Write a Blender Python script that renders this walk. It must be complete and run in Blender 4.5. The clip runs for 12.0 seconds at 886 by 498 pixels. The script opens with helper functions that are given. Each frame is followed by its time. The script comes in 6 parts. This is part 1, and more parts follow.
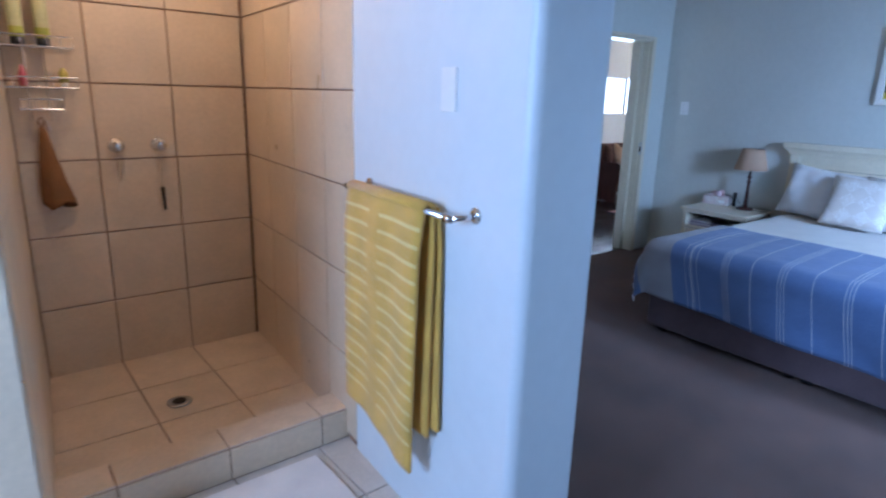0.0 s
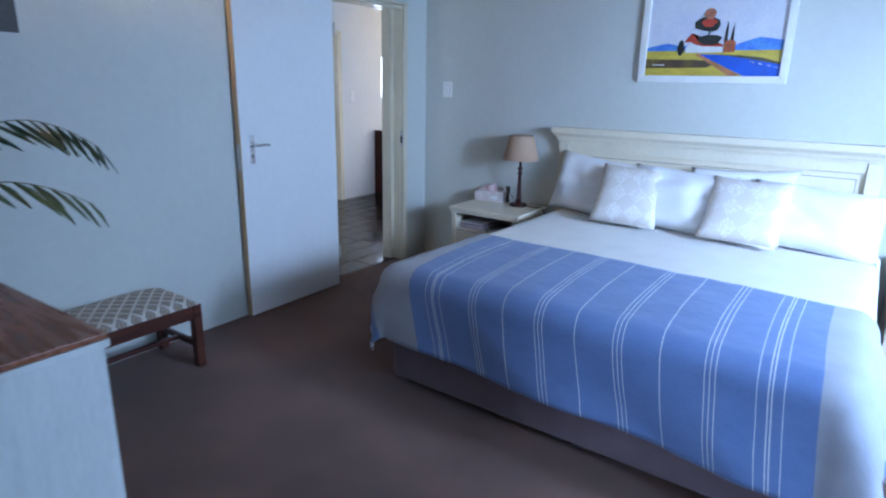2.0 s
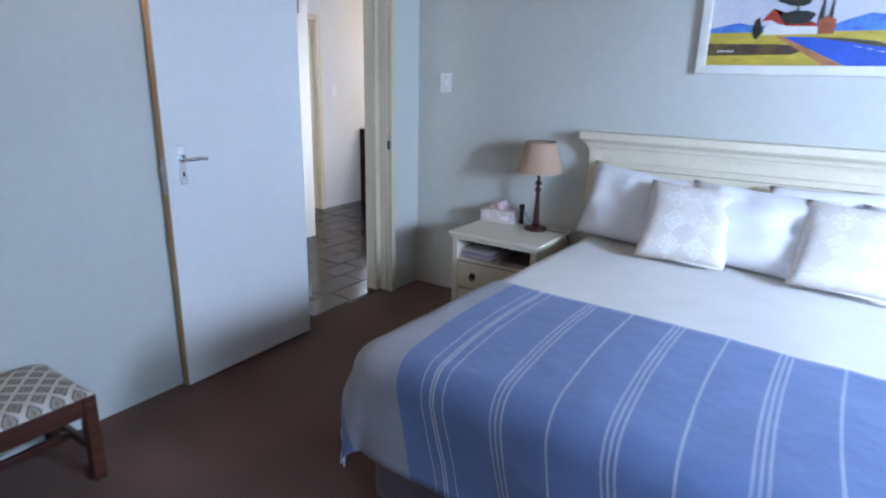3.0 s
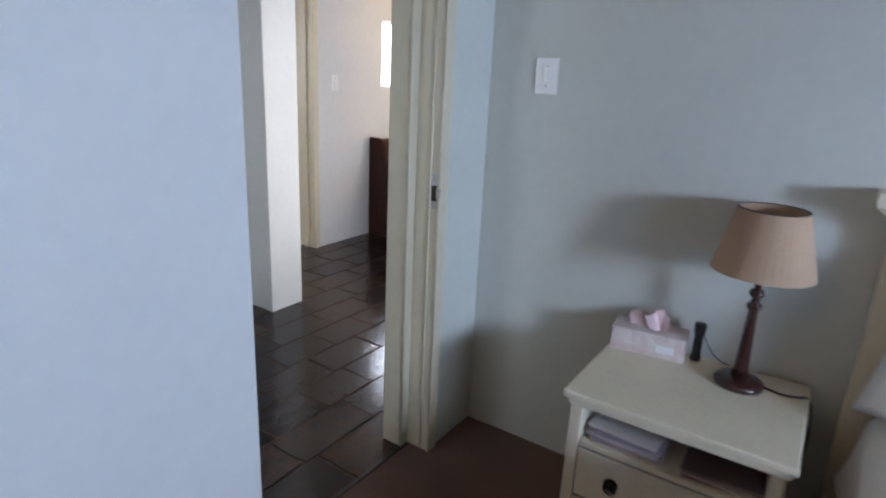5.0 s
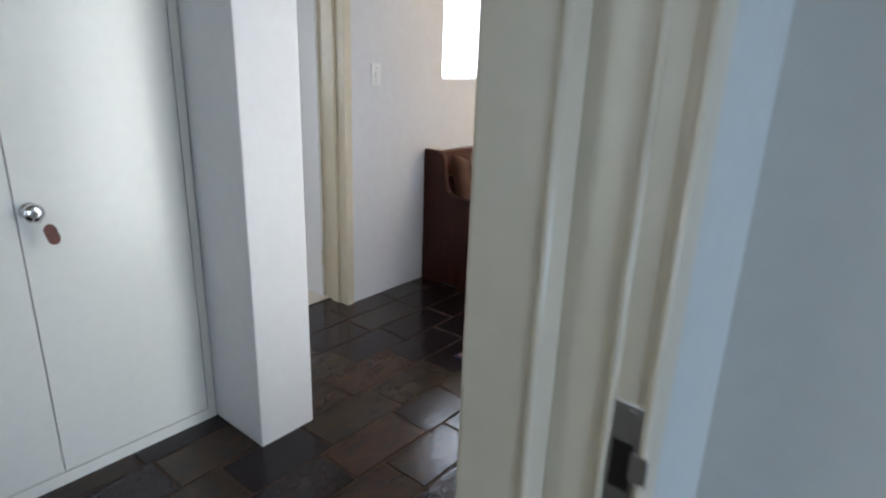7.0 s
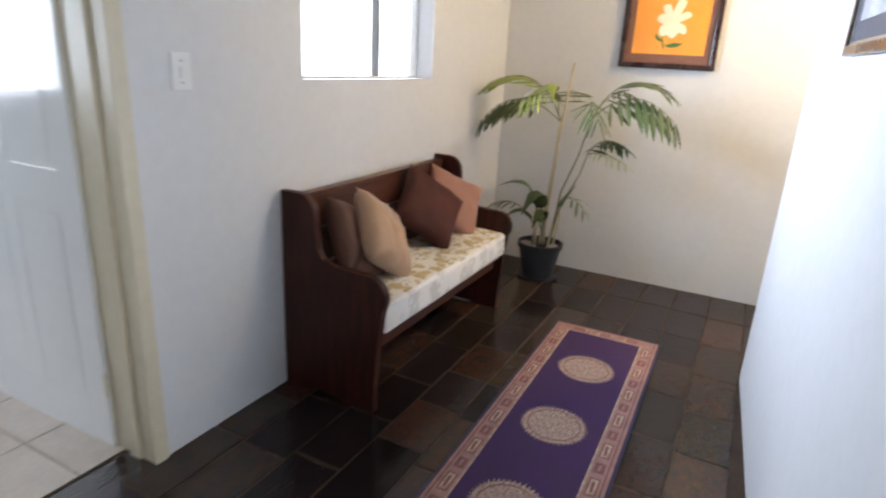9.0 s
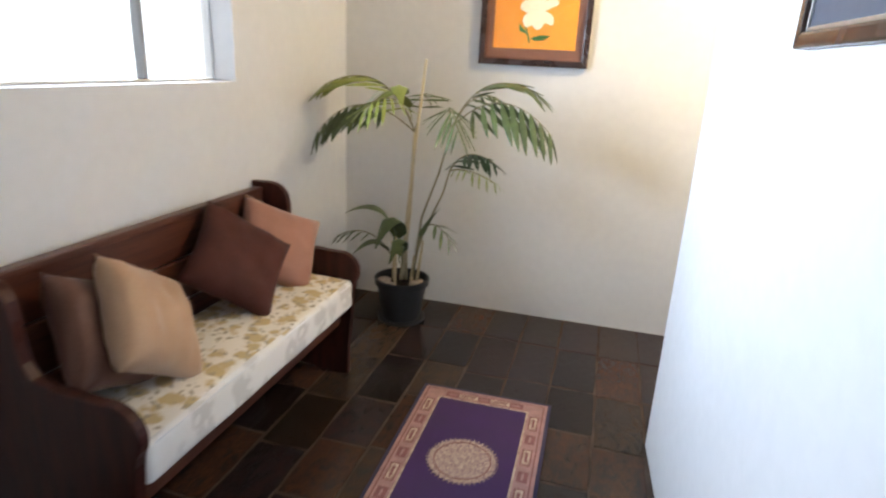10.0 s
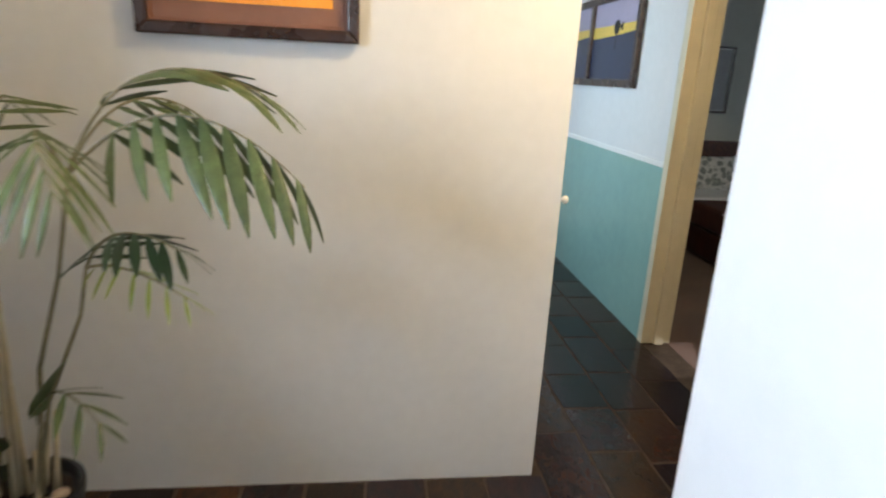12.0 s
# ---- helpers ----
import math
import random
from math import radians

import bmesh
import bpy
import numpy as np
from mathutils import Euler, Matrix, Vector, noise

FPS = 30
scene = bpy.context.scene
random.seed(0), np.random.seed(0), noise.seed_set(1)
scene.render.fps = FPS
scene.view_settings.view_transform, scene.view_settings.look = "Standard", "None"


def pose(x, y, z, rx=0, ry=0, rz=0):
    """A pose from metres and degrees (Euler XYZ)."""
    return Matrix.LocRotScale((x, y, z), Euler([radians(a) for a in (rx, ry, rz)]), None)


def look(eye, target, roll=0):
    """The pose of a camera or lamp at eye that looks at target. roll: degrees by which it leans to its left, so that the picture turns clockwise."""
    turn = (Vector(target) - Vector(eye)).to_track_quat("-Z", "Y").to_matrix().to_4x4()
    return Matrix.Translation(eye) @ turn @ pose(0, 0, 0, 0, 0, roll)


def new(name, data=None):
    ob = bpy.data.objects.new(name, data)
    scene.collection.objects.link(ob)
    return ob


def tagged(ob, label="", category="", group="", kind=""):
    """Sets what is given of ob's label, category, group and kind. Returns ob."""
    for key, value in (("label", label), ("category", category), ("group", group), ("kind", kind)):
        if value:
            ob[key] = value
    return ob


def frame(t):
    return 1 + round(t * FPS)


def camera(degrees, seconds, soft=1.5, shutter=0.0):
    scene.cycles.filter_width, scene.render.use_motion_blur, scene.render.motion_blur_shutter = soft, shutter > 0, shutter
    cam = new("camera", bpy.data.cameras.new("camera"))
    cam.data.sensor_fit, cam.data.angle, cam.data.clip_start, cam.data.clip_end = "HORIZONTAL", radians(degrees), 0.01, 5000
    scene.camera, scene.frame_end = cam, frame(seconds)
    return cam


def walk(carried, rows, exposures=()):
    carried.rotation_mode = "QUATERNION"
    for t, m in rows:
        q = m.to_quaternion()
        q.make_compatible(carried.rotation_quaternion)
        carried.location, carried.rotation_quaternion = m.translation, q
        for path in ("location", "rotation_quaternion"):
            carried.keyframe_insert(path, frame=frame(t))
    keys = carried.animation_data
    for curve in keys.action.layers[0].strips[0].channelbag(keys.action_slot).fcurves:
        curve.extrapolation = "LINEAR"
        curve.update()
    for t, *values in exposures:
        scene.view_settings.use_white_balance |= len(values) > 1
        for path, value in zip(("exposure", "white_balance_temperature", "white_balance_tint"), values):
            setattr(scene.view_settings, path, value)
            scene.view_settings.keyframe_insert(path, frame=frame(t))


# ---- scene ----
# camera and its walk
cam = camera(73.9, 12.0, soft=2.1, shutter=0.4)
PATH = [
    (0, (-0.165, -0.049, 1.49), (-1.668, 1.17, 0.984), 1.7),
    (0.5, (-0.208, 0.188, 1.493), (-1.588, 1.543, 0.981), 1.5),
    (1, (-0.268, 0.504, 1.476), (-1.486, 2.002, 0.958), 1.4),
    (1.5, (-0.33, 0.874, 1.465), (-1.451, 2.445, 0.938), 1.2),
    (2, (-0.47, 1.274, 1.465), (-1.552, 2.868, 0.929), 1.2),
    (2.5, (-0.704, 1.666, 1.472), (-1.764, 3.271, 0.924), 1.2),
    (3, (-1.052, 2.052, 1.461), (-2.107, 3.657, 0.904), 1.3),
    (3.2, (-1.207, 2.214, 1.455), (-2.256, 3.82, 0.891), 1.4),
    (4, (-1.80, 2.75, 1.44), (-2.85, 4.352, 0.871), 2.0),
    (4.8, (-2.273, 3.356, 1.426), (-3.324, 4.96, 0.856), 2.6),
    (5, (-2.396, 3.488, 1.428), (-3.449, 5.089, 0.854), 2.8),
    (5.5, (-2.662, 3.818, 1.422), (-3.728, 5.409, 0.845), 2.6),
    (6, (-2.895, 4.117, 1.427), (-4.008, 5.671, 0.839), 2.3),
    (6.5, (-3.121, 4.378, 1.419), (-4.291, 5.888, 0.827), 2.2),
    (6.7, (-3.215, 4.485, 1.406), (-4.407, 5.973, 0.801), 1.8),
    (8.3, (-3.959, 5.262, 1.413), (-5.166, 6.724, 0.777), 2.8),
    (8.5, (-4.043, 5.38, 1.413), (-5.17, 6.906, 0.78), 2.9),
    (9, (-4.185, 5.685, 1.389), (-5.046, 7.382, 0.774), 3.1),
    (9.5, (-4.262, 6.06, 1.385), (-4.913, 7.853, 0.783), 3.0),
    (10, (-4.325, 6.463, 1.397), (-4.814, 8.305, 0.792), 2.9),
    (10.5, (-4.371, 6.861, 1.391), (-4.697, 8.741, 0.793), 3.1),
    (11, (-4.43, 7.265, 1.384), (-4.608, 9.164, 0.782), 3.0),
    (11.5, (-4.424, 7.618, 1.332), (-4.408, 9.536, 0.765), 3.0),
    (11.8, (-4.423, 7.841, 1.339), (-4.28, 9.751, 0.766), 3.0),
    (12, (-4.436, 7.987, 1.33), (-4.187, 9.889, 0.764), 2.9),
]
EXPOSURES = [
    (0.0, -0.25, 4850, 12), (0.5, -0.45, 4750, 9), (1.0, -0.75, 4750, 8), (1.5, -0.3, 5000, 10), (2.0, 0.05, 5200, 12), (2.5, 0.25, 5350, 14), (3.0, 0.3, 5800, 15), (5.0, 0.1, 6200, 15), (5.5, 0.14, 6170, 14),
    (6.5, -0.05, 6100, 12), (8.3, -0.1, 5900, 13), (9.5, -0.15, 5900, 11), (11.0, -0.22, 5820, 9), (12.0, -0.48, 6150, 9)]
walk(cam, [(t, look(eye, to, roll)) for t, eye, to, roll in PATH], EXPOSURES)

# ---- world, sun and daylight ----
world = bpy.data.worlds.new("world")
scene.world = world
world.use_nodes = True
_wn = world.node_tree.nodes
_sky = _wn.new("ShaderNodeTexSky")
_sky.sky_type, _sky.sun_disc = "NISHITA", False
_sky.sun_elevation, _sky.sun_rotation = radians(48), radians(200)
_wn["Background"].inputs[1].default_value = 0.1
world.node_tree.links.new(_sky.outputs[0], _wn["Background"].inputs[0])
_sd = bpy.data.lights.new("sun", "SUN")
_sd.energy, _sd.angle, _sd.color = 3.0, radians(0.5), (1.0, 0.95, 0.88)
_so = new("sun", _sd)
_so.matrix_world = look((0, 0, 12), (3.0, 8.0, 0))


def window_light(name, at, to, sx, sy, watts, color, spread=180):
    d = bpy.data.lights.new(name, "AREA")
    d.shape, d.size, d.size_y, d.energy, d.color = "RECTANGLE", sx, sy, watts, color
    d.spread = radians(spread)
    o = new(name, d)
    o.matrix_world = look(at, to)
    return o


# skylight lamps at the windows, with some added as fill
window_light("daylight_bedroom", (1.21, 3.54, 1.58), (-0.4, 4.6, 0.6), 0.42, 0.65, 63, (0.62, 0.77, 1.0), 128)
# added fill for the bed's foot, aimed low to spare wall and partition
window_light("fill_bedroom_end", (1.21, 2.50, 1.75), (-0.6, 2.9, 0.0), 0.5, 0.6, 16, (0.62, 0.77, 1.0), 130)
window_light("daylight_bathroom", (-0.92, -1.57, 1.65), (-1.7, 1.0, 1.0), 0.75, 0.8, 66, (0.64, 0.79, 1.0))
window_light("daylight_hall", (-5.90, 8.10, 1.55), (-4.0, 8.1, 1.50), 0.80, 0.42, 43, (0.78, 0.88, 1.0), 124)
window_light("daylight_bath_two", (-8.02, 5.82, 1.5), (-6.6, 6.2, 1.2), 0.60, 0.85, 20, (0.9, 0.96, 1.0))
window_light("daylight_passage", (-4.57, 11.6, 1.5), (-2.9, 11.6, 1.2), 0.85, 1.1, 34, (0.7, 0.88, 1.0))
# fill lamp added to brighten the far room
window_light("fill_far_room", (0.83, 10.75, 1.5), (-1.5, 11.5, 0.8), 1.0, 1.0, 9, (0.8, 0.92, 1.0))
# weak fill lamp added at the hall's south end
window_light("fill_entry", (-4.4, 3.13, 1.5), (-4.6, 5.2, 1.2), 0.75, 1.4, 3, (0.9, 0.96, 1.0))
window_light("daylight_porch", (-3.72, 6.12, 1.15), (-5.3, 5.98, 1.1), 0.5, 1.7, 5.6, (1.0, 0.97, 0.88), 94)


def bulb_light(name, at, watts, color, size):
    d = bpy.data.lights.new(name, "POINT")
    d.energy, d.color, d.shadow_soft_size = watts, color, size
    o = new(name, d)
    o.location = at
    return o


# warm lamps: in the shower's ceiling, at the hall's turn and in the bedroom wall light
bulb_light("shower_bulb", (-2.85, 0.55, 2.45), 27, (1.0, 0.69, 0.40), 0.06)
bulb_light("hall_bulb", (-3.62, 8.95, 2.40), 92, (1.0, 0.74, 0.37), 0.07)
bulb_light("wall_light_bulb", (-3.40, 2.935, 2.12), 7.0, (1.0, 0.66, 0.34), 0.04)

# ---- materials ----
def mat(name, color, rough=0.6, metal=0.0, vary=0.12, scale=4.0, fine=60.0, bump=0.12, bump_scale=None, color2=None, island=0.0, stretch=(1, 1, 1), coat=0.0, detail=5.0, spec=0.5, sheen=0.0, warp=0.0):
    """A procedural surface: a broad mottle, a fine grain, bump and roughness that follow it."""
    m = bpy.data.materials.new(name)
    m.use_nodes = True
    nt = m.node_tree
    n, l = nt.nodes, nt.links
    b = n["Principled BSDF"]
    tc = n.new("ShaderNodeTexCoord")
    mp = n.new("ShaderNodeMapping")
    mp.inputs["Scale"].default_value = stretch
    l.new(tc.outputs["Object"], mp.inputs[0])
    big = n.new("ShaderNodeTexNoise")
    big.inputs["Scale"].default_value, big.inputs["Detail"].default_value = scale, detail
    big.inputs["Distortion"].default_value = warp
    small = n.new("ShaderNodeTexNoise")
    small.inputs["Scale"].default_value, small.inputs["Detail"].default_value = fine, 3.0
    l.new(mp.outputs[0], big.inputs["Vector"])
    l.new(mp.outputs[0], small.inputs["Vector"])
    if island:
        info = n.new("ShaderNodeObjectInfo")
        off = n.new("ShaderNodeVectorMath")
        off.operation = "MULTIPLY_ADD"
        off.inputs[1].default_value = (37, 53, 71)
        l.new(info.outputs["Random"], off.inputs[0])
        l.new(mp.outputs[0], off.inputs[2])
        for t in (big, small):
            l.new(off.outputs[0], t.inputs["Vector"])
    c2 = color2 or tuple(min(1, c * (1 - 2.2 * vary)) for c in color)
    ramp = n.new("ShaderNodeValToRGB")
    ramp.color_ramp.elements[0].position, ramp.color_ramp.elements[1].position = 0.32, 0.68
    ramp.color_ramp.elements[0].color, ramp.color_ramp.elements[1].color = (*c2, 1), (*color, 1)
    l.new(big.outputs[0], ramp.inputs[0])
    hsv = n.new("ShaderNodeHueSaturation")
    l.new(ramp.outputs[0], hsv.inputs["Color"])
    mr = n.new("ShaderNodeMapRange")
    mr.inputs[1].default_value, mr.inputs[2].default_value = 0.25, 0.75
    mr.inputs[3].default_value, mr.inputs[4].default_value = 1 - vary, 1 + vary
    l.new(small.outputs[0], mr.inputs[0])
    if island:
        ri = n.new("ShaderNodeMapRange")
        ri.inputs[3].default_value, ri.inputs[4].default_value = 1 - island, 1 + island
        l.new(info.outputs["Random"], ri.inputs[0])
        mu = n.new("ShaderNodeMath")
        mu.operation = "MULTIPLY"
        l.new(mr.outputs[0], mu.inputs[0])
        l.new(ri.outputs[0], mu.inputs[1])
        l.new(mu.outputs[0], hsv.inputs["Value"])
    else:
        l.new(mr.outputs[0], hsv.inputs["Value"])
    l.new(hsv.outputs[0], b.inputs["Base Color"])
    rr = n.new("ShaderNodeMapRange")
    rr.inputs[3].default_value, rr.inputs[4].default_value = max(0.02, rough * 0.82), min(1, rough * 1.15)
    l.new(big.outputs[0], rr.inputs[0])
    l.new(rr.outputs[0], b.inputs["Roughness"])
    b.inputs["Metallic"].default_value = metal
    b.inputs["Coat Weight"].default_value = coat
    b.inputs["Specular IOR Level"].default_value = spec
    b.inputs["Sheen Weight"].default_value = sheen
    if bump:
        bt = small
        if bump_scale:
            bt = n.new("ShaderNodeTexNoise")
            bt.inputs["Scale"].default_value, bt.inputs["Detail"].default_value = bump_scale, 4.0
            l.new(mp.outputs[0], bt.inputs["Vector"])
        bp = n.new("ShaderNodeBump")
        bp.inputs["Strength"].default_value, bp.inputs["Distance"].default_value = bump, 0.01
        l.new(bt.outputs[0], bp.inputs["Height"])
        l.new(bp.outputs[0], b.inputs["Normal"])
    return m


def glow(name, color, power):
    m = bpy.data.materials.new(name)
    m.use_nodes = True
    b = m.node_tree.nodes["Principled BSDF"]
    b.inputs["Base Color"].default_value = (*color, 1)
    b.inputs["Emission Color"].default_value = (*color, 1)
    b.inputs["Emission Strength"].default_value = power
    return m


def glass_mat(name):
    m = bpy.data.materials.new(name)
    m.use_nodes = True
    b = m.node_tree.nodes["Principled BSDF"]
    b.inputs["Base Color"].default_value = (0.98, 0.99, 0.99, 1)
    b.inputs["Roughness"].default_value = 0.02
    b.inputs["Transmission Weight"].default_value = 1.0
    b.inputs["IOR"].default_value = 1.1
    return m


M = {}
M["plaster"] = mat("bedroom_plaster", (0.605, 0.62, 0.575), 0.62, vary=0.025, scale=1.6, fine=26, bump=0.10, bump_scale=14)
M["hall_plaster"] = mat("hall_plaster", (0.70, 0.70, 0.705), 0.55, vary=0.025, scale=1.5, fine=22, bump=0.14, bump_scale=9)
M["bath_plaster"] = mat("bathroom_gloss_paint", (0.70, 0.74, 0.78), 0.42, vary=0.02, scale=1.6, fine=20, bump=0.05, bump_scale=8)
M["aqua"] = mat("aqua_gloss_paint", (0.27, 0.45, 0.42), 0.18, vary=0.04, scale=2, fine=20, bump=0.10, bump_scale=9)
M["ceiling"] = mat("ceiling_paint", (0.80, 0.80, 0.78), 0.8, vary=0.02, bump=0.05)
# for ceilings out of view: dark brown chosen to cut and warm bounced light
M["ceiling_dim"] = mat("unseen_dim_ceiling", (0.38, 0.27, 0.17), 0.5, vary=0.12, scale=3, fine=40, bump=0.05, stretch=(0.5, 6, 6))
M["carpet"] = mat("brown_carpet", (0.160, 0.077, 0.052), 0.95, vary=0.22, scale=2.2, fine=320, bump=0.6, spec=0.1, sheen=0.25)
M["grout_dark"] = mat("slate_grout", (0.080, 0.056, 0.041), 0.95, vary=0.2, scale=8, fine=90, bump=0.4, spec=0.1)
M["slate"] = mat("slate_charcoal", (0.025, 0.0140, 0.0140), 0.17, vary=0.20, scale=5, fine=34, bump=0.15, bump_scale=7, color2=(0.014, 0.012, 0.014), island=0.45, spec=0.30, warp=0.6)
M["slate_brown"] = mat("slate_rust", (0.060, 0.026, 0.015), 0.19, vary=0.22, scale=6, fine=34, bump=0.15, bump_scale=7, color2=(0.024, 0.017, 0.015), island=0.4, spec=0.30, warp=1.2)
M["slate_green"] = mat("slate_olive", (0.044, 0.026, 0.016), 0.20, vary=0.22, scale=5, fine=34, bump=0.15, bump_scale=7, color2=(0.024, 0.019, 0.017), island=0.4, spec=0.30, warp=0.9)
M["tile"] = mat("beige_wall_tile", (0.66, 0.53, 0.38), 0.30, vary=0.05, scale=5, fine=50, bump=0.04, island=0.06)
M["tile_floor"] = mat("beige_floor_tile", (0.68, 0.54, 0.40), 0.38, vary=0.06, scale=6, fine=50, bump=0.05, island=0.06)
M["tile_pale"] = mat("pale_floor_tile", (0.66, 0.58, 0.50), 0.38, vary=0.06, scale=6, fine=50, bump=0.05, island=0.05)
M["grout"] = mat("brown_grout", (0.33, 0.21, 0.145), 0.85, vary=0.15, scale=12, fine=90, bump=0.3)
M["enamel"] = mat("cream_enamel", (0.67, 0.60, 0.45), 0.32, vary=0.03, scale=3, fine=24, bump=0.05, bump_scale=18)
M["white_paint"] = mat("white_gloss_paint", (0.80, 0.80, 0.79), 0.30, vary=0.02, scale=2, fine=24, bump=0.04, bump_scale=16)
M["cupboard"] = mat("cupboard_white_paint", (0.80, 0.775, 0.69), 0.24, vary=0.02, scale=2, fine=24, bump=0.05, bump_scale=7)
M["gloss_door"] = mat("white_gloss_door_enamel", (0.80, 0.80, 0.80), 0.10, vary=0.015, scale=2, fine=24, bump=0.02, bump_scale=5, coat=0.3)
M["door_edge"] = mat("raw_door_edge", (0.55, 0.38, 0.20), 0.6, vary=0.1, scale=6, fine=60, stretch=(8, 8, 0.7))
M["cream_wood"] = mat("cream_painted_wood", (0.77, 0.70, 0.54), 0.38, vary=0.04, scale=4, fine=50, bump=0.05, stretch=(1, 1, 1))
# dark colour that stands in for shade in grooves and gaps
M["gap_shade"] = mat("painted_gap_shade", (0.28, 0.26, 0.21), 0.7, vary=0.1)
M["whitewash"] = mat("whitewashed_wood", (0.70, 0.72, 0.70), 0.55, vary=0.07, scale=5, fine=40, bump=0.15, stretch=(5, 5, 0.6))
M["wood"] = mat("red_brown_timber", (0.20, 0.075, 0.030), 0.32, vary=0.15, scale=5, fine=60, bump=0.06, stretch=(9, 0.8, 9), color2=(0.10, 0.035, 0.016))
M["dresser_top"] = mat("varnished_dresser_timber", (0.30, 0.115, 0.050), 0.28, vary=0.15, scale=5, fine=60, bump=0.06, stretch=(0.8, 9, 9), color2=(0.17, 0.06, 0.028))
M["dark_wood"] = mat("mahogany_stained_wood", (0.062, 0.017, 0.011), 0.40, vary=0.14, scale=5, fine=50, bump=0.06, stretch=(7, 1, 0.9), color2=(0.028, 0.008, 0.006), coat=0.08, spec=0.2)
M["dark_wood_long"] = mat("mahogany_board", (0.105, 0.034, 0.018), 0.38, vary=0.14, scale=5, fine=50, bump=0.06, stretch=(8, 0.6, 8), color2=(0.045, 0.013, 0.009), coat=0.1)
M["turned_wood"] = mat("turned_dark_wood", (0.045, 0.014, 0.012), 0.25, vary=0.12, coat=0.3)
M["bed_base"] = mat("brown_bed_base_fabric", (0.19, 0.135, 0.15), 0.9, vary=0.12, scale=6, fine=240, bump=0.3, sheen=0.2)
M["linen"] = mat("white_bed_linen", (0.80, 0.80, 0.79), 0.8, vary=0.02, scale=6, fine=200, bump=0.10, sheen=0.2)
M["duvet"] = mat("white_duvet", (0.76, 0.74, 0.70), 0.85, vary=0.03, scale=7, fine=180, bump=0.14, bump_scale=9, sheen=0.2)
M["pillow"] = mat("white_pillowcase", (0.82, 0.82, 0.83), 0.8, vary=0.02, scale=6, fine=160, bump=0.22, bump_scale=11, sheen=0.2)
M["blanket"] = mat("blue_woven_throw", (0.150, 0.222, 0.440), 0.9, vary=0.10, scale=7, fine=260, bump=0.5, bump_scale=16, sheen=0.15, color2=(0.125, 0.190, 0.390))
M["blanket_edge"] = mat("grey_woven_border", (0.37, 0.385, 0.44), 0.9, vary=0.08, scale=7, fine=260, bump=0.25, sheen=0.15)
M["stripe"] = mat("white_woven_stripe", (0.66, 0.69, 0.74), 0.9, vary=0.06, fine=260, bump=0.2)
M["towel"] = mat("mustard_terry", (0.76, 0.45, 0.075), 0.95, vary=0.10, scale=9, fine=320, bump=0.5, sheen=0.3)
M["towel_rib"] = mat("mustard_terry_rib", (0.86, 0.66, 0.25), 0.95, vary=0.08, scale=9, fine=320, bump=0.4, sheen=0.3)
M["brown_cloth"] = mat("brown_wash_cloth", (0.26, 0.115, 0.035), 0.95, vary=0.12, scale=10, fine=240, bump=0.4)
M["mat_cloth"] = mat("white_bath_mat", (0.78, 0.74, 0.72), 0.95, vary=0.05, scale=8, fine=200, bump=0.4)
M["chrome"] = mat("chrome", (0.72, 0.72, 0.73), 0.16, metal=1.0, vary=0.03, bump=0.0)
M["steel"] = mat("brushed_steel", (0.55, 0.54, 0.52), 0.32, metal=1.0, vary=0.08, bump=0.03)
M["dark_metal"] = mat("dark_bronze", (0.05, 0.04, 0.035), 0.4, metal=0.8, vary=0.15, bump=0.04)
M["black"] = mat("black_plastic", (0.012, 0.012, 0.014), 0.35, vary=0.08, bump=0.02)
# grey puts the backlit shade of a mullion into its colour
M["backlit_steel"] = mat("backlit_mullion_shade", (0.30, 0.31, 0.32), 0.45, vary=0.05)
M["plastic"] = mat("white_plastic", (0.80, 0.80, 0.79), 0.30, vary=0.015, bump=0.0)
M["shade"] = mat("taupe_linen_shade", (0.50, 0.345, 0.235), 0.9, vary=0.07, scale=5, fine=300, bump=0.2)
M["tissue"] = mat("pink_tissue", (0.78, 0.60, 0.62), 0.9, vary=0.04, bump=0.15)
M["box_print"] = mat("pale_printed_card", (0.70, 0.66, 0.62), 0.6, vary=0.08, scale=24, fine=80, bump=0.0, color2=(0.60, 0.47, 0.46))
M["pot"] = mat("charcoal_plastic_pot", (0.028, 0.030, 0.036), 0.45, vary=0.12, scale=6, bump=0.06)
M["soil"] = mat("dark_soil", (0.035, 0.022, 0.015), 0.95, vary=0.35, scale=30, fine=140, bump=0.9)
M["stone"] = mat("pale_stone", (0.52, 0.42, 0.33), 0.75, vary=0.12, scale=14, bump=0.2)
M["cane"] = mat("bamboo_cane", (0.60, 0.51, 0.33), 0.55, vary=0.14, scale=7, fine=40, bump=0.15, stretch=(3, 3, 0.6))
M["stem"] = mat("green_brown_stem", (0.27, 0.24, 0.14), 0.55, vary=0.2, scale=12, bump=0.15)
M["leaf"] = mat("palm_leaf", (0.098, 0.135, 0.050), 0.42, vary=0.15, scale=9, fine=50, bump=0.10, island=0.25)
M["leaf_dark"] = mat("dark_palm_leaf", (0.018, 0.045, 0.016), 0.42, vary=0.15, scale=9, fine=50, bump=0.10, island=0.25)
M["leaf_light"] = mat("young_palm_leaf", (0.27, 0.32, 0.07), 0.45, vary=0.12, scale=9, fine=50, bump=0.10, island=0.2)
M["leaf_pale"] = mat("pale_dry_leaf", (0.50, 0.56, 0.50), 0.55, vary=0.12, scale=9, bump=0.1)
M["key_tag"] = mat("brown_leather_tag", (0.14, 0.045, 0.030), 0.5, vary=0.1)
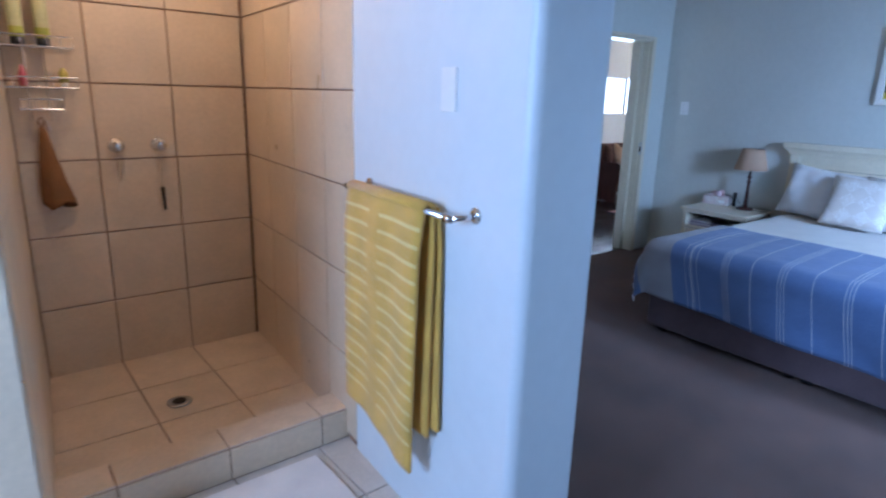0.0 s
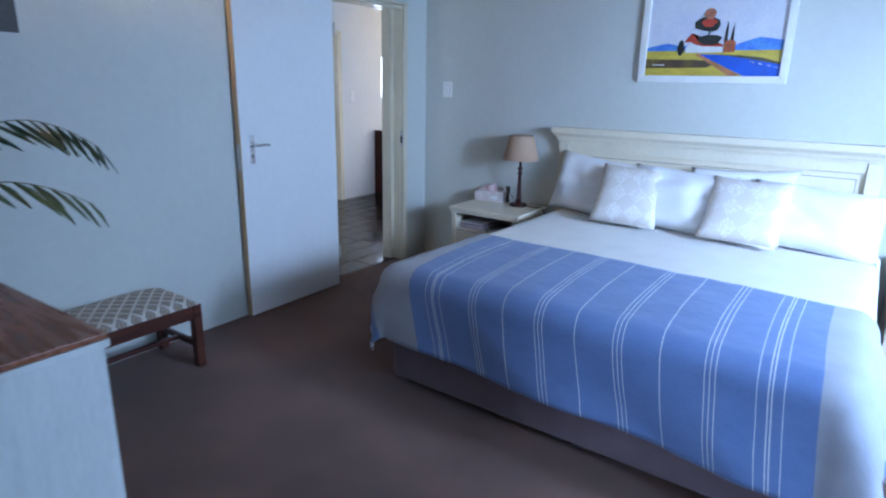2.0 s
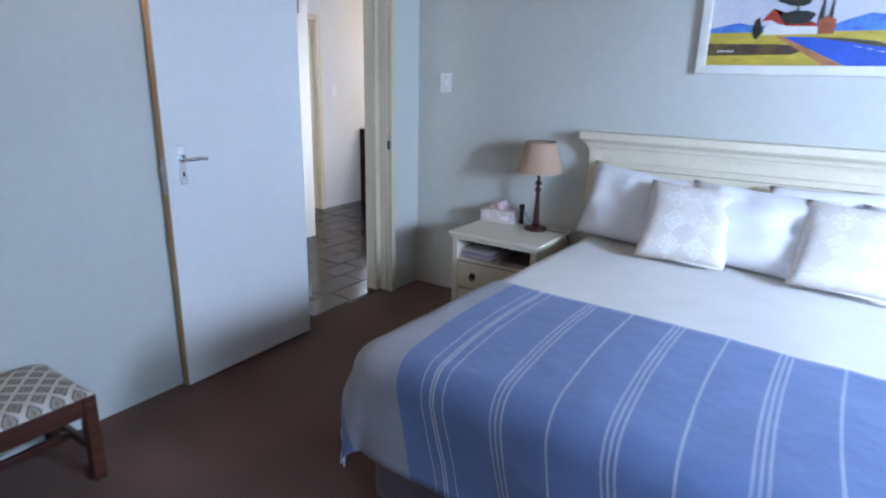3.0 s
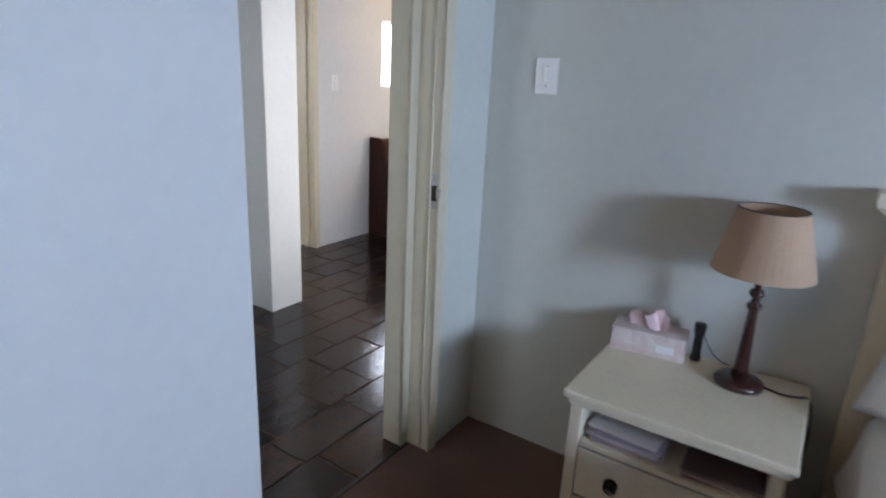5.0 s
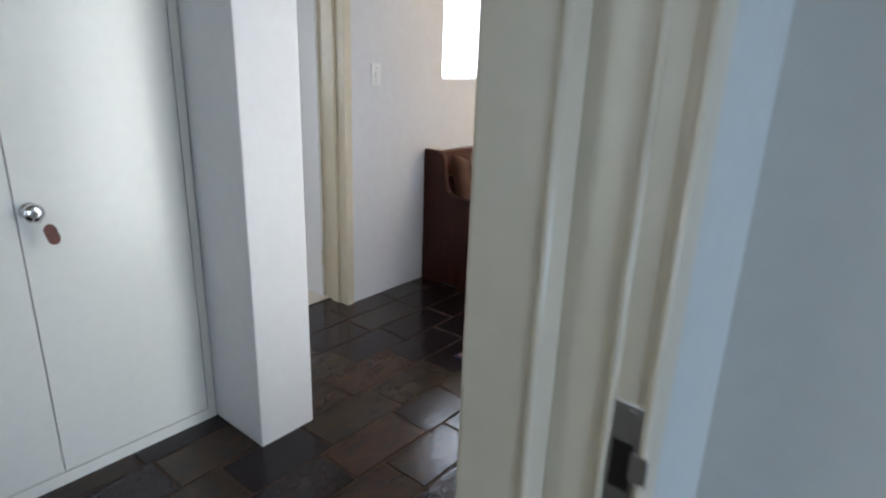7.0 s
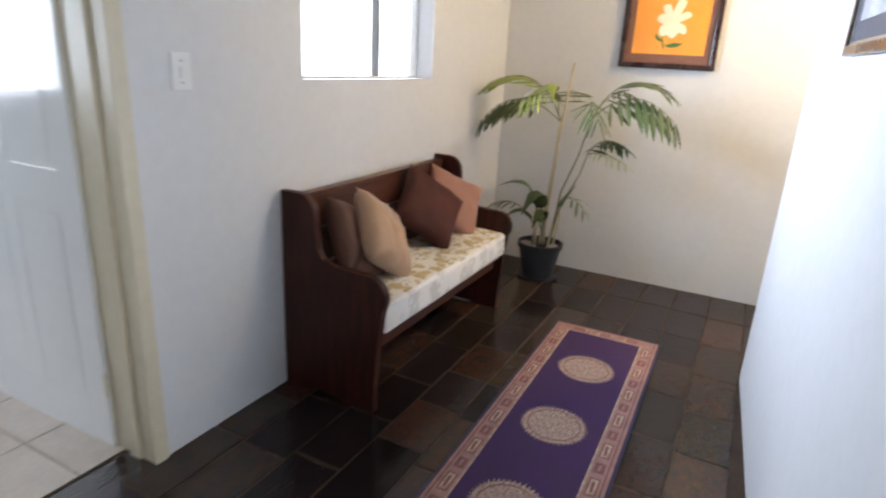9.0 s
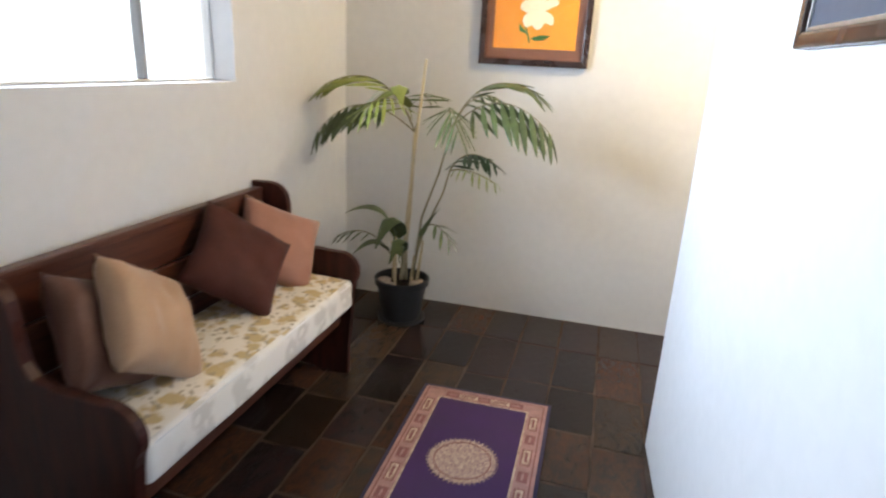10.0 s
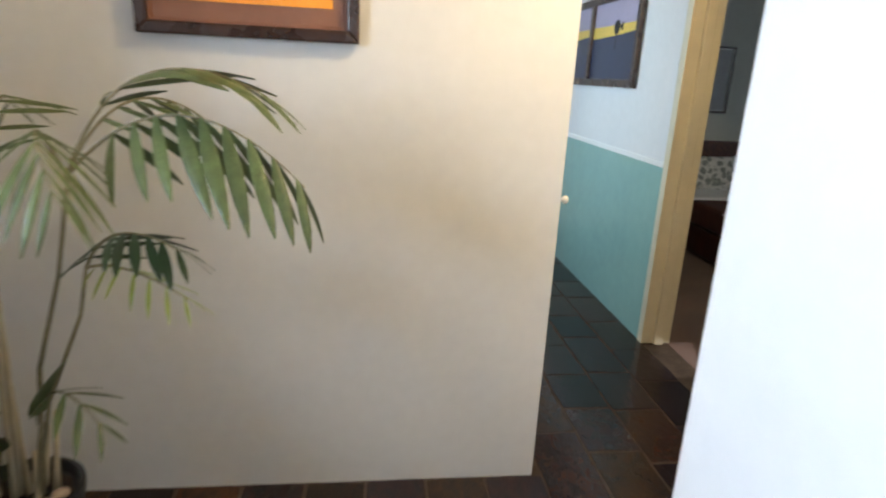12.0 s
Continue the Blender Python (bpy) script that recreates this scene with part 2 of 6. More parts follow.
M["terra"] = mat("terracotta_cushion", (0.37, 0.18, 0.125), 0.6, vary=0.07, scale=8, fine=180, bump=0.22, bump_scale=12, sheen=0.3, spec=0.2)
M["tan"] = mat("tan_satin_cushion", (0.46, 0.285, 0.165), 0.55, vary=0.06, scale=8, fine=180, bump=0.22, bump_scale=12, sheen=0.3)
M["choc"] = mat("chocolate_cushion", (0.085, 0.026, 0.019), 0.75, vary=0.12, scale=9, fine=180, bump=0.25, bump_scale=12, sheen=0.04, spec=0.2)
M["mauve"] = mat("mauve_brown_cushion", (0.15, 0.072, 0.050), 0.5, vary=0.10, scale=8, fine=180, bump=0.25, bump_scale=12, sheen=0.08, spec=0.2)
M["rug_purple"] = mat("purple_rug_pile", (0.044, 0.013, 0.072), 0.95, vary=0.12, scale=6, fine=260, bump=0.4)
M["rug_edge"] = mat("indigo_rug_binding", (0.030, 0.022, 0.055), 0.95, vary=0.12, fine=260, bump=0.4)
M["rug_pink"] = mat("dusty_rose_rug_pile", (0.36, 0.20, 0.17), 0.95, vary=0.14, scale=22, fine=260, bump=0.4)
M["rug_rust"] = mat("rust_rug_pile", (0.22, 0.085, 0.070), 0.95, vary=0.14, scale=22, fine=260, bump=0.4)
M["rug_cream"] = mat("cream_rug_pile", (0.50, 0.39, 0.28), 0.95, vary=0.12, scale=40, fine=260, bump=0.5, color2=(0.26, 0.16, 0.11))
M["rug_lace"] = mat("lace_rug_pile", (0.48, 0.36, 0.26), 0.95, vary=0.25, scale=90, fine=260, bump=0.5, color2=(0.17, 0.09, 0.09))
M["orange"] = mat("orange_print", (0.80, 0.29, 0.02), 0.5, vary=0.05, scale=9, bump=0.03)
M["petal"] = mat("cream_print", (0.80, 0.74, 0.52), 0.5, vary=0.05, scale=9, bump=0.02)
M["brown_mount"] = mat("brown_mount_board", (0.20, 0.085, 0.050), 0.7, vary=0.06, bump=0.02)
M["dark_frame"] = mat("dark_brown_frame", (0.040, 0.018, 0.013), 0.28, vary=0.12, scale=8, bump=0.05, coat=0.3)
M["white_frame"] = mat("white_picture_frame", (0.80, 0.79, 0.74), 0.4, vary=0.04, scale=7, bump=0.08)
M["backdrop"] = glow("sunlit_glare", (1.0, 1.0, 1.0), 2.6)
M["backdrop_sky"] = glow("blue_sky_glare", (0.55, 0.78, 1.0), 1.2)
M["backdrop_soft"] = glow("soft_sky_glare", (0.85, 0.95, 1.0), 1.6)
M["bulb"] = glow("warm_lamp_glass", (1.0, 0.72, 0.38), 5.0)
M["glass"] = glass_mat("window_glass")


def paint(name, color, vary=0.08, rough=0.5):
    return mat(name, color, rough, vary=vary, scale=14, fine=70, bump=0.06)


def voronoi_fabric(name, ground, spots, spots2, scale):
    """A light fabric with scattered printed sprigs in two colours."""
    m = bpy.data.materials.new(name)
    m.use_nodes = True
    n, l = m.node_tree.nodes, m.node_tree.links
    b = n["Principled BSDF"]
    tc = n.new("ShaderNodeTexCoord")
    warp = n.new("ShaderNodeTexNoise")
    warp.inputs["Scale"].default_value = scale * 1.6
    add = n.new("ShaderNodeVectorMath")
    add.operation = "MULTIPLY_ADD"
    add.inputs[1].default_value = (0.05, 0.05, 0.05)
    l.new(tc.outputs["Object"], warp.inputs["Vector"])
    l.new(warp.outputs["Color"], add.inputs[0])
    l.new(tc.outputs["Object"], add.inputs[2])
    last = None
    for k, (col, sc, cut) in enumerate(((spots, scale, 0.44), (spots2, scale * 2.1, 0.27))):
        v = n.new("ShaderNodeTexVoronoi")
        v.inputs["Scale"].default_value = sc
        v.inputs["Randomness"].default_value = 0.9
        l.new(add.outputs[0], v.inputs["Vector"])
        r = n.new("ShaderNodeValToRGB")
        r.color_ramp.elements[0].position, r.color_ramp.elements[1].position = cut - 0.06, cut + 0.10
        r.color_ramp.elements[0].color, r.color_ramp.elements[1].color = (0.9, 0.9, 0.9, 1), (0, 0, 0, 1)
        l.new(v.outputs["Distance"], r.inputs[0])
        x = n.new("ShaderNodeMix")
        x.data_type = "RGBA"
        l.new(r.outputs[0], x.inputs["Factor"])
        x.inputs["A"].default_value = (*ground, 1)
        x.inputs["B"].default_value = (*col, 1)
        if last:
            l.new(last, x.inputs["A"])
        last = x.outputs["Result"]
    l.new(last, b.inputs["Base Color"])
    b.inputs["Roughness"].default_value = 0.85
    fine = n.new("ShaderNodeTexNoise")
    fine.inputs["Scale"].default_value = 180
    bp = n.new("ShaderNodeBump")
    bp.inputs["Strength"].default_value, bp.inputs["Distance"].default_value = 0.2, 0.01
    l.new(fine.outputs[0], bp.inputs["Height"])
    l.new(bp.outputs[0], b.inputs["Normal"])
    return m


M["floral"] = voronoi_fabric("cream_floral_cotton", (0.80, 0.76, 0.68), (0.54, 0.41, 0.18), (0.36, 0.31, 0.22), 16.0)
M["leaf_print"] = voronoi_fabric("grey_leaf_print_cotton", (0.78, 0.77, 0.74), (0.22, 0.24, 0.22), (0.50, 0.50, 0.46), 16.0)


def lace_diamonds(name, ground, lace, cell):
    """Beige cotton with a lattice of diamonds, every other one filled with fine white lacework."""
    m = bpy.data.materials.new(name)
    m.use_nodes = True
    n, l = m.node_tree.nodes, m.node_tree.links
    b = n["Principled BSDF"]
    tc = n.new("ShaderNodeTexCoord")
    mp = n.new("ShaderNodeMapping")
    mp.inputs["Rotation"].default_value = (0, radians(45), 0)
    ck = n.new("ShaderNodeTexChecker")
    ck.inputs["Scale"].default_value = 1 / cell
    flatten = n.new("ShaderNodeVectorMath")
    flatten.operation = "MULTIPLY_ADD"
    flatten.inputs[1].default_value, flatten.inputs[2].default_value = (1, 0, 1), (0.013, 0.02, 0.017)
    l.new(tc.outputs["Object"], mp.inputs[0])
    l.new(mp.outputs[0], flatten.inputs[0])
    l.new(flatten.outputs[0], ck.inputs["Vector"])
    dots = n.new("ShaderNodeTexVoronoi")
    dots.feature = "DISTANCE_TO_EDGE"
    dots.inputs["Scale"].default_value = 75
    l.new(tc.outputs["Object"], dots.inputs["Vector"])
    ramp = n.new("ShaderNodeValToRGB")
    ramp.color_ramp.elements[0].position, ramp.color_ramp.elements[1].position = 0.06, 0.22
    l.new(dots.outputs["Distance"], ramp.inputs[0])
    mul = n.new("ShaderNodeMath")
    mul.operation = "MULTIPLY"
    l.new(ck.outputs["Fac"], mul.inputs[0])
    l.new(ramp.outputs[0], mul.inputs[1])
    x = n.new("ShaderNodeMix")
    x.data_type = "RGBA"
    x.inputs["A"].default_value, x.inputs["B"].default_value = (*ground, 1), (*lace, 1)
    l.new(mul.outputs[0], x.inputs["Factor"])
    l.new(x.outputs["Result"], b.inputs["Base Color"])
    b.inputs["Roughness"].default_value = 0.85
    bp = n.new("ShaderNodeBump")
    bp.inputs["Strength"].default_value, bp.inputs["Distance"].default_value = 0.25, 0.004
    l.new(mul.outputs[0], bp.inputs["Height"])
    l.new(bp.outputs[0], b.inputs["Normal"])
    return m


M["damask"] = lace_diamonds("ivory_lace_diamond_cotton", (0.68, 0.63, 0.58), (0.84, 0.82, 0.80), 0.088)
M["floral_side"] = voronoi_fabric("pale_floral_boxing", (0.80, 0.78, 0.74), (0.62, 0.60, 0.56), (0.80, 0.78, 0.74), 9.0)

# ---- shape helpers ----
def mesh_of(name, bm, materials, smooth=False):
    bmesh.ops.recalc_face_normals(bm, faces=bm.faces)
    me = bpy.data.meshes.new(name)
    bm.to_mesh(me)
    bm.free()
    for m in (materials if isinstance(materials, (list, tuple)) else [materials]):
        me.materials.append(m)
    if smooth:
        me.polygons.foreach_set("use_smooth", [True] * len(me.polygons))
    return me


def part(name, bm, material, parent=None, label="", smooth=False):
    ob = new(name, mesh_of(name, bm, material, smooth))
    if parent:
        ob.parent = parent
    if label:
        tagged(ob, label)
    return ob


def thing(name, at, label, category, group="", turn=0.0, kind=""):
    ob = new(name)
    ob.matrix_world = pose(*at, 0, 0, turn)
    ob.empty_display_size = 0.1
    return tagged(ob, label, category, group, kind)


def setting(name, bm, material, label="", smooth=False, category=""):
    ob = part(name, bm, material, None, label, smooth)
    return tagged(ob, label, category or name.split("_")[0], "", "structure")


def boxes(*spans, bevel=0.0, segments=2):
    """One bmesh of axis-aligned boxes, each (x0, y0, z0, x1, y1, z1)."""
    bm = bmesh.new()
    for x0, y0, z0, x1, y1, z1 in spans:
        r = bmesh.ops.create_cube(bm, size=1)
        for v in r["verts"]:
            v.co = (x0 + (v.co.x + 0.5) * (x1 - x0), y0 + (v.co.y + 0.5) * (y1 - y0), z0 + (v.co.z + 0.5) * (z1 - z0))
    if bevel:
        bmesh.ops.bevel(bm, geom=list(bm.edges), offset=bevel, segments=segments, affect="EDGES", profile=0.6)
    return bm


def lathe(profile, n=24, axis="z"):
    """A turned solid from (radius, height) pairs."""
    bm = bmesh.new()
    rings = []
    for r, z in profile:
        ring = []
        for k in range(n):
            a = 2 * math.pi * k / n
            p = (r * math.cos(a), r * math.sin(a), z)
            if axis == "y":
                p = (p[0], p[2], p[1])
            elif axis == "x":
                p = (p[2], p[0], p[1])
            ring.append(bm.verts.new(p))
        rings.append(ring)
    for a, b in zip(rings, rings[1:]):
        for k in range(n):
            bm.faces.new((a[k], a[(k + 1) % n], b[(k + 1) % n], b[k]))
    bm.faces.new(rings[0])
    bm.faces.new(rings[-1])
    return bm


def tube(points, radius, n=8, bm=None, taper=1.0):
    """A round bar along a line of points."""
    bm = bm or bmesh.new()
    pts = [Vector(p) for p in points]
    rings = []
    for i, p in enumerate(pts):
        d = (pts[min(i + 1, len(pts) - 1)] - pts[max(i - 1, 0)]).normalized()
        u = d.orthogonal().normalized() if i == 0 else (last - d * last.dot(d)).normalized()
        last = u
        w = d.cross(u)
        r = radius * (1 + (taper - 1) * i / max(1, len(pts) - 1))
        rings.append([bm.verts.new(p + r * (math.cos(2 * math.pi * k / n) * u + math.sin(2 * math.pi * k / n) * w)) for k in range(n)])
    for a, b in zip(rings, rings[1:]):
        for k in range(n):
            bm.faces.new((a[k], a[(k + 1) % n], b[(k + 1) % n], b[k]))
    bm.faces.new(rings[0])
    bm.faces.new(rings[-1])
    return bm


def curve_pts(a, b, c, n=10):
    """A bent line from a through the pull of b to c."""
    a, b, c = Vector(a), Vector(b), Vector(c)
    return [a * (1 - t) ** 2 + b * (2 * t * (1 - t)) + c * t * t for t in (i / n for i in range(n + 1))]


def slab(outline, axis, lo, hi, bevel=0.0, segments=2):
    """A board cut to an outline of (u, v) pairs and given a thickness from lo to hi along an axis."""
    bm = bmesh.new()

    def at(u, v, w):
        return {"x": (w, u, v), "y": (u, w, v), "z": (u, v, w)}[axis]
    a = [bm.verts.new(at(u, v, lo)) for u, v in outline]
    b = [bm.verts.new(at(u, v, hi)) for u, v in outline]
    fa, fb = bm.faces.new(a), bm.faces.new(b)
    n = len(outline)
    for k in range(n):
        bm.faces.new((a[k], a[(k + 1) % n], b[(k + 1) % n], b[k]))
    if bevel:
        rim = [e for f in (fa, fb) for e in f.edges]
        bmesh.ops.bevel(bm, geom=rim, offset=bevel, segments=segments, affect="EDGES", profile=0.6)
    return bm


def arc(cx, cy, r, a0, a1, n=8, ry=None):
    return [(cx + r * math.cos(radians(a0 + (a1 - a0) * k / n)), cy + (ry or r) * math.sin(radians(a0 + (a1 - a0) * k / n))) for k in range(n + 1)]


def cushion_mesh(w, h, t, n=18, pinch=0.07, seed=0, wrinkle=0.008):
    """A stuffed cushion lying in the x-z plane, with pulled-in sides and peaked corners."""
    bm = bmesh.new()
    sides = []
    for s in (1, -1):
        grid = []
        for i in range(n + 1):
            row = []
            for j in range(n + 1):
                u, v = 2 * i / n - 1, 2 * j / n - 1
                x = u * w / 2 * (1 - pinch * (1 - v * v) * abs(u) ** 3)
                z = v * h / 2 * (1 - pinch * (1 - u * u) * abs(v) ** 3)
                puff = max(0.0, (1 - u ** 4) * (1 - v ** 4)) ** 0.55
                wr = wrinkle * noise.noise(Vector((u * 3 + seed * 7, v * 3, s * 2 + seed)))
                y = s * (t / 2 * puff + wr * puff) if 0 < i < n and 0 < j < n else 0.0
                row.append(bm.verts.new((x, y, z)))
            grid.append(row)
        sides.append(grid)
        for i in range(n):
            for j in range(n):
                bm.faces.new((grid[i][j], grid[i + 1][j], grid[i + 1][j + 1], grid[i][j + 1]))
    bmesh.ops.remove_doubles(bm, verts=bm.verts, dist=0.0004)
    return bm


def frame_bars(w, h, face, depth, bevel=0.004):
    """Four mitred picture-frame bars in the x-z plane about the origin, the back at y = 0, the front towards -y."""
    out = []
    o, i = (w / 2, h / 2), (w / 2 - face, h / 2 - face)
    corners = [((-1, -1), (1, -1)), ((1, -1), (1, 1)), ((1, 1), (-1, 1)), ((-1, 1), (-1, -1))]
    for a, b in corners:
        quad = [(a[0] * o[0], a[1] * o[1]), (b[0] * o[0], b[1] * o[1]), (b[0] * i[0], b[1] * i[1]), (a[0] * i[0], a[1] * i[1])]
        out.append(slab(quad, "y", -depth, 0.0, bevel))
    return out


def flat(outline, y=0.0, thick=0.0012):
    """A thin painted shape in the x-z plane."""
    return slab(outline, "y", y - thick, y)


def wall_with_hole(name, axis, lo, hi, u0, u1, z0, z1, holes, material, label):
    """A thick wall with openings right through it; it stands across axis from lo to hi and runs from u0 to u1. Each hole is (u0, u1, z0, z1)."""
    us = sorted({u0, u1, *[h[0] for h in holes], *[h[1] for h in holes]})
    zs = sorted({z0, z1, *[h[2] for h in holes], *[h[3] for h in holes]})
    bm = bmesh.new()
    cells = {}
    for i in range(len(us) - 1):
        for j in range(len(zs) - 1):
            cu, cz = (us[i] + us[i + 1]) / 2, (zs[j] + zs[j + 1]) / 2
            cells[i, j] = not any(h[0] < cu < h[1] and h[2] < cz < h[3] for h in holes)

    def pt(u, w, z):
        return (w, u, z) if axis == "x" else (u, w, z)

    def face(*ps):
        bm.faces.new([bm.verts.new(p) for p in ps])
    for (i, j), solid in cells.items():
        if not solid:
            continue
        a, b, c, d = us[i], us[i + 1], zs[j], zs[j + 1]
        for w in (lo, hi):
            face(pt(a, w, c), pt(b, w, c), pt(b, w, d), pt(a, w, d))
        if not cells.get((i - 1, j)):
            face(pt(a, lo, c), pt(a, hi, c), pt(a, hi, d), pt(a, lo, d))
        if not cells.get((i + 1, j)):
            face(pt(b, lo, c), pt(b, hi, c), pt(b, hi, d), pt(b, lo, d))
        if not cells.get((i, j - 1)):
            face(pt(a, lo, c), pt(a, hi, c), pt(b, hi, c), pt(b, lo, c))
        if not cells.get((i, j + 1)):
            face(pt(a, lo, d), pt(a, hi, d), pt(b, hi, d), pt(b, lo, d))
    bmesh.ops.remove_doubles(bm, verts=bm.verts, dist=0.0005)
    return setting(name, bm, material, label, category="wall")

# ---- the large structure ----
H = 2.6
PX, PY, SLOPE = -1.145, 1.012, 0.0836   # end and face of the bathroom partition, which runs slightly askew
WX, HX = -3.515, -3.69         # bedroom and hall face of the wall with the door
HEAD = 5.45                   # face of the wall behind the bed
BX = -5.806                   # face of the hall wall behind the bench
EY = 9.69                     # face of the hall's end wall

setting("floor_bedroom", boxes((-3.605, 1.2, -0.12, 1.40, HEAD + 0.1, 0.0), (-1.02, -1.75, -0.12, 1.40, 1.2, 0.0)), M["carpet"], "worn dark brown short-pile carpet", category="floor")
floor_bath = setting("floor_bathroom", boxes((-3.5, -1.75, -0.12, -1.02, 1.2, -0.003)), M["grout"], "beige ceramic tiled bathroom floor", category="floor")
floor_hall = setting("floor_hall", boxes((-6.0, 2.9, -0.12, -3.607, 13.2, -0.0015), (-3.607, 5.6, -0.12, -2.83, 13.4, -0.0015)), M["grout_dark"], "dark polished slate tiled hall floor", category="floor")
floor_bath2 = setting("floor_guest_bathroom", boxes((-8.2, 5.0, -0.12, -5.955, 7.4, -0.002)), M["grout"], "pale tiled floor of the second bathroom", category="floor")

setting("floor_far_room", boxes((-2.8299, 8.4, -0.12, 1.0, 13.4, 0.0)), M["carpet"], "dark brown carpet of the far bedroom", category="floor")
wall_with_hole("wall_west", "x", HX, WX, -1.75, 6.45, 0, H, [(4.290, 5.160, -0.01, 2.075), (5.86, 6.40, 0.03, 2.06)], M["plaster"], "pale grey-green painted plaster wall with a doorway")
wall_with_hole("wall_north", "y", HEAD, HEAD + 0.15, WX, 1.40, 0, H, [], M["plaster"], "pale grey-green painted plaster wall behind the bed")
wall_with_hole("wall_east", "x", 1.25, 1.40, -1.75, HEAD, 0, H, [(1.65, 4.45, 0.06, 2.08)], M["plaster"], "pale painted bedroom wall with a glass door")
wall_with_hole("wall_south", "y", -1.75, -1.6, WX, 1.25, 0, H, [(-1.45, -0.4, 1.2, 2.1)], M["bath_plaster"], "white painted bathroom wall with a window")


def py(x):
    """The partition's face towards the bathroom."""
    return PY + (PX - x) * SLOPE


def partition():
    """The stub wall between bathroom and bedroom, its end rounded over."""
    o = [(-2.12, py(-2.12)), (-2.12, 1.30)] + arc(PX - 0.03, 1.27, 0.03, 90, 0, 5) + arc(PX - 0.03, PY + 0.03, 0.03, 0, -90, 5)
    bm = slab(o, "z", 0.0, H)
    setting("wall_partition", bm, M["bath_plaster"], "smooth white painted bathroom partition wall", category="wall")


partition()
setting("wall_shower_right", slab([(-2.1202, py(-2.12) + 0.007), (WX, py(WX) + 0.007), (WX, 1.30), (-2.1202, 1.30)], "z", 0, H), M["grout"], "beige tiled side wall of the shower", category="wall")
setting("wall_shower_left", slab([(-1.85, -0.0213), (WX, 0.010 + 1.29 * SLOPE), (WX, -0.02), (-1.85, -0.125)], "z", 0, H), M["tile"], "beige tiled side wall of the shower", category="wall")
wall_with_hole("wall_shower_back", "x", WX + 0.0005, -3.506, 0.122, py(WX) + 0.005, 0, H, [], M["grout"], "beige tiled back wall of the shower")
# both ceilings stay unseen; their dark tone only holds back bounced light
setting("ceiling_bedroom", boxes((HX, -1.75, H, 1.40, HEAD + 0.15, H + 0.1)), M["ceiling_dim"], "unseen ceiling, made dark brown to cut bounced light", category="ceiling")
setting("ceiling_hall", boxes((-8.2, 2.9, H, HX - 0.002, 9.0, H + 0.1), (-8.2, 9.0, H, 1.0, 16.2, H + 0.1)), M["ceiling_dim"], "unseen hall ceiling, made dark brown to cut bounced light", category="ceiling")

# hall walls
wall_with_hole("wall_hall_west", "x", BX - 0.15, BX, 5.905, 13.1, 0, H, [(5.93, 6.79, -0.01, 2.07), (7.575, 8.630, 1.28, 1.82)], M["hall_plaster"], "off-white plaster hall wall with a window and a doorway")
wall_with_hole("wall_hall_end", "y", EY, EY + 0.13, BX, -3.86, 0, H, [], M["hall_plaster"], "off-white plaster wall at the end of the hall")
setting("wall_hall_east", slab([(-4.03, 8.60), (-4.02, 8.62), (-3.72, 8.62), (-3.72, 6.351), (-3.90, 6.351)], "z", 0, H), M["hall_plaster"], "bright white plaster hall wall", category="wall")
setting("wall_pier", boxes((-5.96, 5.667, 0, -5.03, 5.903, H), bevel=0.006), M["hall_plaster"], "off-white plaster pier beside the cupboard", category="wall")
wall_with_hole("wall_hall_south", "y", 2.95, 3.1, -5.5, HX, 0, H, [(-4.8, -4.0, 0.75, 2.25)], M["hall_plaster"], "off-white hall wall with an added window")
wall_with_hole("wall_hall_southwest", "x", -5.5, -5.36, 3.1, 4.245, 0, H, [], M["hall_plaster"], "off-white plaster hall wall")
wall_with_hole("wall_passage_south", "y", 8.42, 8.62, -3.718, -2.97, 0, H, [], M["hall_plaster"], "off-white passage wall")
wall_with_hole("wall_passage_east", "x", -2.97, -2.83, 8.42, 13.2, 0, H, [(9.92, 10.755, -0.01, 2.07)], M["hall_plaster"], "pale upper wall of the passage with a doorway")
wall_with_hole("wall_passage_west", "x", -4.75, -4.6, EY + 0.13, 13.2, 0, H, [(11.15, 12.05, 0.9, 2.1)], M["hall_plaster"], "off-white passage wall with a window")
wall_with_hole("wall_passage_north", "y", 13.2, 13.35, -4.75, -2.83, 0, H, [], M["hall_plaster"], "off-white passage wall")
wall_with_hole("wall_far_room_back", "y", 13.22, 13.36, -2.83, 1.0, 0, H, [], M["plaster"], "pale wall of the far bedroom")
wall_with_hole("wall_far_room_east", "x", 0.85, 1.0, 8.42, 13.22, 0, H, [(10.2, 11.3, 0.95, 2.0)], M["plaster"], "pale wall of the far bedroom with an added window")
wall_with_hole("wall_far_room_front", "y", 8.42, 8.55, -2.83, 0.85, 0, H, [], M["plaster"], "pale wall of the far bedroom")
# second bathroom
wall_with_hole("wall_guest_bath_south", "y", 5.1, 5.25, -8.05, -5.96, 0, H, [], M["bath_plaster"], "white bathroom wall")
wall_with_hole("wall_guest_bath_west", "x", -8.2, -8.05, 5.1, 7.4, 0, H, [(5.50, 6.14, 1.0, 2.0)], M["bath_plaster"], "white bathroom wall with a window")
wall_with_hole("wall_guest_bath_north", "y", 7.25, 7.4, -8.05, -5.96, 0, H, [], M["tile_pale"], "pale tiled bathroom wall")

# aqua dado with its white rail
setting("dado_aqua", boxes((-2.975, 10.786, 0.0, -2.9702, 13.2, 0.935)), M["aqua"], "glossy aqua green painted dado", category="wall")
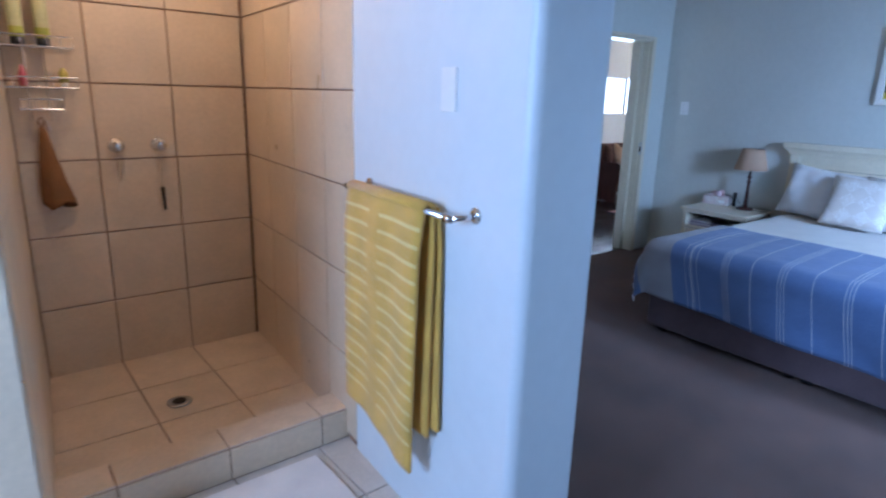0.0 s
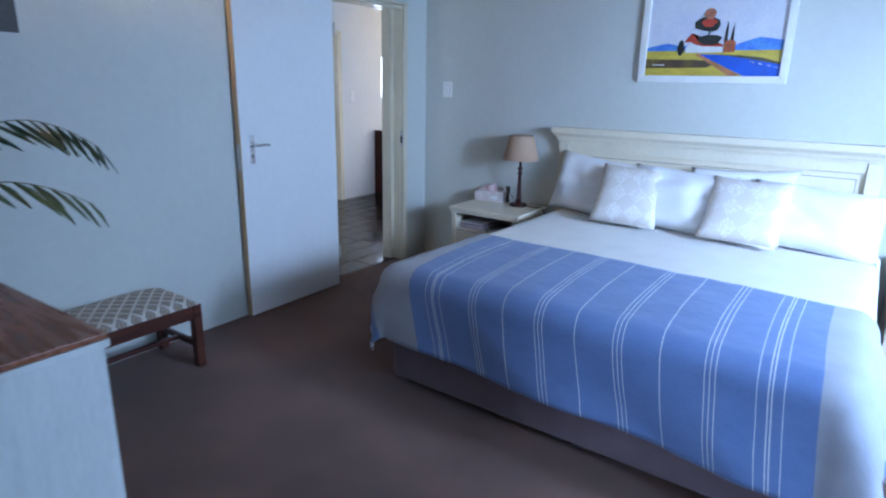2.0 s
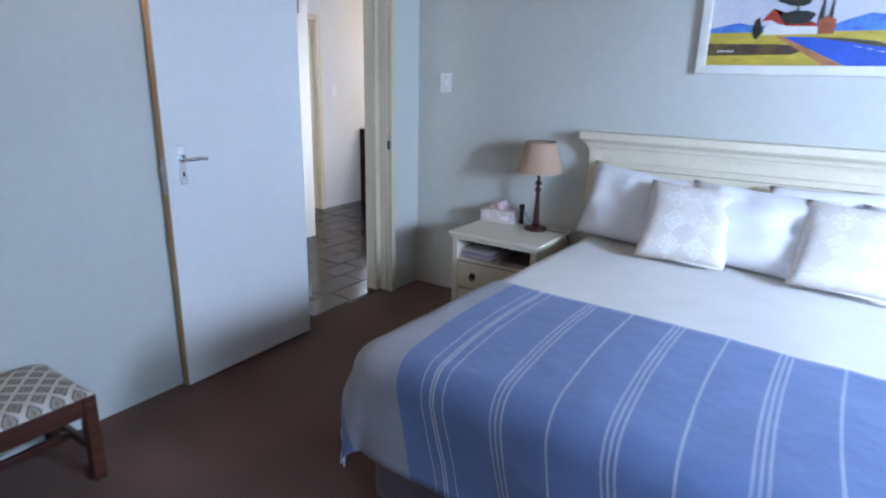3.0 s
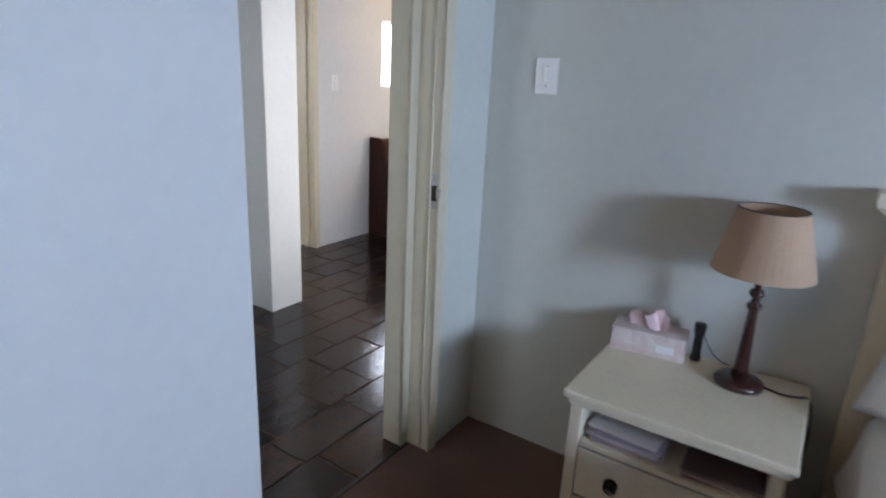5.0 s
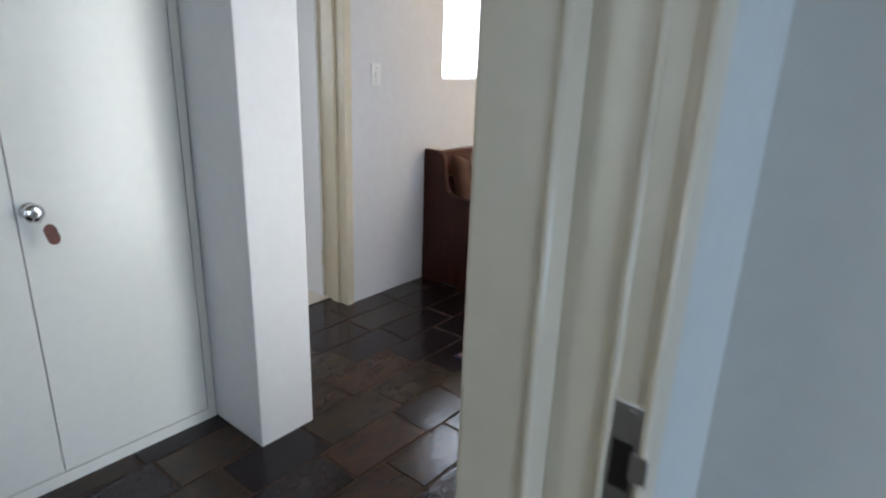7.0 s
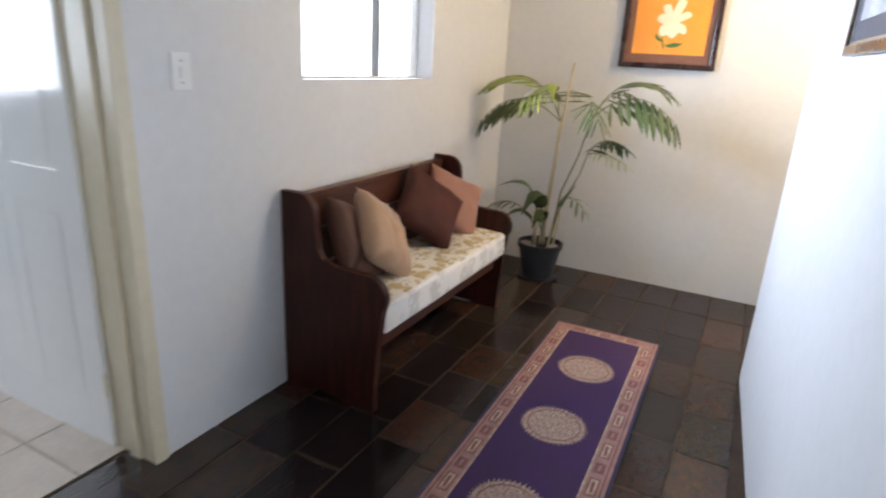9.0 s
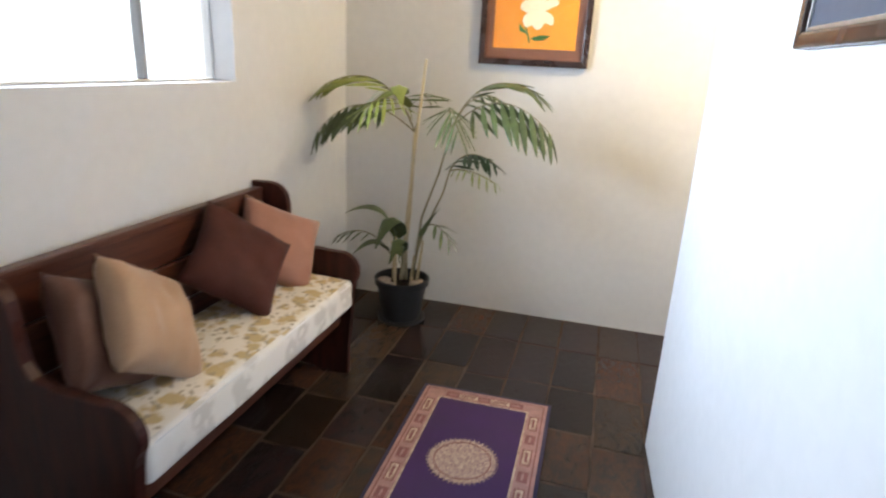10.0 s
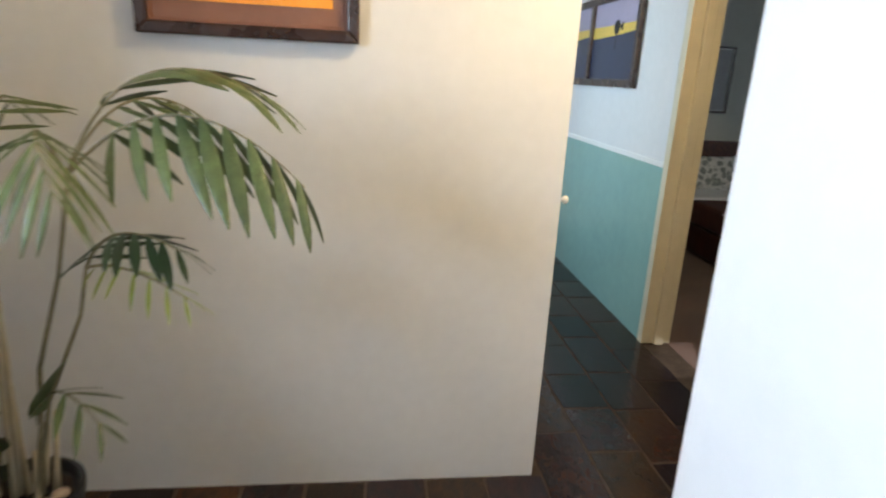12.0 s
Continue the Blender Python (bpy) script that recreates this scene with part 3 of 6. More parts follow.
setting("trim_dado", boxes((-2.981, 10.786, 0.936, -2.9702, 13.2, 0.965), bevel=0.003), M["white_paint"], "white painted dado line", category="trim")


def door_frame(name, x_face, x_back, y0, y1, top, label, material, strike=None, proud=0.012, stop=0.022, rebate=0.052, back=0.035):
    """A pressed steel door frame round an opening in a wall that stands across x: rolled faces on both sides and a stop in the middle."""
    f = thing(name, (0, 0, 0), label, "door frame", kind="structure")
    s = 1 if x_face > x_back else -1
    face = 0.05
    mid = x_face - s * rebate
    for side, y, d in (("jamb", y0, 1), ("jamb", y1, -1)):
        lo, hi = sorted((x_face + s * 0.001, x_back - s * 0.001))
        parts = [(lo, min(y, y + d * 0.024), 0, hi, max(y, y + d * 0.024), top)]
        bm = boxes(*parts, bevel=0.003)
        for xa, xb in ((x_face + s * proud, x_face - s * 0.004), (x_back + s * 0.004, x_back - s * proud)):
            a, b = sorted((xa, xb))
            ya, yb = sorted((y + d * 0.0255, y - d * (face - 0.024)))
            b2 = boxes((a, ya, 0, b, yb, top + face - 0.024), bevel=0.004)
            tmp = bpy.data.meshes.new("tmp")
            b2.to_mesh(tmp)
            bm.from_mesh(tmp)
            b2.free()
        a, b = sorted((mid, x_back + s * back))
        ya, yb = sorted((y + d * 0.023, y + d * (0.024 + stop)))
        b3 = boxes((a, ya, 0, b, yb, top - 0.02), bevel=0.006)
        tmp = bpy.data.meshes.new("tmp")
        b3.to_mesh(tmp)
        bm.from_mesh(tmp)
        b3.free()
        part(side, bm, material, f)
        if strike:
            for bx, by, br in ((x_face - s * 0.030, y + d * 0.0255, 0.0045), (x_face + s * (proud - 0.003), y + d * 0.0245, 0.0045), (mid - s * 0.004, y + d * (0.0225 + stop), 0.006)):
                part("bead", tube([(bx, by, 0.001), (bx, by, top - 0.024)], br, 10), material, f, smooth=True)
    lo, hi = sorted((x_face + s * proud, x_back - s * proud))
    part("head", boxes((lo + 0.013, y0 + 0.024, top - 0.022, hi - 0.013, y1 - 0.024, top + 0.002), (lo, y0 - 0.02, top + 0.003, lo + proud - 0.001, y1 + 0.02, top + 0.026), (hi - proud + 0.001, y0 - 0.02, top + 0.003, hi, y1 + 0.02, top + 0.026), bevel=0.003), material, f)
    if strike:
        plate = part("strike_plate", boxes((x_face - s * 0.008 - 0.017, y1 - 0.026, strike - 0.062, x_face - s * 0.008 + 0.020, y1 - 0.0235, strike + 0.062), bevel=0.001), M["steel"], f, "worn steel strike plate")
        part("strike_slot", boxes((x_face - s * 0.010 - 0.011, y1 - 0.0285, strike - 0.034, x_face - s * 0.010 + 0.010, y1 - 0.0262, strike + 0.020)), M["dark_metal"], plate)
        part("strike_lip", boxes((x_face - s * 0.002, y1 - 0.029, strike - 0.020, x_face + s * 0.016, y1 - 0.0265, strike + 0.012), bevel=0.001), M["steel"], plate)
        for dz in (-0.052, 0.052):
            sc = part("screw", lathe([(0.0045, 0), (0.0045, 0.002), (0.002, 0.003)], 10, "y"), M["steel"], plate)
            sc.location = (x_face - s * 0.006, y1 - 0.0285, strike + dz)
    return f


def lever_handle(parent, at, direction, out):
    """A lever handle on a long plate. direction: +1 or -1 along the leaf, out: away from the leaf."""
    h = part("door_handle", boxes((-0.004 if out > 0 else -0.002, -0.019, -0.085, 0.002 if out > 0 else 0.004, 0.019, 0.085), bevel=0.002), M["chrome"], parent, "chrome lever handle on a long plate")
    h.location = at
    part("lever", tube([(0, 0, 0.028), (out * 0.045, 0, 0.028), (out * 0.052, direction * 0.03, 0.028), (out * 0.050, direction * 0.060, 0.030), (out * 0.048, direction * 0.092, 0.024)], 0.0085, 10), M["chrome"], h, smooth=True)
    part("rose", lathe([(0.016, 0.0), (0.016, out * 0.006), (0.011, out * 0.010)], 16, "x"), M["chrome"], h, smooth=True).location = (0, 0, 0.028)
    part("keyhole", boxes((0.0, -0.004, -0.05, out * 0.0045, 0.004, -0.03)) if out > 0 else boxes((out * 0.0045, -0.004, -0.05, 0.0, 0.004, -0.03)), M["black"], h)
    return h


door_frame("door_frame_bedroom", WX, HX, 4.290, 5.160, 2.048, "cream enamelled steel door frame", M["enamel"], strike=1.035, stop=0.040, rebate=0.092, back=-0.012)
door_frame("door_frame_guest_bathroom", BX, BX - 0.200, 5.93, 6.79, 2.045, "cream enamelled steel door frame of the bathroom", M["enamel"], stop=0.012, rebate=0.060, back=0.085)
door_frame("door_frame_far_room", -2.97, -2.83, 9.92, 10.755, 2.045, "cream enamelled steel door frame beside the aqua wall", M["enamel"])


def bedroom_door():
    """The leaf stands open, folded back close to the wall."""
    d = thing("door_bedroom", (-3.500, 4.372, 0.008), "white painted flush door folded back against the wall", "door", turn=0, kind="structure")
    d.matrix_world = pose(-3.470, 4.319, 0.010, 0, 0, 180 + 1.0)
    # local: the leaf runs along +y from the hinge, its room side towards -x
    part("leaf", boxes((-0.000, 0.0, 0.0, 0.038, 0.806, 2.03), bevel=0.002), M["white_paint"], d)
    part("lipping", boxes((0.001, 0.8065, 0.001, 0.037, 0.811, 2.029)), M["door_edge"], d, "bare ochre door edge")
    lock = part("lock_plate", boxes((0.008, 0.811, 0.93, 0.030, 0.8125, 1.09)), M["steel"], d)
    part("latch", boxes((0.013, 0.8126, 1.035, 0.025, 0.822, 1.055), bevel=0.002), M["steel"], lock)
    lever_handle(d, (-0.0025, 0.728, 1.055), -1, -1)
    for z in (0.25, 1.8):
        part("hinge", lathe([(0.006, -0.045), (0.006, 0.045)], 10), M["steel"], d).location = (-0.004, -0.008, z)


bedroom_door()


def bathroom_door():
    """A moulded panel door: four shallow panels sunk in a glossy leaf."""
    d = thing("door_guest_bathroom", (-6.005, 6.751, 0.006), "glossy white moulded panel door standing open", "door", kind="structure")
    d.matrix_world = pose(-6.005, 6.751, 0.006, 0, 0, 91.0)
    # local: runs along +y from the hinge; the visible side faces -x
    gloss = M["gloss_door"]
    part("leaf", boxes((0.0023, 0.0, 0.0, 0.038, 0.76, 2.03), bevel=0.002), gloss, d)
    cols, rows = ((0.10, 0.355), (0.425, 0.66)), ((0.16, 0.86), (0.985, 1.90))
    # stiles and rails stand proud of the sunk panels
    for a, b in ((0.0, 0.10), (0.355, 0.425), (0.66, 0.76)):
        part("stile", boxes((0.0, a, 0.0, 0.0022, b, 2.03), bevel=0.0007), gloss, d)
    for c in cols:
        for z0, z1 in ((0.0, 0.16), (0.86, 0.985), (1.90, 2.03)):
            part("rail", boxes((0.0, c[0] + 0.0002, z0, 0.0022, c[1] - 0.0002, z1), bevel=0.0007), gloss, d)
        for z0, z1 in rows:
            part("panel", boxes((0.0006, c[0] + 0.022, z0 + 0.022, 0.0022, c[1] - 0.022, z1 - 0.022), bevel=0.0007), gloss, d)
    lever_handle(d, (-0.0025, 0.715, 1.03), -1, -1)
    for z in (0.25, 1.8):
        part("hinge", lathe([(0.006, -0.045), (0.006, 0.045)], 10), M["enamel"], d).location = (-0.002, -0.008, z)


bathroom_door()
setting("trim_threshold", boxes((-5.962, 5.955, -0.004, -5.948, 6.765, 0.003)), M["grout_dark"], "dark threshold strip", category="trim")
setting("trim_carpet_bar", boxes((-3.616, 4.32, -0.004, -3.598, 5.13, 0.005), bevel=0.002), M["dark_metal"], "dark metal carpet bar in the doorway", category="trim")


def window(name, axis, lo, hi, u0, u1, z0, z1, outward, label, mullions=(0.5,), material="white_paint", near=0.8, far_end=0.8, glare="backdrop", bead=0.03, mid=None):
    """A casement in an opening: frame bars, mullions, a pane between each, a sill, and daylight glare outside."""
    w = thing(name, (0, 0, 0), label, "window", kind="structure")
    c = hi - 0.03 if outward > 0 else lo + 0.03
    b = bead

    def bar(nm, a0, a1, c0, c1, made=None):
        s = (c - 0.02, a0, c0, c + 0.02, a1, c1) if axis == "x" else (a0, c - 0.02, c0, a1, c + 0.02, c1)
        part(nm, boxes(s, bevel=0.004), M[made or material], w)
    bar("window_frame", u0, u0 + b, z0, z1)
    bar("window_frame", u1 - b, u1, z0, z1)
    bar("window_frame", u0 + b, u1 - b, z0, z0 + b)
    bar("window_frame", u0 + b, u1 - b, z1 - b, z1)
    cuts = [u0 + b] + [u0 + (u1 - u0) * m for m in mullions] + [u1 - b]
    for m in cuts[1:-1]:
        bar("mullion", m - 0.012, m + 0.012, z0 + b, z1 - b, mid)
    for a, d in zip(cuts, cuts[1:]):
        s = (c - 0.002, a, z0 + b, c + 0.002, d, z1 - b) if axis == "x" else (a, c - 0.002, z0 + b, d, c + 0.002, z1 - b)
        p = part("pane", boxes(s), M["glass"], w)
        p.visible_shadow = False
    far = (hi if outward > 0 else lo) + outward * 0.6
    s = (far, u0 - near, z0 - 0.6, far + 0.01, u1 + far_end, z1 + 0.8) if axis == "x" else (u0 - near, far, z0 - 0.6, u1 + far_end, far + 0.01, z1 + 0.8)
    setting("backdrop_" + name, boxes(s), M[glare], "white glare of the sky outside", category="backdrop")
    return w


# mullion coloured grey as if backlit, since the lamp stands before it
window("window_hall", "x", BX - 0.15, BX, 7.575, 8.630, 1.28, 1.82, -1, "white steel window blown out by daylight", (0.645,), near=0.1, far_end=3.0, bead=0.008, mid="backlit_steel")
window("window_bedroom", "x", 1.25, 1.40, 1.65, 4.45, 0.06, 2.08, 1, "wide white steel glass door of the bedroom", (0.25, 0.5, 0.75), glare="backdrop_sky")
window("window_bathroom", "y", -1.75, -1.6, -1.45, -0.4, 1.2, 2.1, -1, "white steel bathroom window", glare="backdrop_sky")
window("window_guest_bathroom", "x", -8.2, -8.05, 5.50, 6.14, 1.0, 2.0, -1, "white steel window of the second bathroom", glare="backdrop")
window("window_passage", "x", -4.75, -4.6, 11.15, 12.05, 0.9, 2.1, -1, "white steel passage window", glare="backdrop_soft")
# unseen window, added to hold the far room's fill lamp
window("window_far_room", "x", 0.85, 1.0, 10.2, 11.3, 0.95, 2.0, 1, "added unseen window of the far bedroom", glare="backdrop_soft")
window("window_porch", "x", HX, WX, 5.86, 6.40, 0.03, 2.06, 1, "narrow glazed steel porch door", (), near=0.05, far_end=0.5, glare="backdrop_soft")
# unseen window, added for the weak fill at the hall's south end
window("window_entry", "y", 2.95, 3.1, -4.8, -4.0, 0.75, 2.25, -1, "added unseen hall window", far_end=0.15, glare="backdrop_soft")
setting("ground", boxes((-60, -60, -0.3, 60, 60, -0.2)), mat("dry_lawn", (0.12, 0.12, 0.05), 0.95, vary=0.2, scale=0.8, fine=12), "dry grass outside the house", category="ground")

# ---- bathroom things ----
def towel_rail():
    r = thing("towel_rail", (-1.665, py(-1.665), 1.163), "chrome towel rail on the white wall", "towel rail", turn=-4.78)
    part("bar", tube([(-0.345, -0.075, 0), (0.30, -0.075, 0)], 0.009, 12), M["chrome"], r, smooth=True)
    for x in (-0.325, 0.315):
        part("bracket", tube([(x, 0, 0.006), (x, -0.03, 0.004), (x - 0.012 if x > 0 else x + 0.004, -0.075, 0)], 0.009, 10), M["chrome"], r, smooth=True)
        part("rose", lathe([(0.024, 0.0), (0.024, -0.006), (0.015, -0.011)], 20, "y"), M["chrome"], r, smooth=True).location = (x, 0, 0.006)
        part("end_cap", lathe([(0.013, -0.02), (0.014, 0.0), (0.012, 0.012)], 14, "x"), M["chrome"], r, smooth=True).location = (x - 0.02 if x < 0 else x - 0.025, -0.075, 0)


def bath_towel():
    """Folded double over the rail: the front fall is longer than the two layers behind."""
    t = thing("bath_towel", (-1.748, py(-1.748) - 0.075, 1.163), "mustard yellow ribbed towel folded over the rail", "towel", turn=-4.78)
    w = 0.25

    def fall(name, y0, spread, drop0, drop1, shift, ribs, thick=0.012):
        bm = bmesh.new()
        rows = 64
        cols = 14
        g = []
        for j in range(rows + 1):
            s = j / rows
            row = []
            for i in range(cols + 1):
                u = i / cols
                drop = drop0 + (drop1 - drop0) * u
                z = -s * drop
                rip = 0.006 * math.sin(u * 7 + s * 2.0) * s + 0.004 * math.sin(u * 15 + 1)
                rib = 0.0022 if ribs and (j % 4) == 0 and 2 < j < rows - 6 else 0.0
                x = -w + 2 * w * u + shift * s * (u - 0.2)
                row.append((x, y0 - spread * min(1, s * 6) - rip - rib, z + 0.006))
            g.append(row)
        front = [[bm.verts.new(p) for p in r] for r in g]
        back = [[bm.verts.new((p[0], p[1] + thick, p[2])) for p in r] for r in g]
        for j in range(rows):
            for i in range(cols):
                f = bm.faces.new((front[j][i], front[j][i + 1], front[j + 1][i + 1], front[j + 1][i]))
                f.material_index = 1 if ribs and (j % 4) == 0 and 2 < j < rows - 6 and i not in (5, 6) else 0
                bm.faces.new((back[j][i], back[j + 1][i], back[j + 1][i + 1], back[j][i + 1]))
        for j in range(rows):
            bm.faces.new((front[j][0], front[j + 1][0], back[j + 1][0], back[j][0]))
            bm.faces.new((front[j][cols], back[j][cols], back[j + 1][cols], front[j + 1][cols]))
        for i in range(cols):
            bm.faces.new((front[0][i], back[0][i], back[0][i + 1], front[0][i + 1]))
            bm.faces.new((front[rows][i], front[rows][i + 1], back[rows][i + 1], back[rows][i]))
        part(name, bm, [M["towel"], M["towel_rib"]], t, smooth=True)
    fall("front_fall", -0.012, 0.016, 0.80, 0.885, -0.035, True)
    fall("inner_fall", 0.018, -0.006, 0.72, 0.76, -0.01, False)
    fall("back_fall", 0.036, -0.012, 0.70, 0.735, 0.02, False)
    over = slab(arc(0, 0, 0.030, 0, 180, 10, 0.022) + arc(0, -0.002, 0.012, 180, 0, 8), "x", -w, w)
    part("fold", over, M["towel"], t, smooth=True).location = (0, 0.008, 0.004)


towel_rail()
bath_towel()


def switch_plate(name, at, face, w, h, label, rockers=1):
    """A wall plate; face is the way it looks: '-y', '+x', '-x'."""
    turn = {"-y": 0, "+x": 90, "-x": -90, "+y": 180}[face]
    s = thing(name, at, label, "light switch")
    s.matrix_world = pose(*at, 0, 0, turn)
    part("plate", boxes((-w / 2, -0.008, -h / 2, w / 2, 0, h / 2), bevel=0.003), M["plastic"], s)
    if rockers:
        rk = part("rocker", boxes((-0.010, -0.016, -0.018, 0.010, -0.0082, 0.018), bevel=0.003), M["plastic"], s)
        rk.matrix_local = pose(0, 0, 0, 5, 0, 0)
        for z in (-0.033, 0.033):
            part("screw_slot", boxes((-0.005, -0.0095, z - 0.003, 0.005, -0.0082, z + 0.003)), M["steel"], s)
    return s


switch_plate("wall_plate", (-1.497, py(-1.497) - 0.003, 1.505), "-y", 0.072, 0.122, "glossy white blank plate on the white wall", 0).matrix_world = pose(-1.497, py(-1.497) - 0.0005, 1.505, 0, 0, -4.78)


def shower_tap(x, y, z):
    t = thing("shower_tap", (x, y, z), "round chrome shower tap on the tiles", "tap", "shower taps")
    part("flange", lathe([(0.036, 0.0), (0.035, 0.006), (0.026, 0.014)], 24, "x"), M["chrome"], t, smooth=True)
    part("knob", lathe([(0.014, 0.012), (0.016, 0.03), (0.028, 0.036), (0.030, 0.055), (0.026, 0.066), (0.010, 0.07)], 24, "x"), M["chrome"], t, smooth=True)


shower_tap(-3.4985, 0.535, 1.20)
shower_tap(-3.4985, 0.731, 1.20)


def hanging_brush():
    b = thing("back_brush", (-3.49, 0.731, 1.17), "slim dark-handled brush hung from the tap", "brush")
    part("cord", tube([(0.03, 0, 0.02), (0.012, 0.001, -0.08), (0.010, 0, -0.19)], 0.0022, 6), M["cane"], b)
    part("handle", tube([(0.010, 0, -0.19), (0.012, 0.002, -0.25), (0.011, 0.004, -0.31)], 0.011, 10, taper=0.7), M["dark_metal"], b, smooth=True)


hanging_brush()


def drain():
    d = thing("floor_drain", (-2.87, 0.575, 0.0565), "round steel shower drain grating", "drain")
    part("rim", lathe([(0.055, 0.0), (0.055, 0.004), (0.043, 0.005)], 28), M["steel"], d, smooth=True)
    part("grate", lathe([(0.030, 0.005), (0.030, 0.0062), (0.006, 0.007)], 20), M["dark_metal"], d)


drain()


def shower_caddy():
    """Two wire baskets and a soap dish on uprights, hung on the tiled wall."""
    c = thing("shower_caddy", (-3.498, 0.225, 1.42), "chrome wire caddy with baskets on the tiles", "caddy")
    for y in (-0.02, 0.055):
        part("upright", tube([(0.012, y, -0.10), (0.012, y, 0.62)], 0.004, 8), M["chrome"], c)
    for z, dep, wid in ((0.225, 0.11, 0.29), (0.05, 0.11, 0.29), (-0.045, 0.09, 0.16)):
        b = part("basket", tube([(0.012, -wid / 2 + 0.02, z), (dep, -wid / 2 + 0.02, z), (dep, wid / 2 + 0.02, z), (0.012, wid / 2 + 0.02, z), (0.012, -wid / 2 + 0.02, z)], 0.004, 8), M["chrome"], c)
        part("rim", tube([(0.012, -wid / 2 + 0.02, z + 0.045), (dep, -wid / 2 + 0.02, z + 0.045), (dep, wid / 2 + 0.02, z + 0.045), (0.012, wid / 2 + 0.02, z + 0.045)], 0.0035, 8), M["chrome"], b)
        for k in range(7):
            y = -wid / 2 + 0.02 + wid * k / 6
            part("wire", tube([(0.012, y, z), (dep, y, z), (dep, y, z + 0.045)], 0.0022, 6), M["chrome"], b)
    for y in (0.0, 0.04):
        part("hook", tube([(0.012, y, -0.10), (0.012, y, -0.13), (0.035, y, -0.14), (0.04, y, -0.12)], 0.003, 6), M["chrome"], c)


shower_caddy()


def bottle(x, y, z, body, cap, h):
    b = thing("shampoo_bottle", (x, y, z), "green toiletry bottle with a dark base in the caddy", "bottle", "toiletries")
    part("body", lathe([(0.026, 0.03), (0.029, 0.04), (0.029, h - 0.03), (0.020, h)], 20), body, b, smooth=True)
    part("cap", lathe([(0.025, 0.0), (0.027, 0.004), (0.027, 0.032)], 20), cap, b, smooth=True)
    part("label", lathe([(0.0296, 0.075), (0.0296, h - 0.055)], 20), paint("pale_label", (0.55, 0.55, 0.30)), b)


_green = mat("lime_bottle", (0.42, 0.45, 0.07), 0.3, vary=0.05, bump=0)
bottle(-3.44, 0.19, 1.65, _green, M["black"], 0.24)
bottle(-3.44, 0.285, 1.65, _green, M["black"], 0.25)


def small_tube():
    t = thing("face_scrub_tube", (-3.44, 0.19, 1.476), "small pink and yellow tube in the caddy", "tube")
    part("body", lathe([(0.016, 0.0), (0.017, 0.05), (0.004, 0.09)], 16), mat("pink_tube", (0.55, 0.12, 0.16), 0.4, vary=0.06, bump=0), t, smooth=True)
    part("cap", lathe([(0.013, -0.002), (0.014, 0.018)], 14), mat("yellow_cap", (0.62, 0.48, 0.06), 0.4, vary=0.05, bump=0), t, smooth=True)


small_tube()


def lotion_tube():
    t = thing("lotion_tube", (-3.44, 0.345, 1.476), "squat olive yellow lotion tube in the caddy", "tube")
    part("body", lathe([(0.014, 0.018), (0.019, 0.022), (0.019, 0.06), (0.008, 0.082)], 16), mat("olive_tube", (0.40, 0.36, 0.06), 0.4, vary=0.06, bump=0), t, smooth=True)
    part("cap", lathe([(0.013, 0.0), (0.014, 0.018)], 14), M["plastic"], t, smooth=True)


lotion_tube()


def hanging_cloth():
    c = thing("wash_cloth", (-3.455, 0.235, 1.29), "brown washcloth hanging from the caddy hook", "cloth")
    bm = bmesh.new()
    rings = []
    for j in range(17):
        s = j / 16
        ring = []
        for k in range(14):
            a = 2 * math.pi * k / 14
            r = (0.012 + 0.050 * s ** 0.8) * (1 + 0.28 * math.sin(3 * a + 2 * s) * s)
            ring.append(bm.verts.new((r * 0.55 * math.cos(a), r * math.sin(a) + 0.03 * s, -0.36 * s + (0.02 * math.sin(2 * a) if j == 16 else 0))))
        rings.append(ring)
    for a, b in zip(rings, rings[1:]):
        for k in range(14):
            bm.faces.new((a[k], a[(k + 1) % 14], b[(k + 1) % 14], b[k]))
    bm.faces.new(rings[0])
    bm.faces.new(rings[-1])
    part("cloth", bm, M["brown_cloth"], c, smooth=True)
    part("loop", tube([(0, 0, 0.0), (0, -0.012, 0.035), (0, 0.004, 0.05), (0, 0.014, 0.03), (0, 0, 0)], 0.003, 6), M["brown_cloth"], c)


hanging_cloth()
_m = thing("bath_mat", (-1.80, 0.52, 0.0068), "thick white bath mat on the tiles", "bath mat")
part("mat_body", boxes((-0.36, -0.55, 0.0, 0.36, 0.40, 0.016), bevel=0.007), M["mat_cloth"], _m)


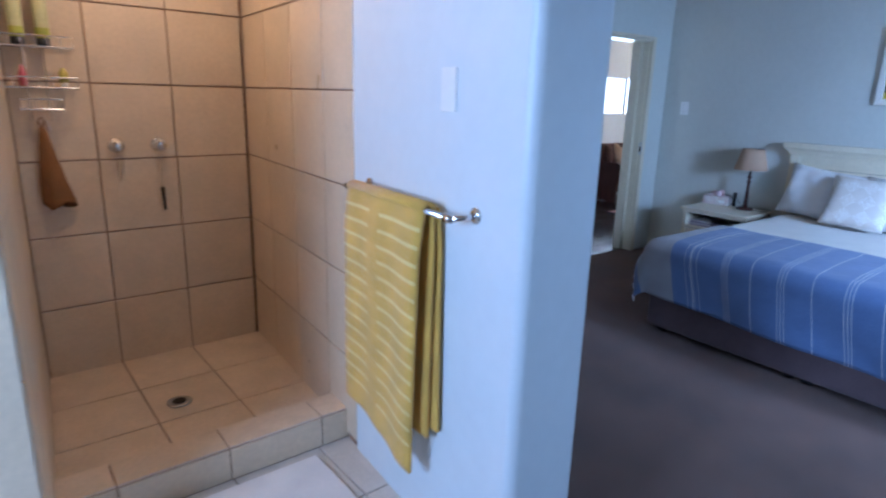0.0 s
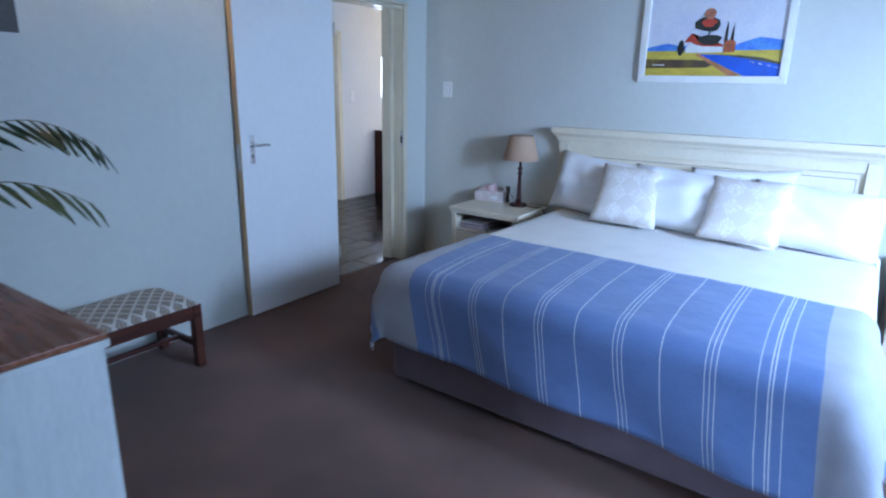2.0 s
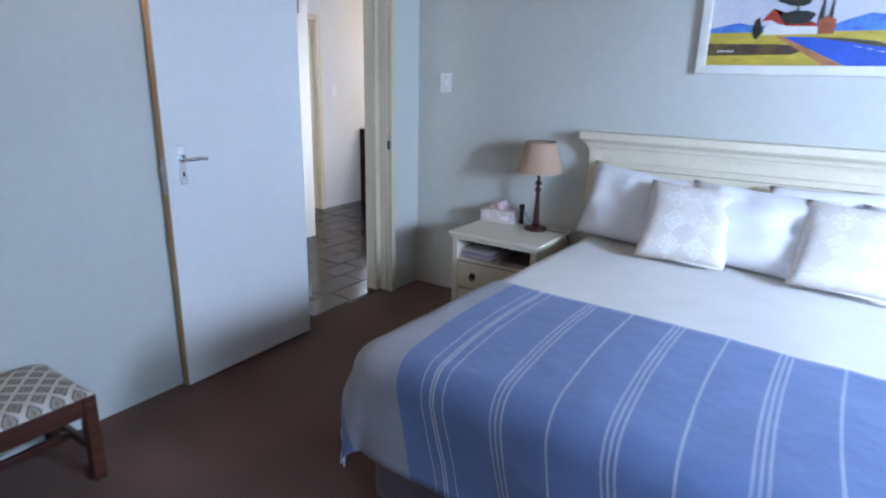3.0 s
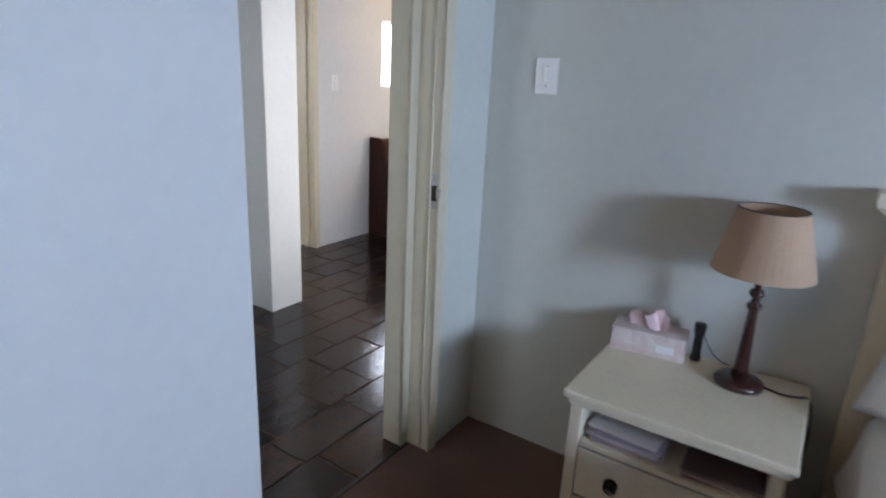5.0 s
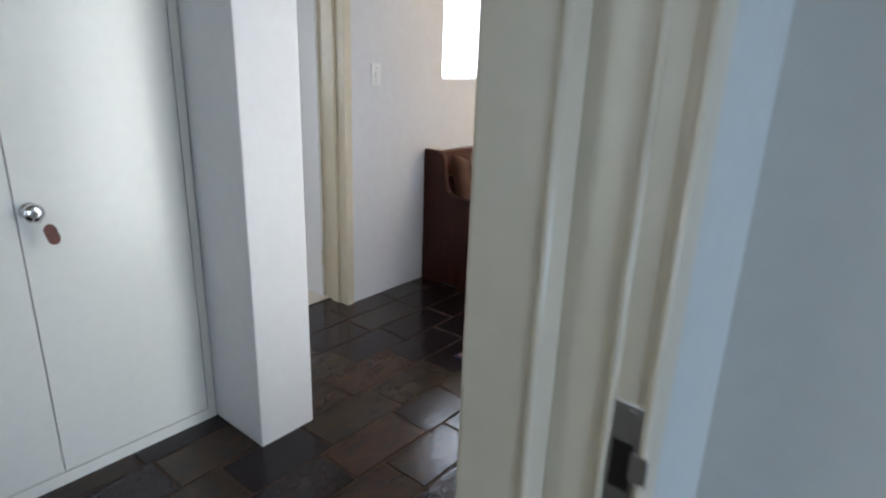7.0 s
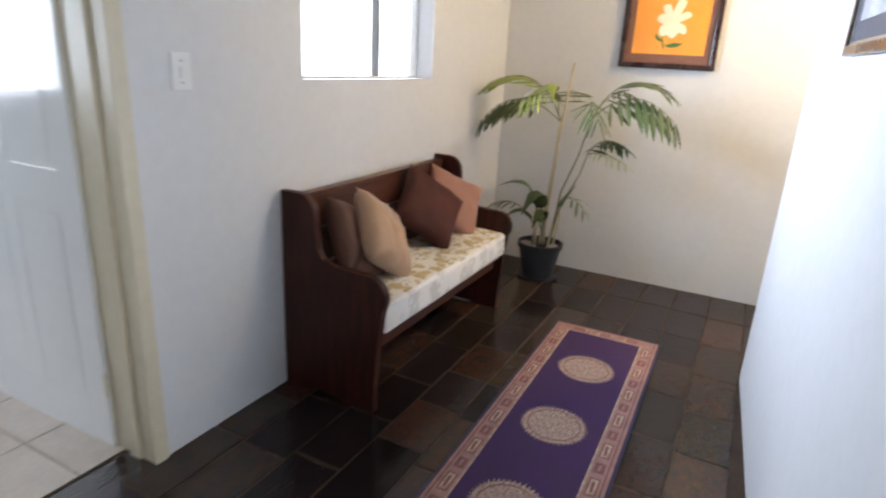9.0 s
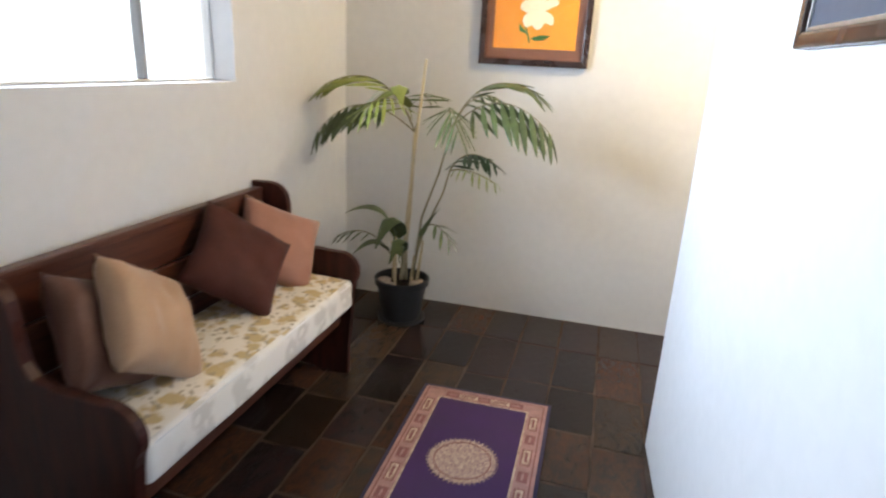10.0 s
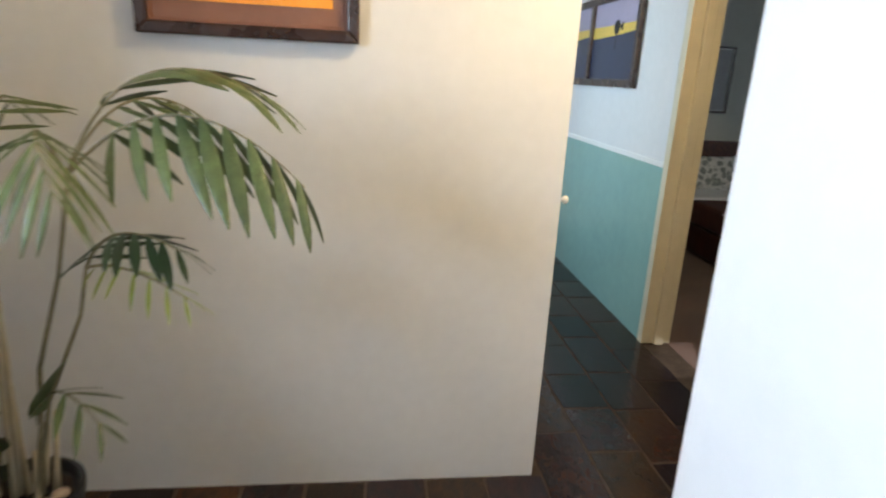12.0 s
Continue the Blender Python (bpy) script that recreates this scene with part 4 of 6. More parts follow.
# ---- bedroom: the bed ----
def drape(us, vs, ex, ey, top, radius, flare, ripple, seed, warp=None, side_flare=(0.0, 0.0)):
    """A cloth laid over a mattress: points of (u, v) on the cloth go over the edges at |u| = ex and v = -ey and hang."""
    bm = bmesh.new()
    grid = []
    for v0 in vs:
        row = []
        for u0 in us:
            u, v = warp(u0, v0) if warp else (u0, v0)
            du, dv = max(0.0, abs(u) - ex), max(0.0, -ey - v)
            sx = 1 if u > 0 else -1
            r = math.hypot(du, dv)
            bx, by = max(-ex, min(ex, u)), max(-ey, v)
            wob = noise.noise(Vector((u * 2.2, v * 2.2, seed))) + 0.32 * noise.noise(Vector((u * 11, v * 7, seed + 4)))
            if r < 1e-6:
                p = (bx, by, top + 0.010 * wob - 0.02 * max(0, abs(u) / ex - 0.75) ** 2)
            else:
                dx, dy = sx * du / r, -dv / r
                q = radius * math.pi / 2
                if r < q:
                    a = r / radius
                    out, drop = radius * math.sin(a), radius * (1 - math.cos(a))
                else:
                    k = r - q
                    both = 4 * du * dv / (r * r)
                    rp = ripple * math.sin((u + v) * 9 + seed) * min(1, k * 4) + 0.02 * wob * min(1, k * 5)
                    side = side_flare[1 if u > 0 else 0] * dx * dx
                    out, drop = radius + k * (flare + side + 0.10 * both) + rp * (1 + 2.2 * dx * dx), radius + k * 0.985
                p = (bx + dx * out, by + dy * out, max(0.02, top - drop))
            row.append(bm.verts.new(p))
        grid.append(row)
    return bm, grid


def bed():
    b = thing("double_bed", (-1.242, 4.35, 0), "king-size bed on a brown upholstered base", "bed", turn=-2.1)
    part("base", boxes((-0.934, -0.985, 0.028, 0.944, 0.965, 0.355), bevel=0.03, segments=3), M["bed_base"], b, "brown fabric bed base")
    part("mattress", boxes((-0.932, -0.975, 0.357, 0.932, 0.965, 0.575), bevel=0.05, segments=4), M["linen"], b)
    for x in (-0.84, -0.03, 0.07, 0.84):
        for y in (-0.91, 0.90):
            part("foot", lathe([(0.036, 0.0), (0.046, 0.012), (0.048, 0.02), (0.040, 0.0275)], 18), M["black"], b).location = (x, y, 0)
    return b


bed()


def duvet():
    d = thing("duvet", (-1.242, 4.35, 0.0), "smooth white duvet tucked over the bed", "duvet", turn=-2.1)
    us = [-1.20 + 2.40 * i / 60 for i in range(61)]
    vs = [0.95 - 1.97 * j / 50 for j in range(51)]
    bm, g = drape(us, vs, 0.935, 0.975, 0.602, 0.05, 0.02, 0.006, 3.0)
    for j in range(50):
        for i in range(60):
            bm.faces.new((g[j][i], g[j][i + 1], g[j + 1][i + 1], g[j + 1][i]))
    part("cover", bm, M["duvet"], d, smooth=True)


def throw():
    """A striped woven throw across the foot of the bed, hanging over three sides."""
    t = thing("striped_throw", (-1.242, 4.35, 0.0), "blue woven throw with white stripes over the foot", "blanket", turn=-2.1)
    marks = []
    for c, kind in ((-0.71, 4), (-0.486, 3), (-0.328, 1), (-0.157, 3), (0.004, 1), (0.18, 3), (0.34, 1), (0.512, 3), (0.70, 4)):
        if kind == 1:
            marks.append((c - 0.002, c + 0.002))
        elif kind == 3:
            marks += [(c - 0.0195, c - 0.016), (c - 0.0018, c + 0.0018), (c + 0.016, c + 0.0195)]
        else:
            marks += [(c - 0.042, c - 0.039), (c - 0.008, c - 0.0035), (c + 0.0035, c + 0.008), (c + 0.039, c + 0.042)]
    white = lambda x: any(a <= x <= q for a, q in marks)
    stops = {-1.31, 1.31, -0.85, 0.84, -1.19, 1.26}
    for a, q in marks:
        stops |= {a, q}
    us = sorted(stops)
    full = []
    for a, q in zip(us, us[1:]):
        n = max(1, math.ceil((q - a) / 0.03))
        full += [a + (q - a) * k / n for k in range(n)]
    full.append(us[-1])
    vs = [-0.185 - 1.195 * j / 54 for j in range(55)]
    bm, g = drape(full, vs, 0.905, 0.952, 0.622, 0.098, 0.03, 0.013, 8.0, lambda u, v: (u + (0.105 - 0.05 * u) * max(0.0, -v - 0.35) ** 2, v - 0.045 * (u + 0.7)), (0.30, 0.30))
    for j in range(len(vs) - 1):
        for i in range(len(full) - 1):
            m = (full[i] + full[i + 1]) / 2
            f = bm.faces.new((g[j][i], g[j][i + 1], g[j + 1][i + 1], g[j + 1][i]))
            f.material_index = 1 if white(m) else (2 if -1.19 < m < -0.85 or 0.84 < m < 1.26 else 0)
    ob = part("cloth", bm, [M["blanket"], M["stripe"], M["blanket_edge"]], t, smooth=True)
    sol = ob.modifiers.new("thickness", "SOLIDIFY")
    sol.thickness, sol.offset = 0.006, 1.0
    # fringe along the two hanging ends
    for side in (0, -1):
        fr = bmesh.new()
        for j in range(0, len(vs) - 1):
            for k in range(3):
                p = Vector(ob.data.vertices[j * len(full) + (side % len(full))].co)
                q = Vector(ob.data.vertices[(j + 1) * len(full) + (side % len(full))].co)
                s = p.lerp(q, k / 3)
                e = s + Vector((random.uniform(-0.008, 0.008), random.uniform(-0.008, 0.008), -random.uniform(0.02, 0.045)))
                e.z = max(0.004, e.z)
                tube([s, e], 0.003, 4, fr)
        part("fringe", fr, M["stripe"], t, "short white fringe")


duvet()
throw()


def headboard():
    h = thing("headboard", (-1.268, HEAD - 0.001, 0.0), "cream painted panelled headboard with a moulded crown", "headboard")
    W = 0.975
    for x in (-W, W - 0.075):
        part("post", boxes((x, -0.062, 0.0, x + 0.075, -0.002, 1.085), bevel=0.004), M["cream_wood"], h)
    part("panel", boxes((-W + 0.076, -0.032, 0.30, W - 0.076, -0.004, 1.085)), M["cream_wood"], h)
    part("top_rail", boxes((-W + 0.076, -0.052, 1.025, W - 0.076, -0.033, 1.085), bevel=0.003), M["cream_wood"], h)
    part("bottom_rail", boxes((-W + 0.076, -0.052, 0.30, W - 0.076, -0.033, 0.42), bevel=0.003), M["cream_wood"], h)
    # dark strips on the flat panel paint the shade of a groove
    part("groove_shade_strip", boxes((-W + 0.115, -0.0345, 0.985, W - 0.115, -0.0325, 0.989), (-W + 0.115, -0.0345, 0.45, -W + 0.119, -0.0325, 0.985), (W - 0.119, -0.0345, 0.45, W - 0.115, -0.0325, 0.985)), M["gap_shade"], h)
    prof = [(0.0, 1.0855), (-0.066, 1.0855), (-0.070, 1.10), (-0.078, 1.105), (-0.086, 1.125), (-0.104, 1.14), (-0.112, 1.150), (-0.112, 1.186), (0.0, 1.186)]
    bm = bmesh.new()
    ext = [0.0, 0.004, 0.008, 0.012, 0.022, 0.040, 0.05, 0.05, 0.05]
    a = [bm.verts.new((-W - e, y, z)) for (y, z), e in zip(prof, ext)]
    c = [bm.verts.new((W + e, y, z)) for (y, z), e in zip(prof, ext)]
    bm.faces.new(a)
    bm.faces.new(c)
    for k in range(len(prof)):
        bm.faces.new((a[k], a[(k + 1) % len(prof)], c[(k + 1) % len(prof)], c[k]))
    part("crown", bm, M["cream_wood"], h, "moulded cornice")
    return h


headboard()


def pillow(name, at, w, h, t, lean, turn, material, label, roll=0.0, seed=0, group="pillows on the bed"):
    p = thing(name, at, label, "pillow", group)
    p.matrix_world = pose(*at, -lean, roll, turn)
    part("case", cushion_mesh(w, h, t, seed=seed, wrinkle=0.030 if material is M["pillow"] else 0.008), material, p, smooth=True)
    if material is M["pillow"]:
        part("hem", tube([(w / 2 * 0.96, -0.004, -h / 2 * 0.9), (w / 2 * 0.93, -0.006, 0), (w / 2 * 0.96, -0.004, h / 2 * 0.9)], 0.004, 6), material, p, smooth=True)
    else:
        part("piping", tube([(-w / 2 * 0.97, 0, -h / 2 * 0.97), (0, 0, -h / 2 * 0.94), (w / 2 * 0.97, 0, -h / 2 * 0.97)], 0.004, 6), material, p, smooth=True)
    return p


WP, DP = "plump white pillow leaning on the headboard", "ivory patterned scatter cushion leaning on a pillow"
pillow("pillow", (-1.900, 5.275, 0.800), 0.64, 0.42, 0.17, 16, -6, M["pillow"], WP, roll=5, seed=1)
pillow("pillow", (-1.330, 5.165, 0.792), 0.66, 0.42, 0.21, 30, -6, M["pillow"], WP, roll=2, seed=2)
pillow("pillow", (-0.98, 5.30, 0.80), 0.62, 0.42, 0.10, 14, 0, M["pillow"], WP, roll=-3, seed=3)
pillow("pillow", (-0.58, 5.135, 0.775), 0.70, 0.40, 0.21, 34, -5, M["pillow"], WP, roll=3, seed=4)
pillow("scatter_cushion", (-1.605, 5.080, 0.800), 0.42, 0.43, 0.13, 36, 5, M["damask"], DP, roll=2, seed=5)
pillow("scatter_cushion", (-0.915, 5.025, 0.798), 0.44, 0.43, 0.13, 38, -3, M["damask"], DP, roll=1, seed=6)


def nightstand(x0, label, books=True):
    """A bedside cabinet: open shelf above two drawers with ring pulls."""
    n = thing("nightstand", (x0, 4.957, 0), label, "nightstand", "nightstands")
    w, d, h = 0.592, 0.478, 0.577
    c = M["cream_wood"]
    part("top", boxes((0, -0.012, h - 0.022, w, d, h), bevel=0.006), c, n)
    part("moulding", boxes((0.012, 0.0, h - 0.045, w - 0.012, d - 0.005, h - 0.0225), bevel=0.006), c, n)
    for x in (0.02, w - 0.055):
        part("side_panel", boxes((x, 0.012, 0.05, x + 0.035, d - 0.01, h - 0.0455), bevel=0.003), c, n)
    part("back_panel", boxes((0.056, d - 0.022, 0.05, w - 0.056, d - 0.011, h - 0.046)), c, n)
    part("shelf", boxes((0.0555, 0.016, 0.400, w - 0.0555, d - 0.0225, 0.416), bevel=0.002), c, n)
    part("plinth", boxes((0.012, 0.004, 0.0, w - 0.012, d - 0.005, 0.0495), bevel=0.006), c, n)
    for z0, z1 in ((0.235, 0.392), (0.062, 0.222)):
        dr = part("drawer", boxes((0.058, 0.014, z0, w - 0.058, 0.30, z1), bevel=0.003), c, n)
        for x in (0.165, w - 0.165):
            zc = (z0 + z1) / 2
            pl = part("pull_plate", lathe([(0.021, 0.0), (0.021, -0.003), (0.013, -0.006)], 20, "y"), M["dark_metal"], dr)
            pl.location = (x, 0.0135, zc)
            ring = part("ring_pull", tube([(x + 0.017 * math.sin(2 * math.pi * k / 14), 0.004, zc - 0.008 + 0.017 * math.cos(2 * math.pi * k / 14)) for k in range(15)], 0.0032, 6), M["dark_metal"], dr, "dark ring pull")
        # dark strip paints the shade above each drawer
        part("drawer_shadow", boxes((0.057, 0.020, z1, w - 0.057, 0.03, z1 + 0.004)), M["gap_shade"], n)
    return n


nightstand(-2.920, "cream painted bedside cabinet with ring-pull drawers")
nightstand(-0.175, "cream painted bedside cabinet on the window side")


def books(x, y, z, layers, label):
    b = thing("magazine_stack", (x, y, z), label, "magazines", "magazines in the bedside shelf")
    zz = 0.0
    for k, (w, d, t, col) in enumerate(layers):
        p = part("magazine", boxes((-w / 2, -d / 2, zz, w / 2, d / 2, zz + t), bevel=0.001), paint("magazine_cover", col), b)
        p.matrix_local = pose(0, 0, 0, 0, 0, 4 * (-1) ** k)
        zz += t + 0.0005


books(-2.745, 5.12, 0.4165, [(0.20, 0.24, 0.012, (0.35, 0.30, 0.33)), (0.21, 0.25, 0.010, (0.55, 0.50, 0.52)), (0.19, 0.24, 0.016, (0.30, 0.26, 0.32)), (0.20, 0.25, 0.008, (0.62, 0.58, 0.56))], "stack of mauve magazines in the open shelf")
books(-2.49, 5.10, 0.4165, [(0.20, 0.22, 0.008, (0.28, 0.17, 0.15)), (0.19, 0.23, 0.008, (0.45, 0.38, 0.34)), (0.20, 0.22, 0.010, (0.16, 0.12, 0.12))], "dark papers lying in the open shelf")


def table_lamp():
    l = thing("table_lamp", (-2.515, 5.31, 0.577), "dark turned wood lamp with a taupe shade", "lamp")
    part("base", lathe([(0.068, 0.0), (0.070, 0.012), (0.058, 0.022), (0.026, 0.028)], 32), M["turned_wood"], l, smooth=True)
    part("column", lathe([(0.024, 0.0285), (0.020, 0.06), (0.015, 0.17), (0.013, 0.235), (0.020, 0.245), (0.021, 0.255), (0.012, 0.262), (0.011, 0.275), (0.020, 0.283), (0.020, 0.296), (0.010, 0.305), (0.008, 0.40)], 24), M["turned_wood"], l, smooth=True)
    bm = bmesh.new()
    n = 40
    rings = []
    for r, z in ((0.136, 0.355), (0.090, 0.535), (0.0875, 0.535), (0.1335, 0.355)):
        rings.append([bm.verts.new((r * math.cos(2 * math.pi * k / n), r * math.sin(2 * math.pi * k / n), z)) for k in range(n)])
    for a, b in zip(rings, rings[1:] + rings[:1]):
        for k in range(n):
            bm.faces.new((a[k], a[(k + 1) % n], b[(k + 1) % n], b[k]))
    sh = part("shade", bm, M["shade"], l, "taupe linen drum shade", smooth=False)
    part("shade_ring", tube([(0.089 * math.cos(a), 0.089 * math.sin(a), 0.535) for a in [2 * math.pi * k / 32 for k in range(33)]], 0.002, 6), M["black"], sh)
    part("spider", tube([(-0.088, 0, 0.515), (0, 0, 0.505), (0.088, 0, 0.515)], 0.0018, 6), M["steel"], sh)
    part("cable", tube(curve_pts((0.06, 0.02, 0.004), (0.13, -0.02, 0.006), (0.175, 0.03, 0.004), 8) + curve_pts((0.19, 0.05, -0.02), (0.215, 0.10, -0.12), (0.20, 0.105, -0.30), 6), 0.0035, 6), M["black"], l, "black lamp cable")


table_lamp()


def tissue_box():
    t = thing("tissue_box", (-2.80, 5.375, 0.577), "pale printed tissue box with pink tissues", "tissue box", turn=6)
    part("carton", boxes((-0.115, -0.055, 0.0, 0.115, 0.055, 0.078), bevel=0.002), M["box_print"], t)
    part("label", boxes((0.03, -0.0565, 0.02, 0.085, -0.0552, 0.045)), M["plastic"], t)
    for k, (a, x) in enumerate(((20, -0.03), (-35, 0.0), (50, 0.03), (-10, 0.015))):
        bm = bmesh.new()
        g = [[bm.verts.new((-0.035 + 0.07 * i / 5, 0.012 * math.sin(i * 1.7 + k) + 0.01 * j, 0.050 * j / 4 * (1 - 0.4 * abs(i - 2.5) / 2.5))) for i in range(6)] for j in range(5)]
        for j in range(4):
            for i in range(5):
                bm.faces.new((g[j][i], g[j][i + 1], g[j + 1][i + 1], g[j + 1][i]))
        p = part("tissue", bm, M["tissue"], t, smooth=True)
        p.matrix_local = pose(x, 0, 0.077, 8 * (k - 1), 0, a)


tissue_box()


def torch():
    t = thing("torch", (-2.655, 5.395, 0.577), "small black torch standing on the cabinet", "torch")
    part("body", lathe([(0.016, 0.0), (0.017, 0.012), (0.0135, 0.022), (0.0135, 0.085), (0.018, 0.10), (0.018, 0.125)], 20), M["black"], t, smooth=True)
    part("lanyard", tube(curve_pts((0.014, 0.0, 0.09), (0.05, 0.0, 0.01), (0.10, 0.02, 0.004), 8), 0.002, 6), M["black"], t)


torch()
switch_plate("light_switch", (-3.289, HEAD - 0.0005, 1.432), "-y", 0.084, 0.122, "white rocker light switch with two screws")


# ---- bedroom: pictures, stool, dresser ----
def blob(cx, cz, rx, rz, n=18, rough=0.18, seed=0):
    return [(cx + rx * (1 + rough * noise.noise(Vector((math.cos(a) * 1.7 + seed, math.sin(a) * 1.7, seed)))) * math.cos(a), cz + rz * (1 + rough * noise.noise(Vector((math.cos(a) * 1.7, math.sin(a) * 1.7 + seed, 5)))) * math.sin(a)) for a in [2 * math.pi * k / n for k in range(n)]]


def ridge(x0, x1, base, tops):
    n = len(tops) - 1
    return [(x0, base)] + [(x0 + (x1 - x0) * k / n, t) for k, t in enumerate(tops)] + [(x1, base)]


def landscape_painting():
    p = thing("landscape_painting", (-1.291, HEAD - 0.004, 1.793), "white-framed painting of a farmhouse by a river", "painting")
    w, h = 0.885, 0.565
    for bm in frame_bars(w, h, 0.045, 0.030, 0.006):
        part("frame_bar", bm, M["white_frame"], p)
    a, b = w / 2 - 0.045, h / 2 - 0.045
    part("sky", flat([(-a, -b), (a, -b), (a, b), (-a, b)], -0.008), mat("painted_sky", (0.66, 0.66, 0.70), 0.5, vary=0.06, scale=6, fine=60, bump=0.08, color2=(0.58, 0.60, 0.70)), p, "pale painted sky")
    hor = -0.085
    part("field", flat([(-a, -b), (a, -b), (a, hor), (-a, hor)], -0.0095), mat("painted_field", (0.62, 0.48, 0.06), 0.5, vary=0.14, scale=7, fine=60, bump=0.1, color2=(0.44, 0.34, 0.05), stretch=(1, 1, 4)), p)
    part("hill", flat(ridge(-a, a, hor, [hor + q for q in (0.02, 0.035, 0.045, 0.03, 0.03, 0.02, 0.02, 0.02, 0.03, 0.055, 0.075, 0.065, 0.055)]), -0.011), mat("painted_hills", (0.06, 0.13, 0.62), 0.5, vary=0.2, scale=9, bump=0.1, color2=(0.12, 0.30, 0.62)), p)
    part("dark_field", flat([(-a, -b + 0.045), (-0.02, -b + 0.05), (0.06, -b + 0.085), (-0.10, hor - 0.055), (-a, hor - 0.05)], -0.0105), mat("painted_shadow_field", (0.06, 0.035, 0.03), 0.5, vary=0.2, scale=9, bump=0.1, color2=(0.14, 0.10, 0.03)), p)
    part("river", flat([(-0.07, hor - 0.022), (0.06, hor - 0.025), (0.22, hor - 0.05), (a, hor - 0.085), (a, -b), (0.20, -b)], -0.0112), mat("painted_river", (0.03, 0.11, 0.62), 0.4, vary=0.12, scale=9, bump=0.1), p)
    part("path", flat([(-0.10, hor - 0.02), (-0.075, hor - 0.02), (0.19, -b), (0.12, -b)], -0.0118), mat("painted_path", (0.52, 0.22, 0.09), 0.5, vary=0.15, scale=12, bump=0.1), p)
    part("bank", flat([(0.03, hor - 0.024), (0.17, hor - 0.030), (0.30, hor - 0.045), (a, hor - 0.075), (a, hor - 0.085), (0.24, hor - 0.055)], -0.0122), mat("painted_bank", (0.10, 0.09, 0.05), 0.5, vary=0.2, scale=18, bump=0.1), p)
    red, dark, white = mat("painted_roof", (0.52, 0.06, 0.03), 0.5, vary=0.15, scale=12, bump=0.1), mat("painted_foliage", (0.03, 0.035, 0.03), 0.5, vary=0.25, scale=16, bump=0.1), mat("painted_wall", (0.78, 0.78, 0.76), 0.5, vary=0.06, scale=12, bump=0.1)
    part("house", flat([(-0.155, hor - 0.012), (0.07, hor - 0.012), (0.07, hor + 0.022), (-0.09, hor + 0.026), (-0.125, hor + 0.05), (-0.155, hor + 0.02)], -0.0124), white, p)
    part("house_roof", flat([(-0.17, hor + 0.05), (-0.125, hor + 0.105), (-0.075, hor + 0.07), (-0.06, hor + 0.026), (0.07, hor + 0.022), (0.06, hor + 0.036), (-0.09, hor + 0.034), (-0.13, hor + 0.055)], -0.0132), red, p)
    part("hedge", flat(blob(-0.185, hor + 0.015, 0.022, 0.045, 14, 0.3, 2), -0.0136), dark, p)
    part("tree_low", flat(blob(-0.02, hor + 0.065, 0.075, 0.030, 18, 0.3, 3), -0.0136), dark, p)
    part("tree_trunk", flat([(-0.03, hor + 0.05), (-0.022, hor + 0.05), (-0.020, hor + 0.13), (-0.028, hor + 0.13)], -0.0138), dark, p)
    part("tree_crown", flat(blob(-0.035, hor + 0.155, 0.085, 0.040, 20, 0.3, 4), -0.0142), dark, p)
    part("tree_red", flat(blob(-0.03, hor + 0.165, 0.045, 0.024, 16, 0.3, 5), -0.0148), red, p)
    part("tree_top", flat(blob(-0.03, hor + 0.215, 0.034, 0.032, 16, 0.3, 6), -0.0144), mat("painted_autumn", (0.50, 0.20, 0.12), 0.5, vary=0.25, scale=20, bump=0.1), p)
    part("cypress", flat([(0.066, hor + 0.05), (0.086, hor + 0.05), (0.084, hor + 0.11), (0.080, hor + 0.175), (0.072, hor + 0.11)], -0.0140), dark, p)
    part("cypress", flat([(0.102, hor + 0.05), (0.120, hor + 0.05), (0.119, hor + 0.10), (0.117, hor + 0.165), (0.108, hor + 0.10)], -0.0140), dark, p)
    part("turret", flat([(0.070, hor - 0.012), (0.135, hor - 0.012), (0.135, hor + 0.05), (0.105, hor + 0.065), (0.070, hor + 0.05)], -0.0146), mat("painted_turret", (0.48, 0.13, 0.05), 0.5, vary=0.2, scale=16, bump=0.1), p)
    for k in range(6):
        x = -0.35 + k * 0.013
        part("signature", flat([(x, -b + 0.062), (x + 0.009, -b + 0.062), (x + 0.009, -b + 0.070), (x, -b + 0.070)], -0.0128), white, p)
    for k in range(4):
        x = 0.22 + k * 0.045
        part("ripple", flat([(x, hor - 0.066 - k * 0.010), (x + 0.03, hor - 0.074 - k * 0.010), (x + 0.03, hor - 0.070 - k * 0.010)], -0.0128), white, p)


landscape_painting()


def photo_canvas():
    p = thing("photo_print", (WX + 0.002, 2.27, 1.885), "dark photographic print in grey and brown", "picture")
    p.matrix_world = pose(WX + 0.002, 2.235, 1.88, 0, 0, 90)
    part("canvas", boxes((-0.22, -0.022, -0.235, 0.22, 0, 0.235), bevel=0.002), mat("dark_photo", (0.06, 0.055, 0.05), 0.5, vary=0.2, scale=6, bump=0.02), p)
    part("pale_shape", flat(blob(0.05, -0.10, 0.10, 0.07, 18, 0.3, 7), -0.0225), mat("photo_grey", (0.42, 0.42, 0.42), 0.5, vary=0.15, scale=10, bump=0.0), p)
    part("brown_shape", flat(blob(0.09, 0.04, 0.09, 0.05, 18, 0.3, 8), -0.0225), mat("photo_brown", (0.22, 0.13, 0.08), 0.5, vary=0.15, scale=10, bump=0.0), p)


photo_canvas()


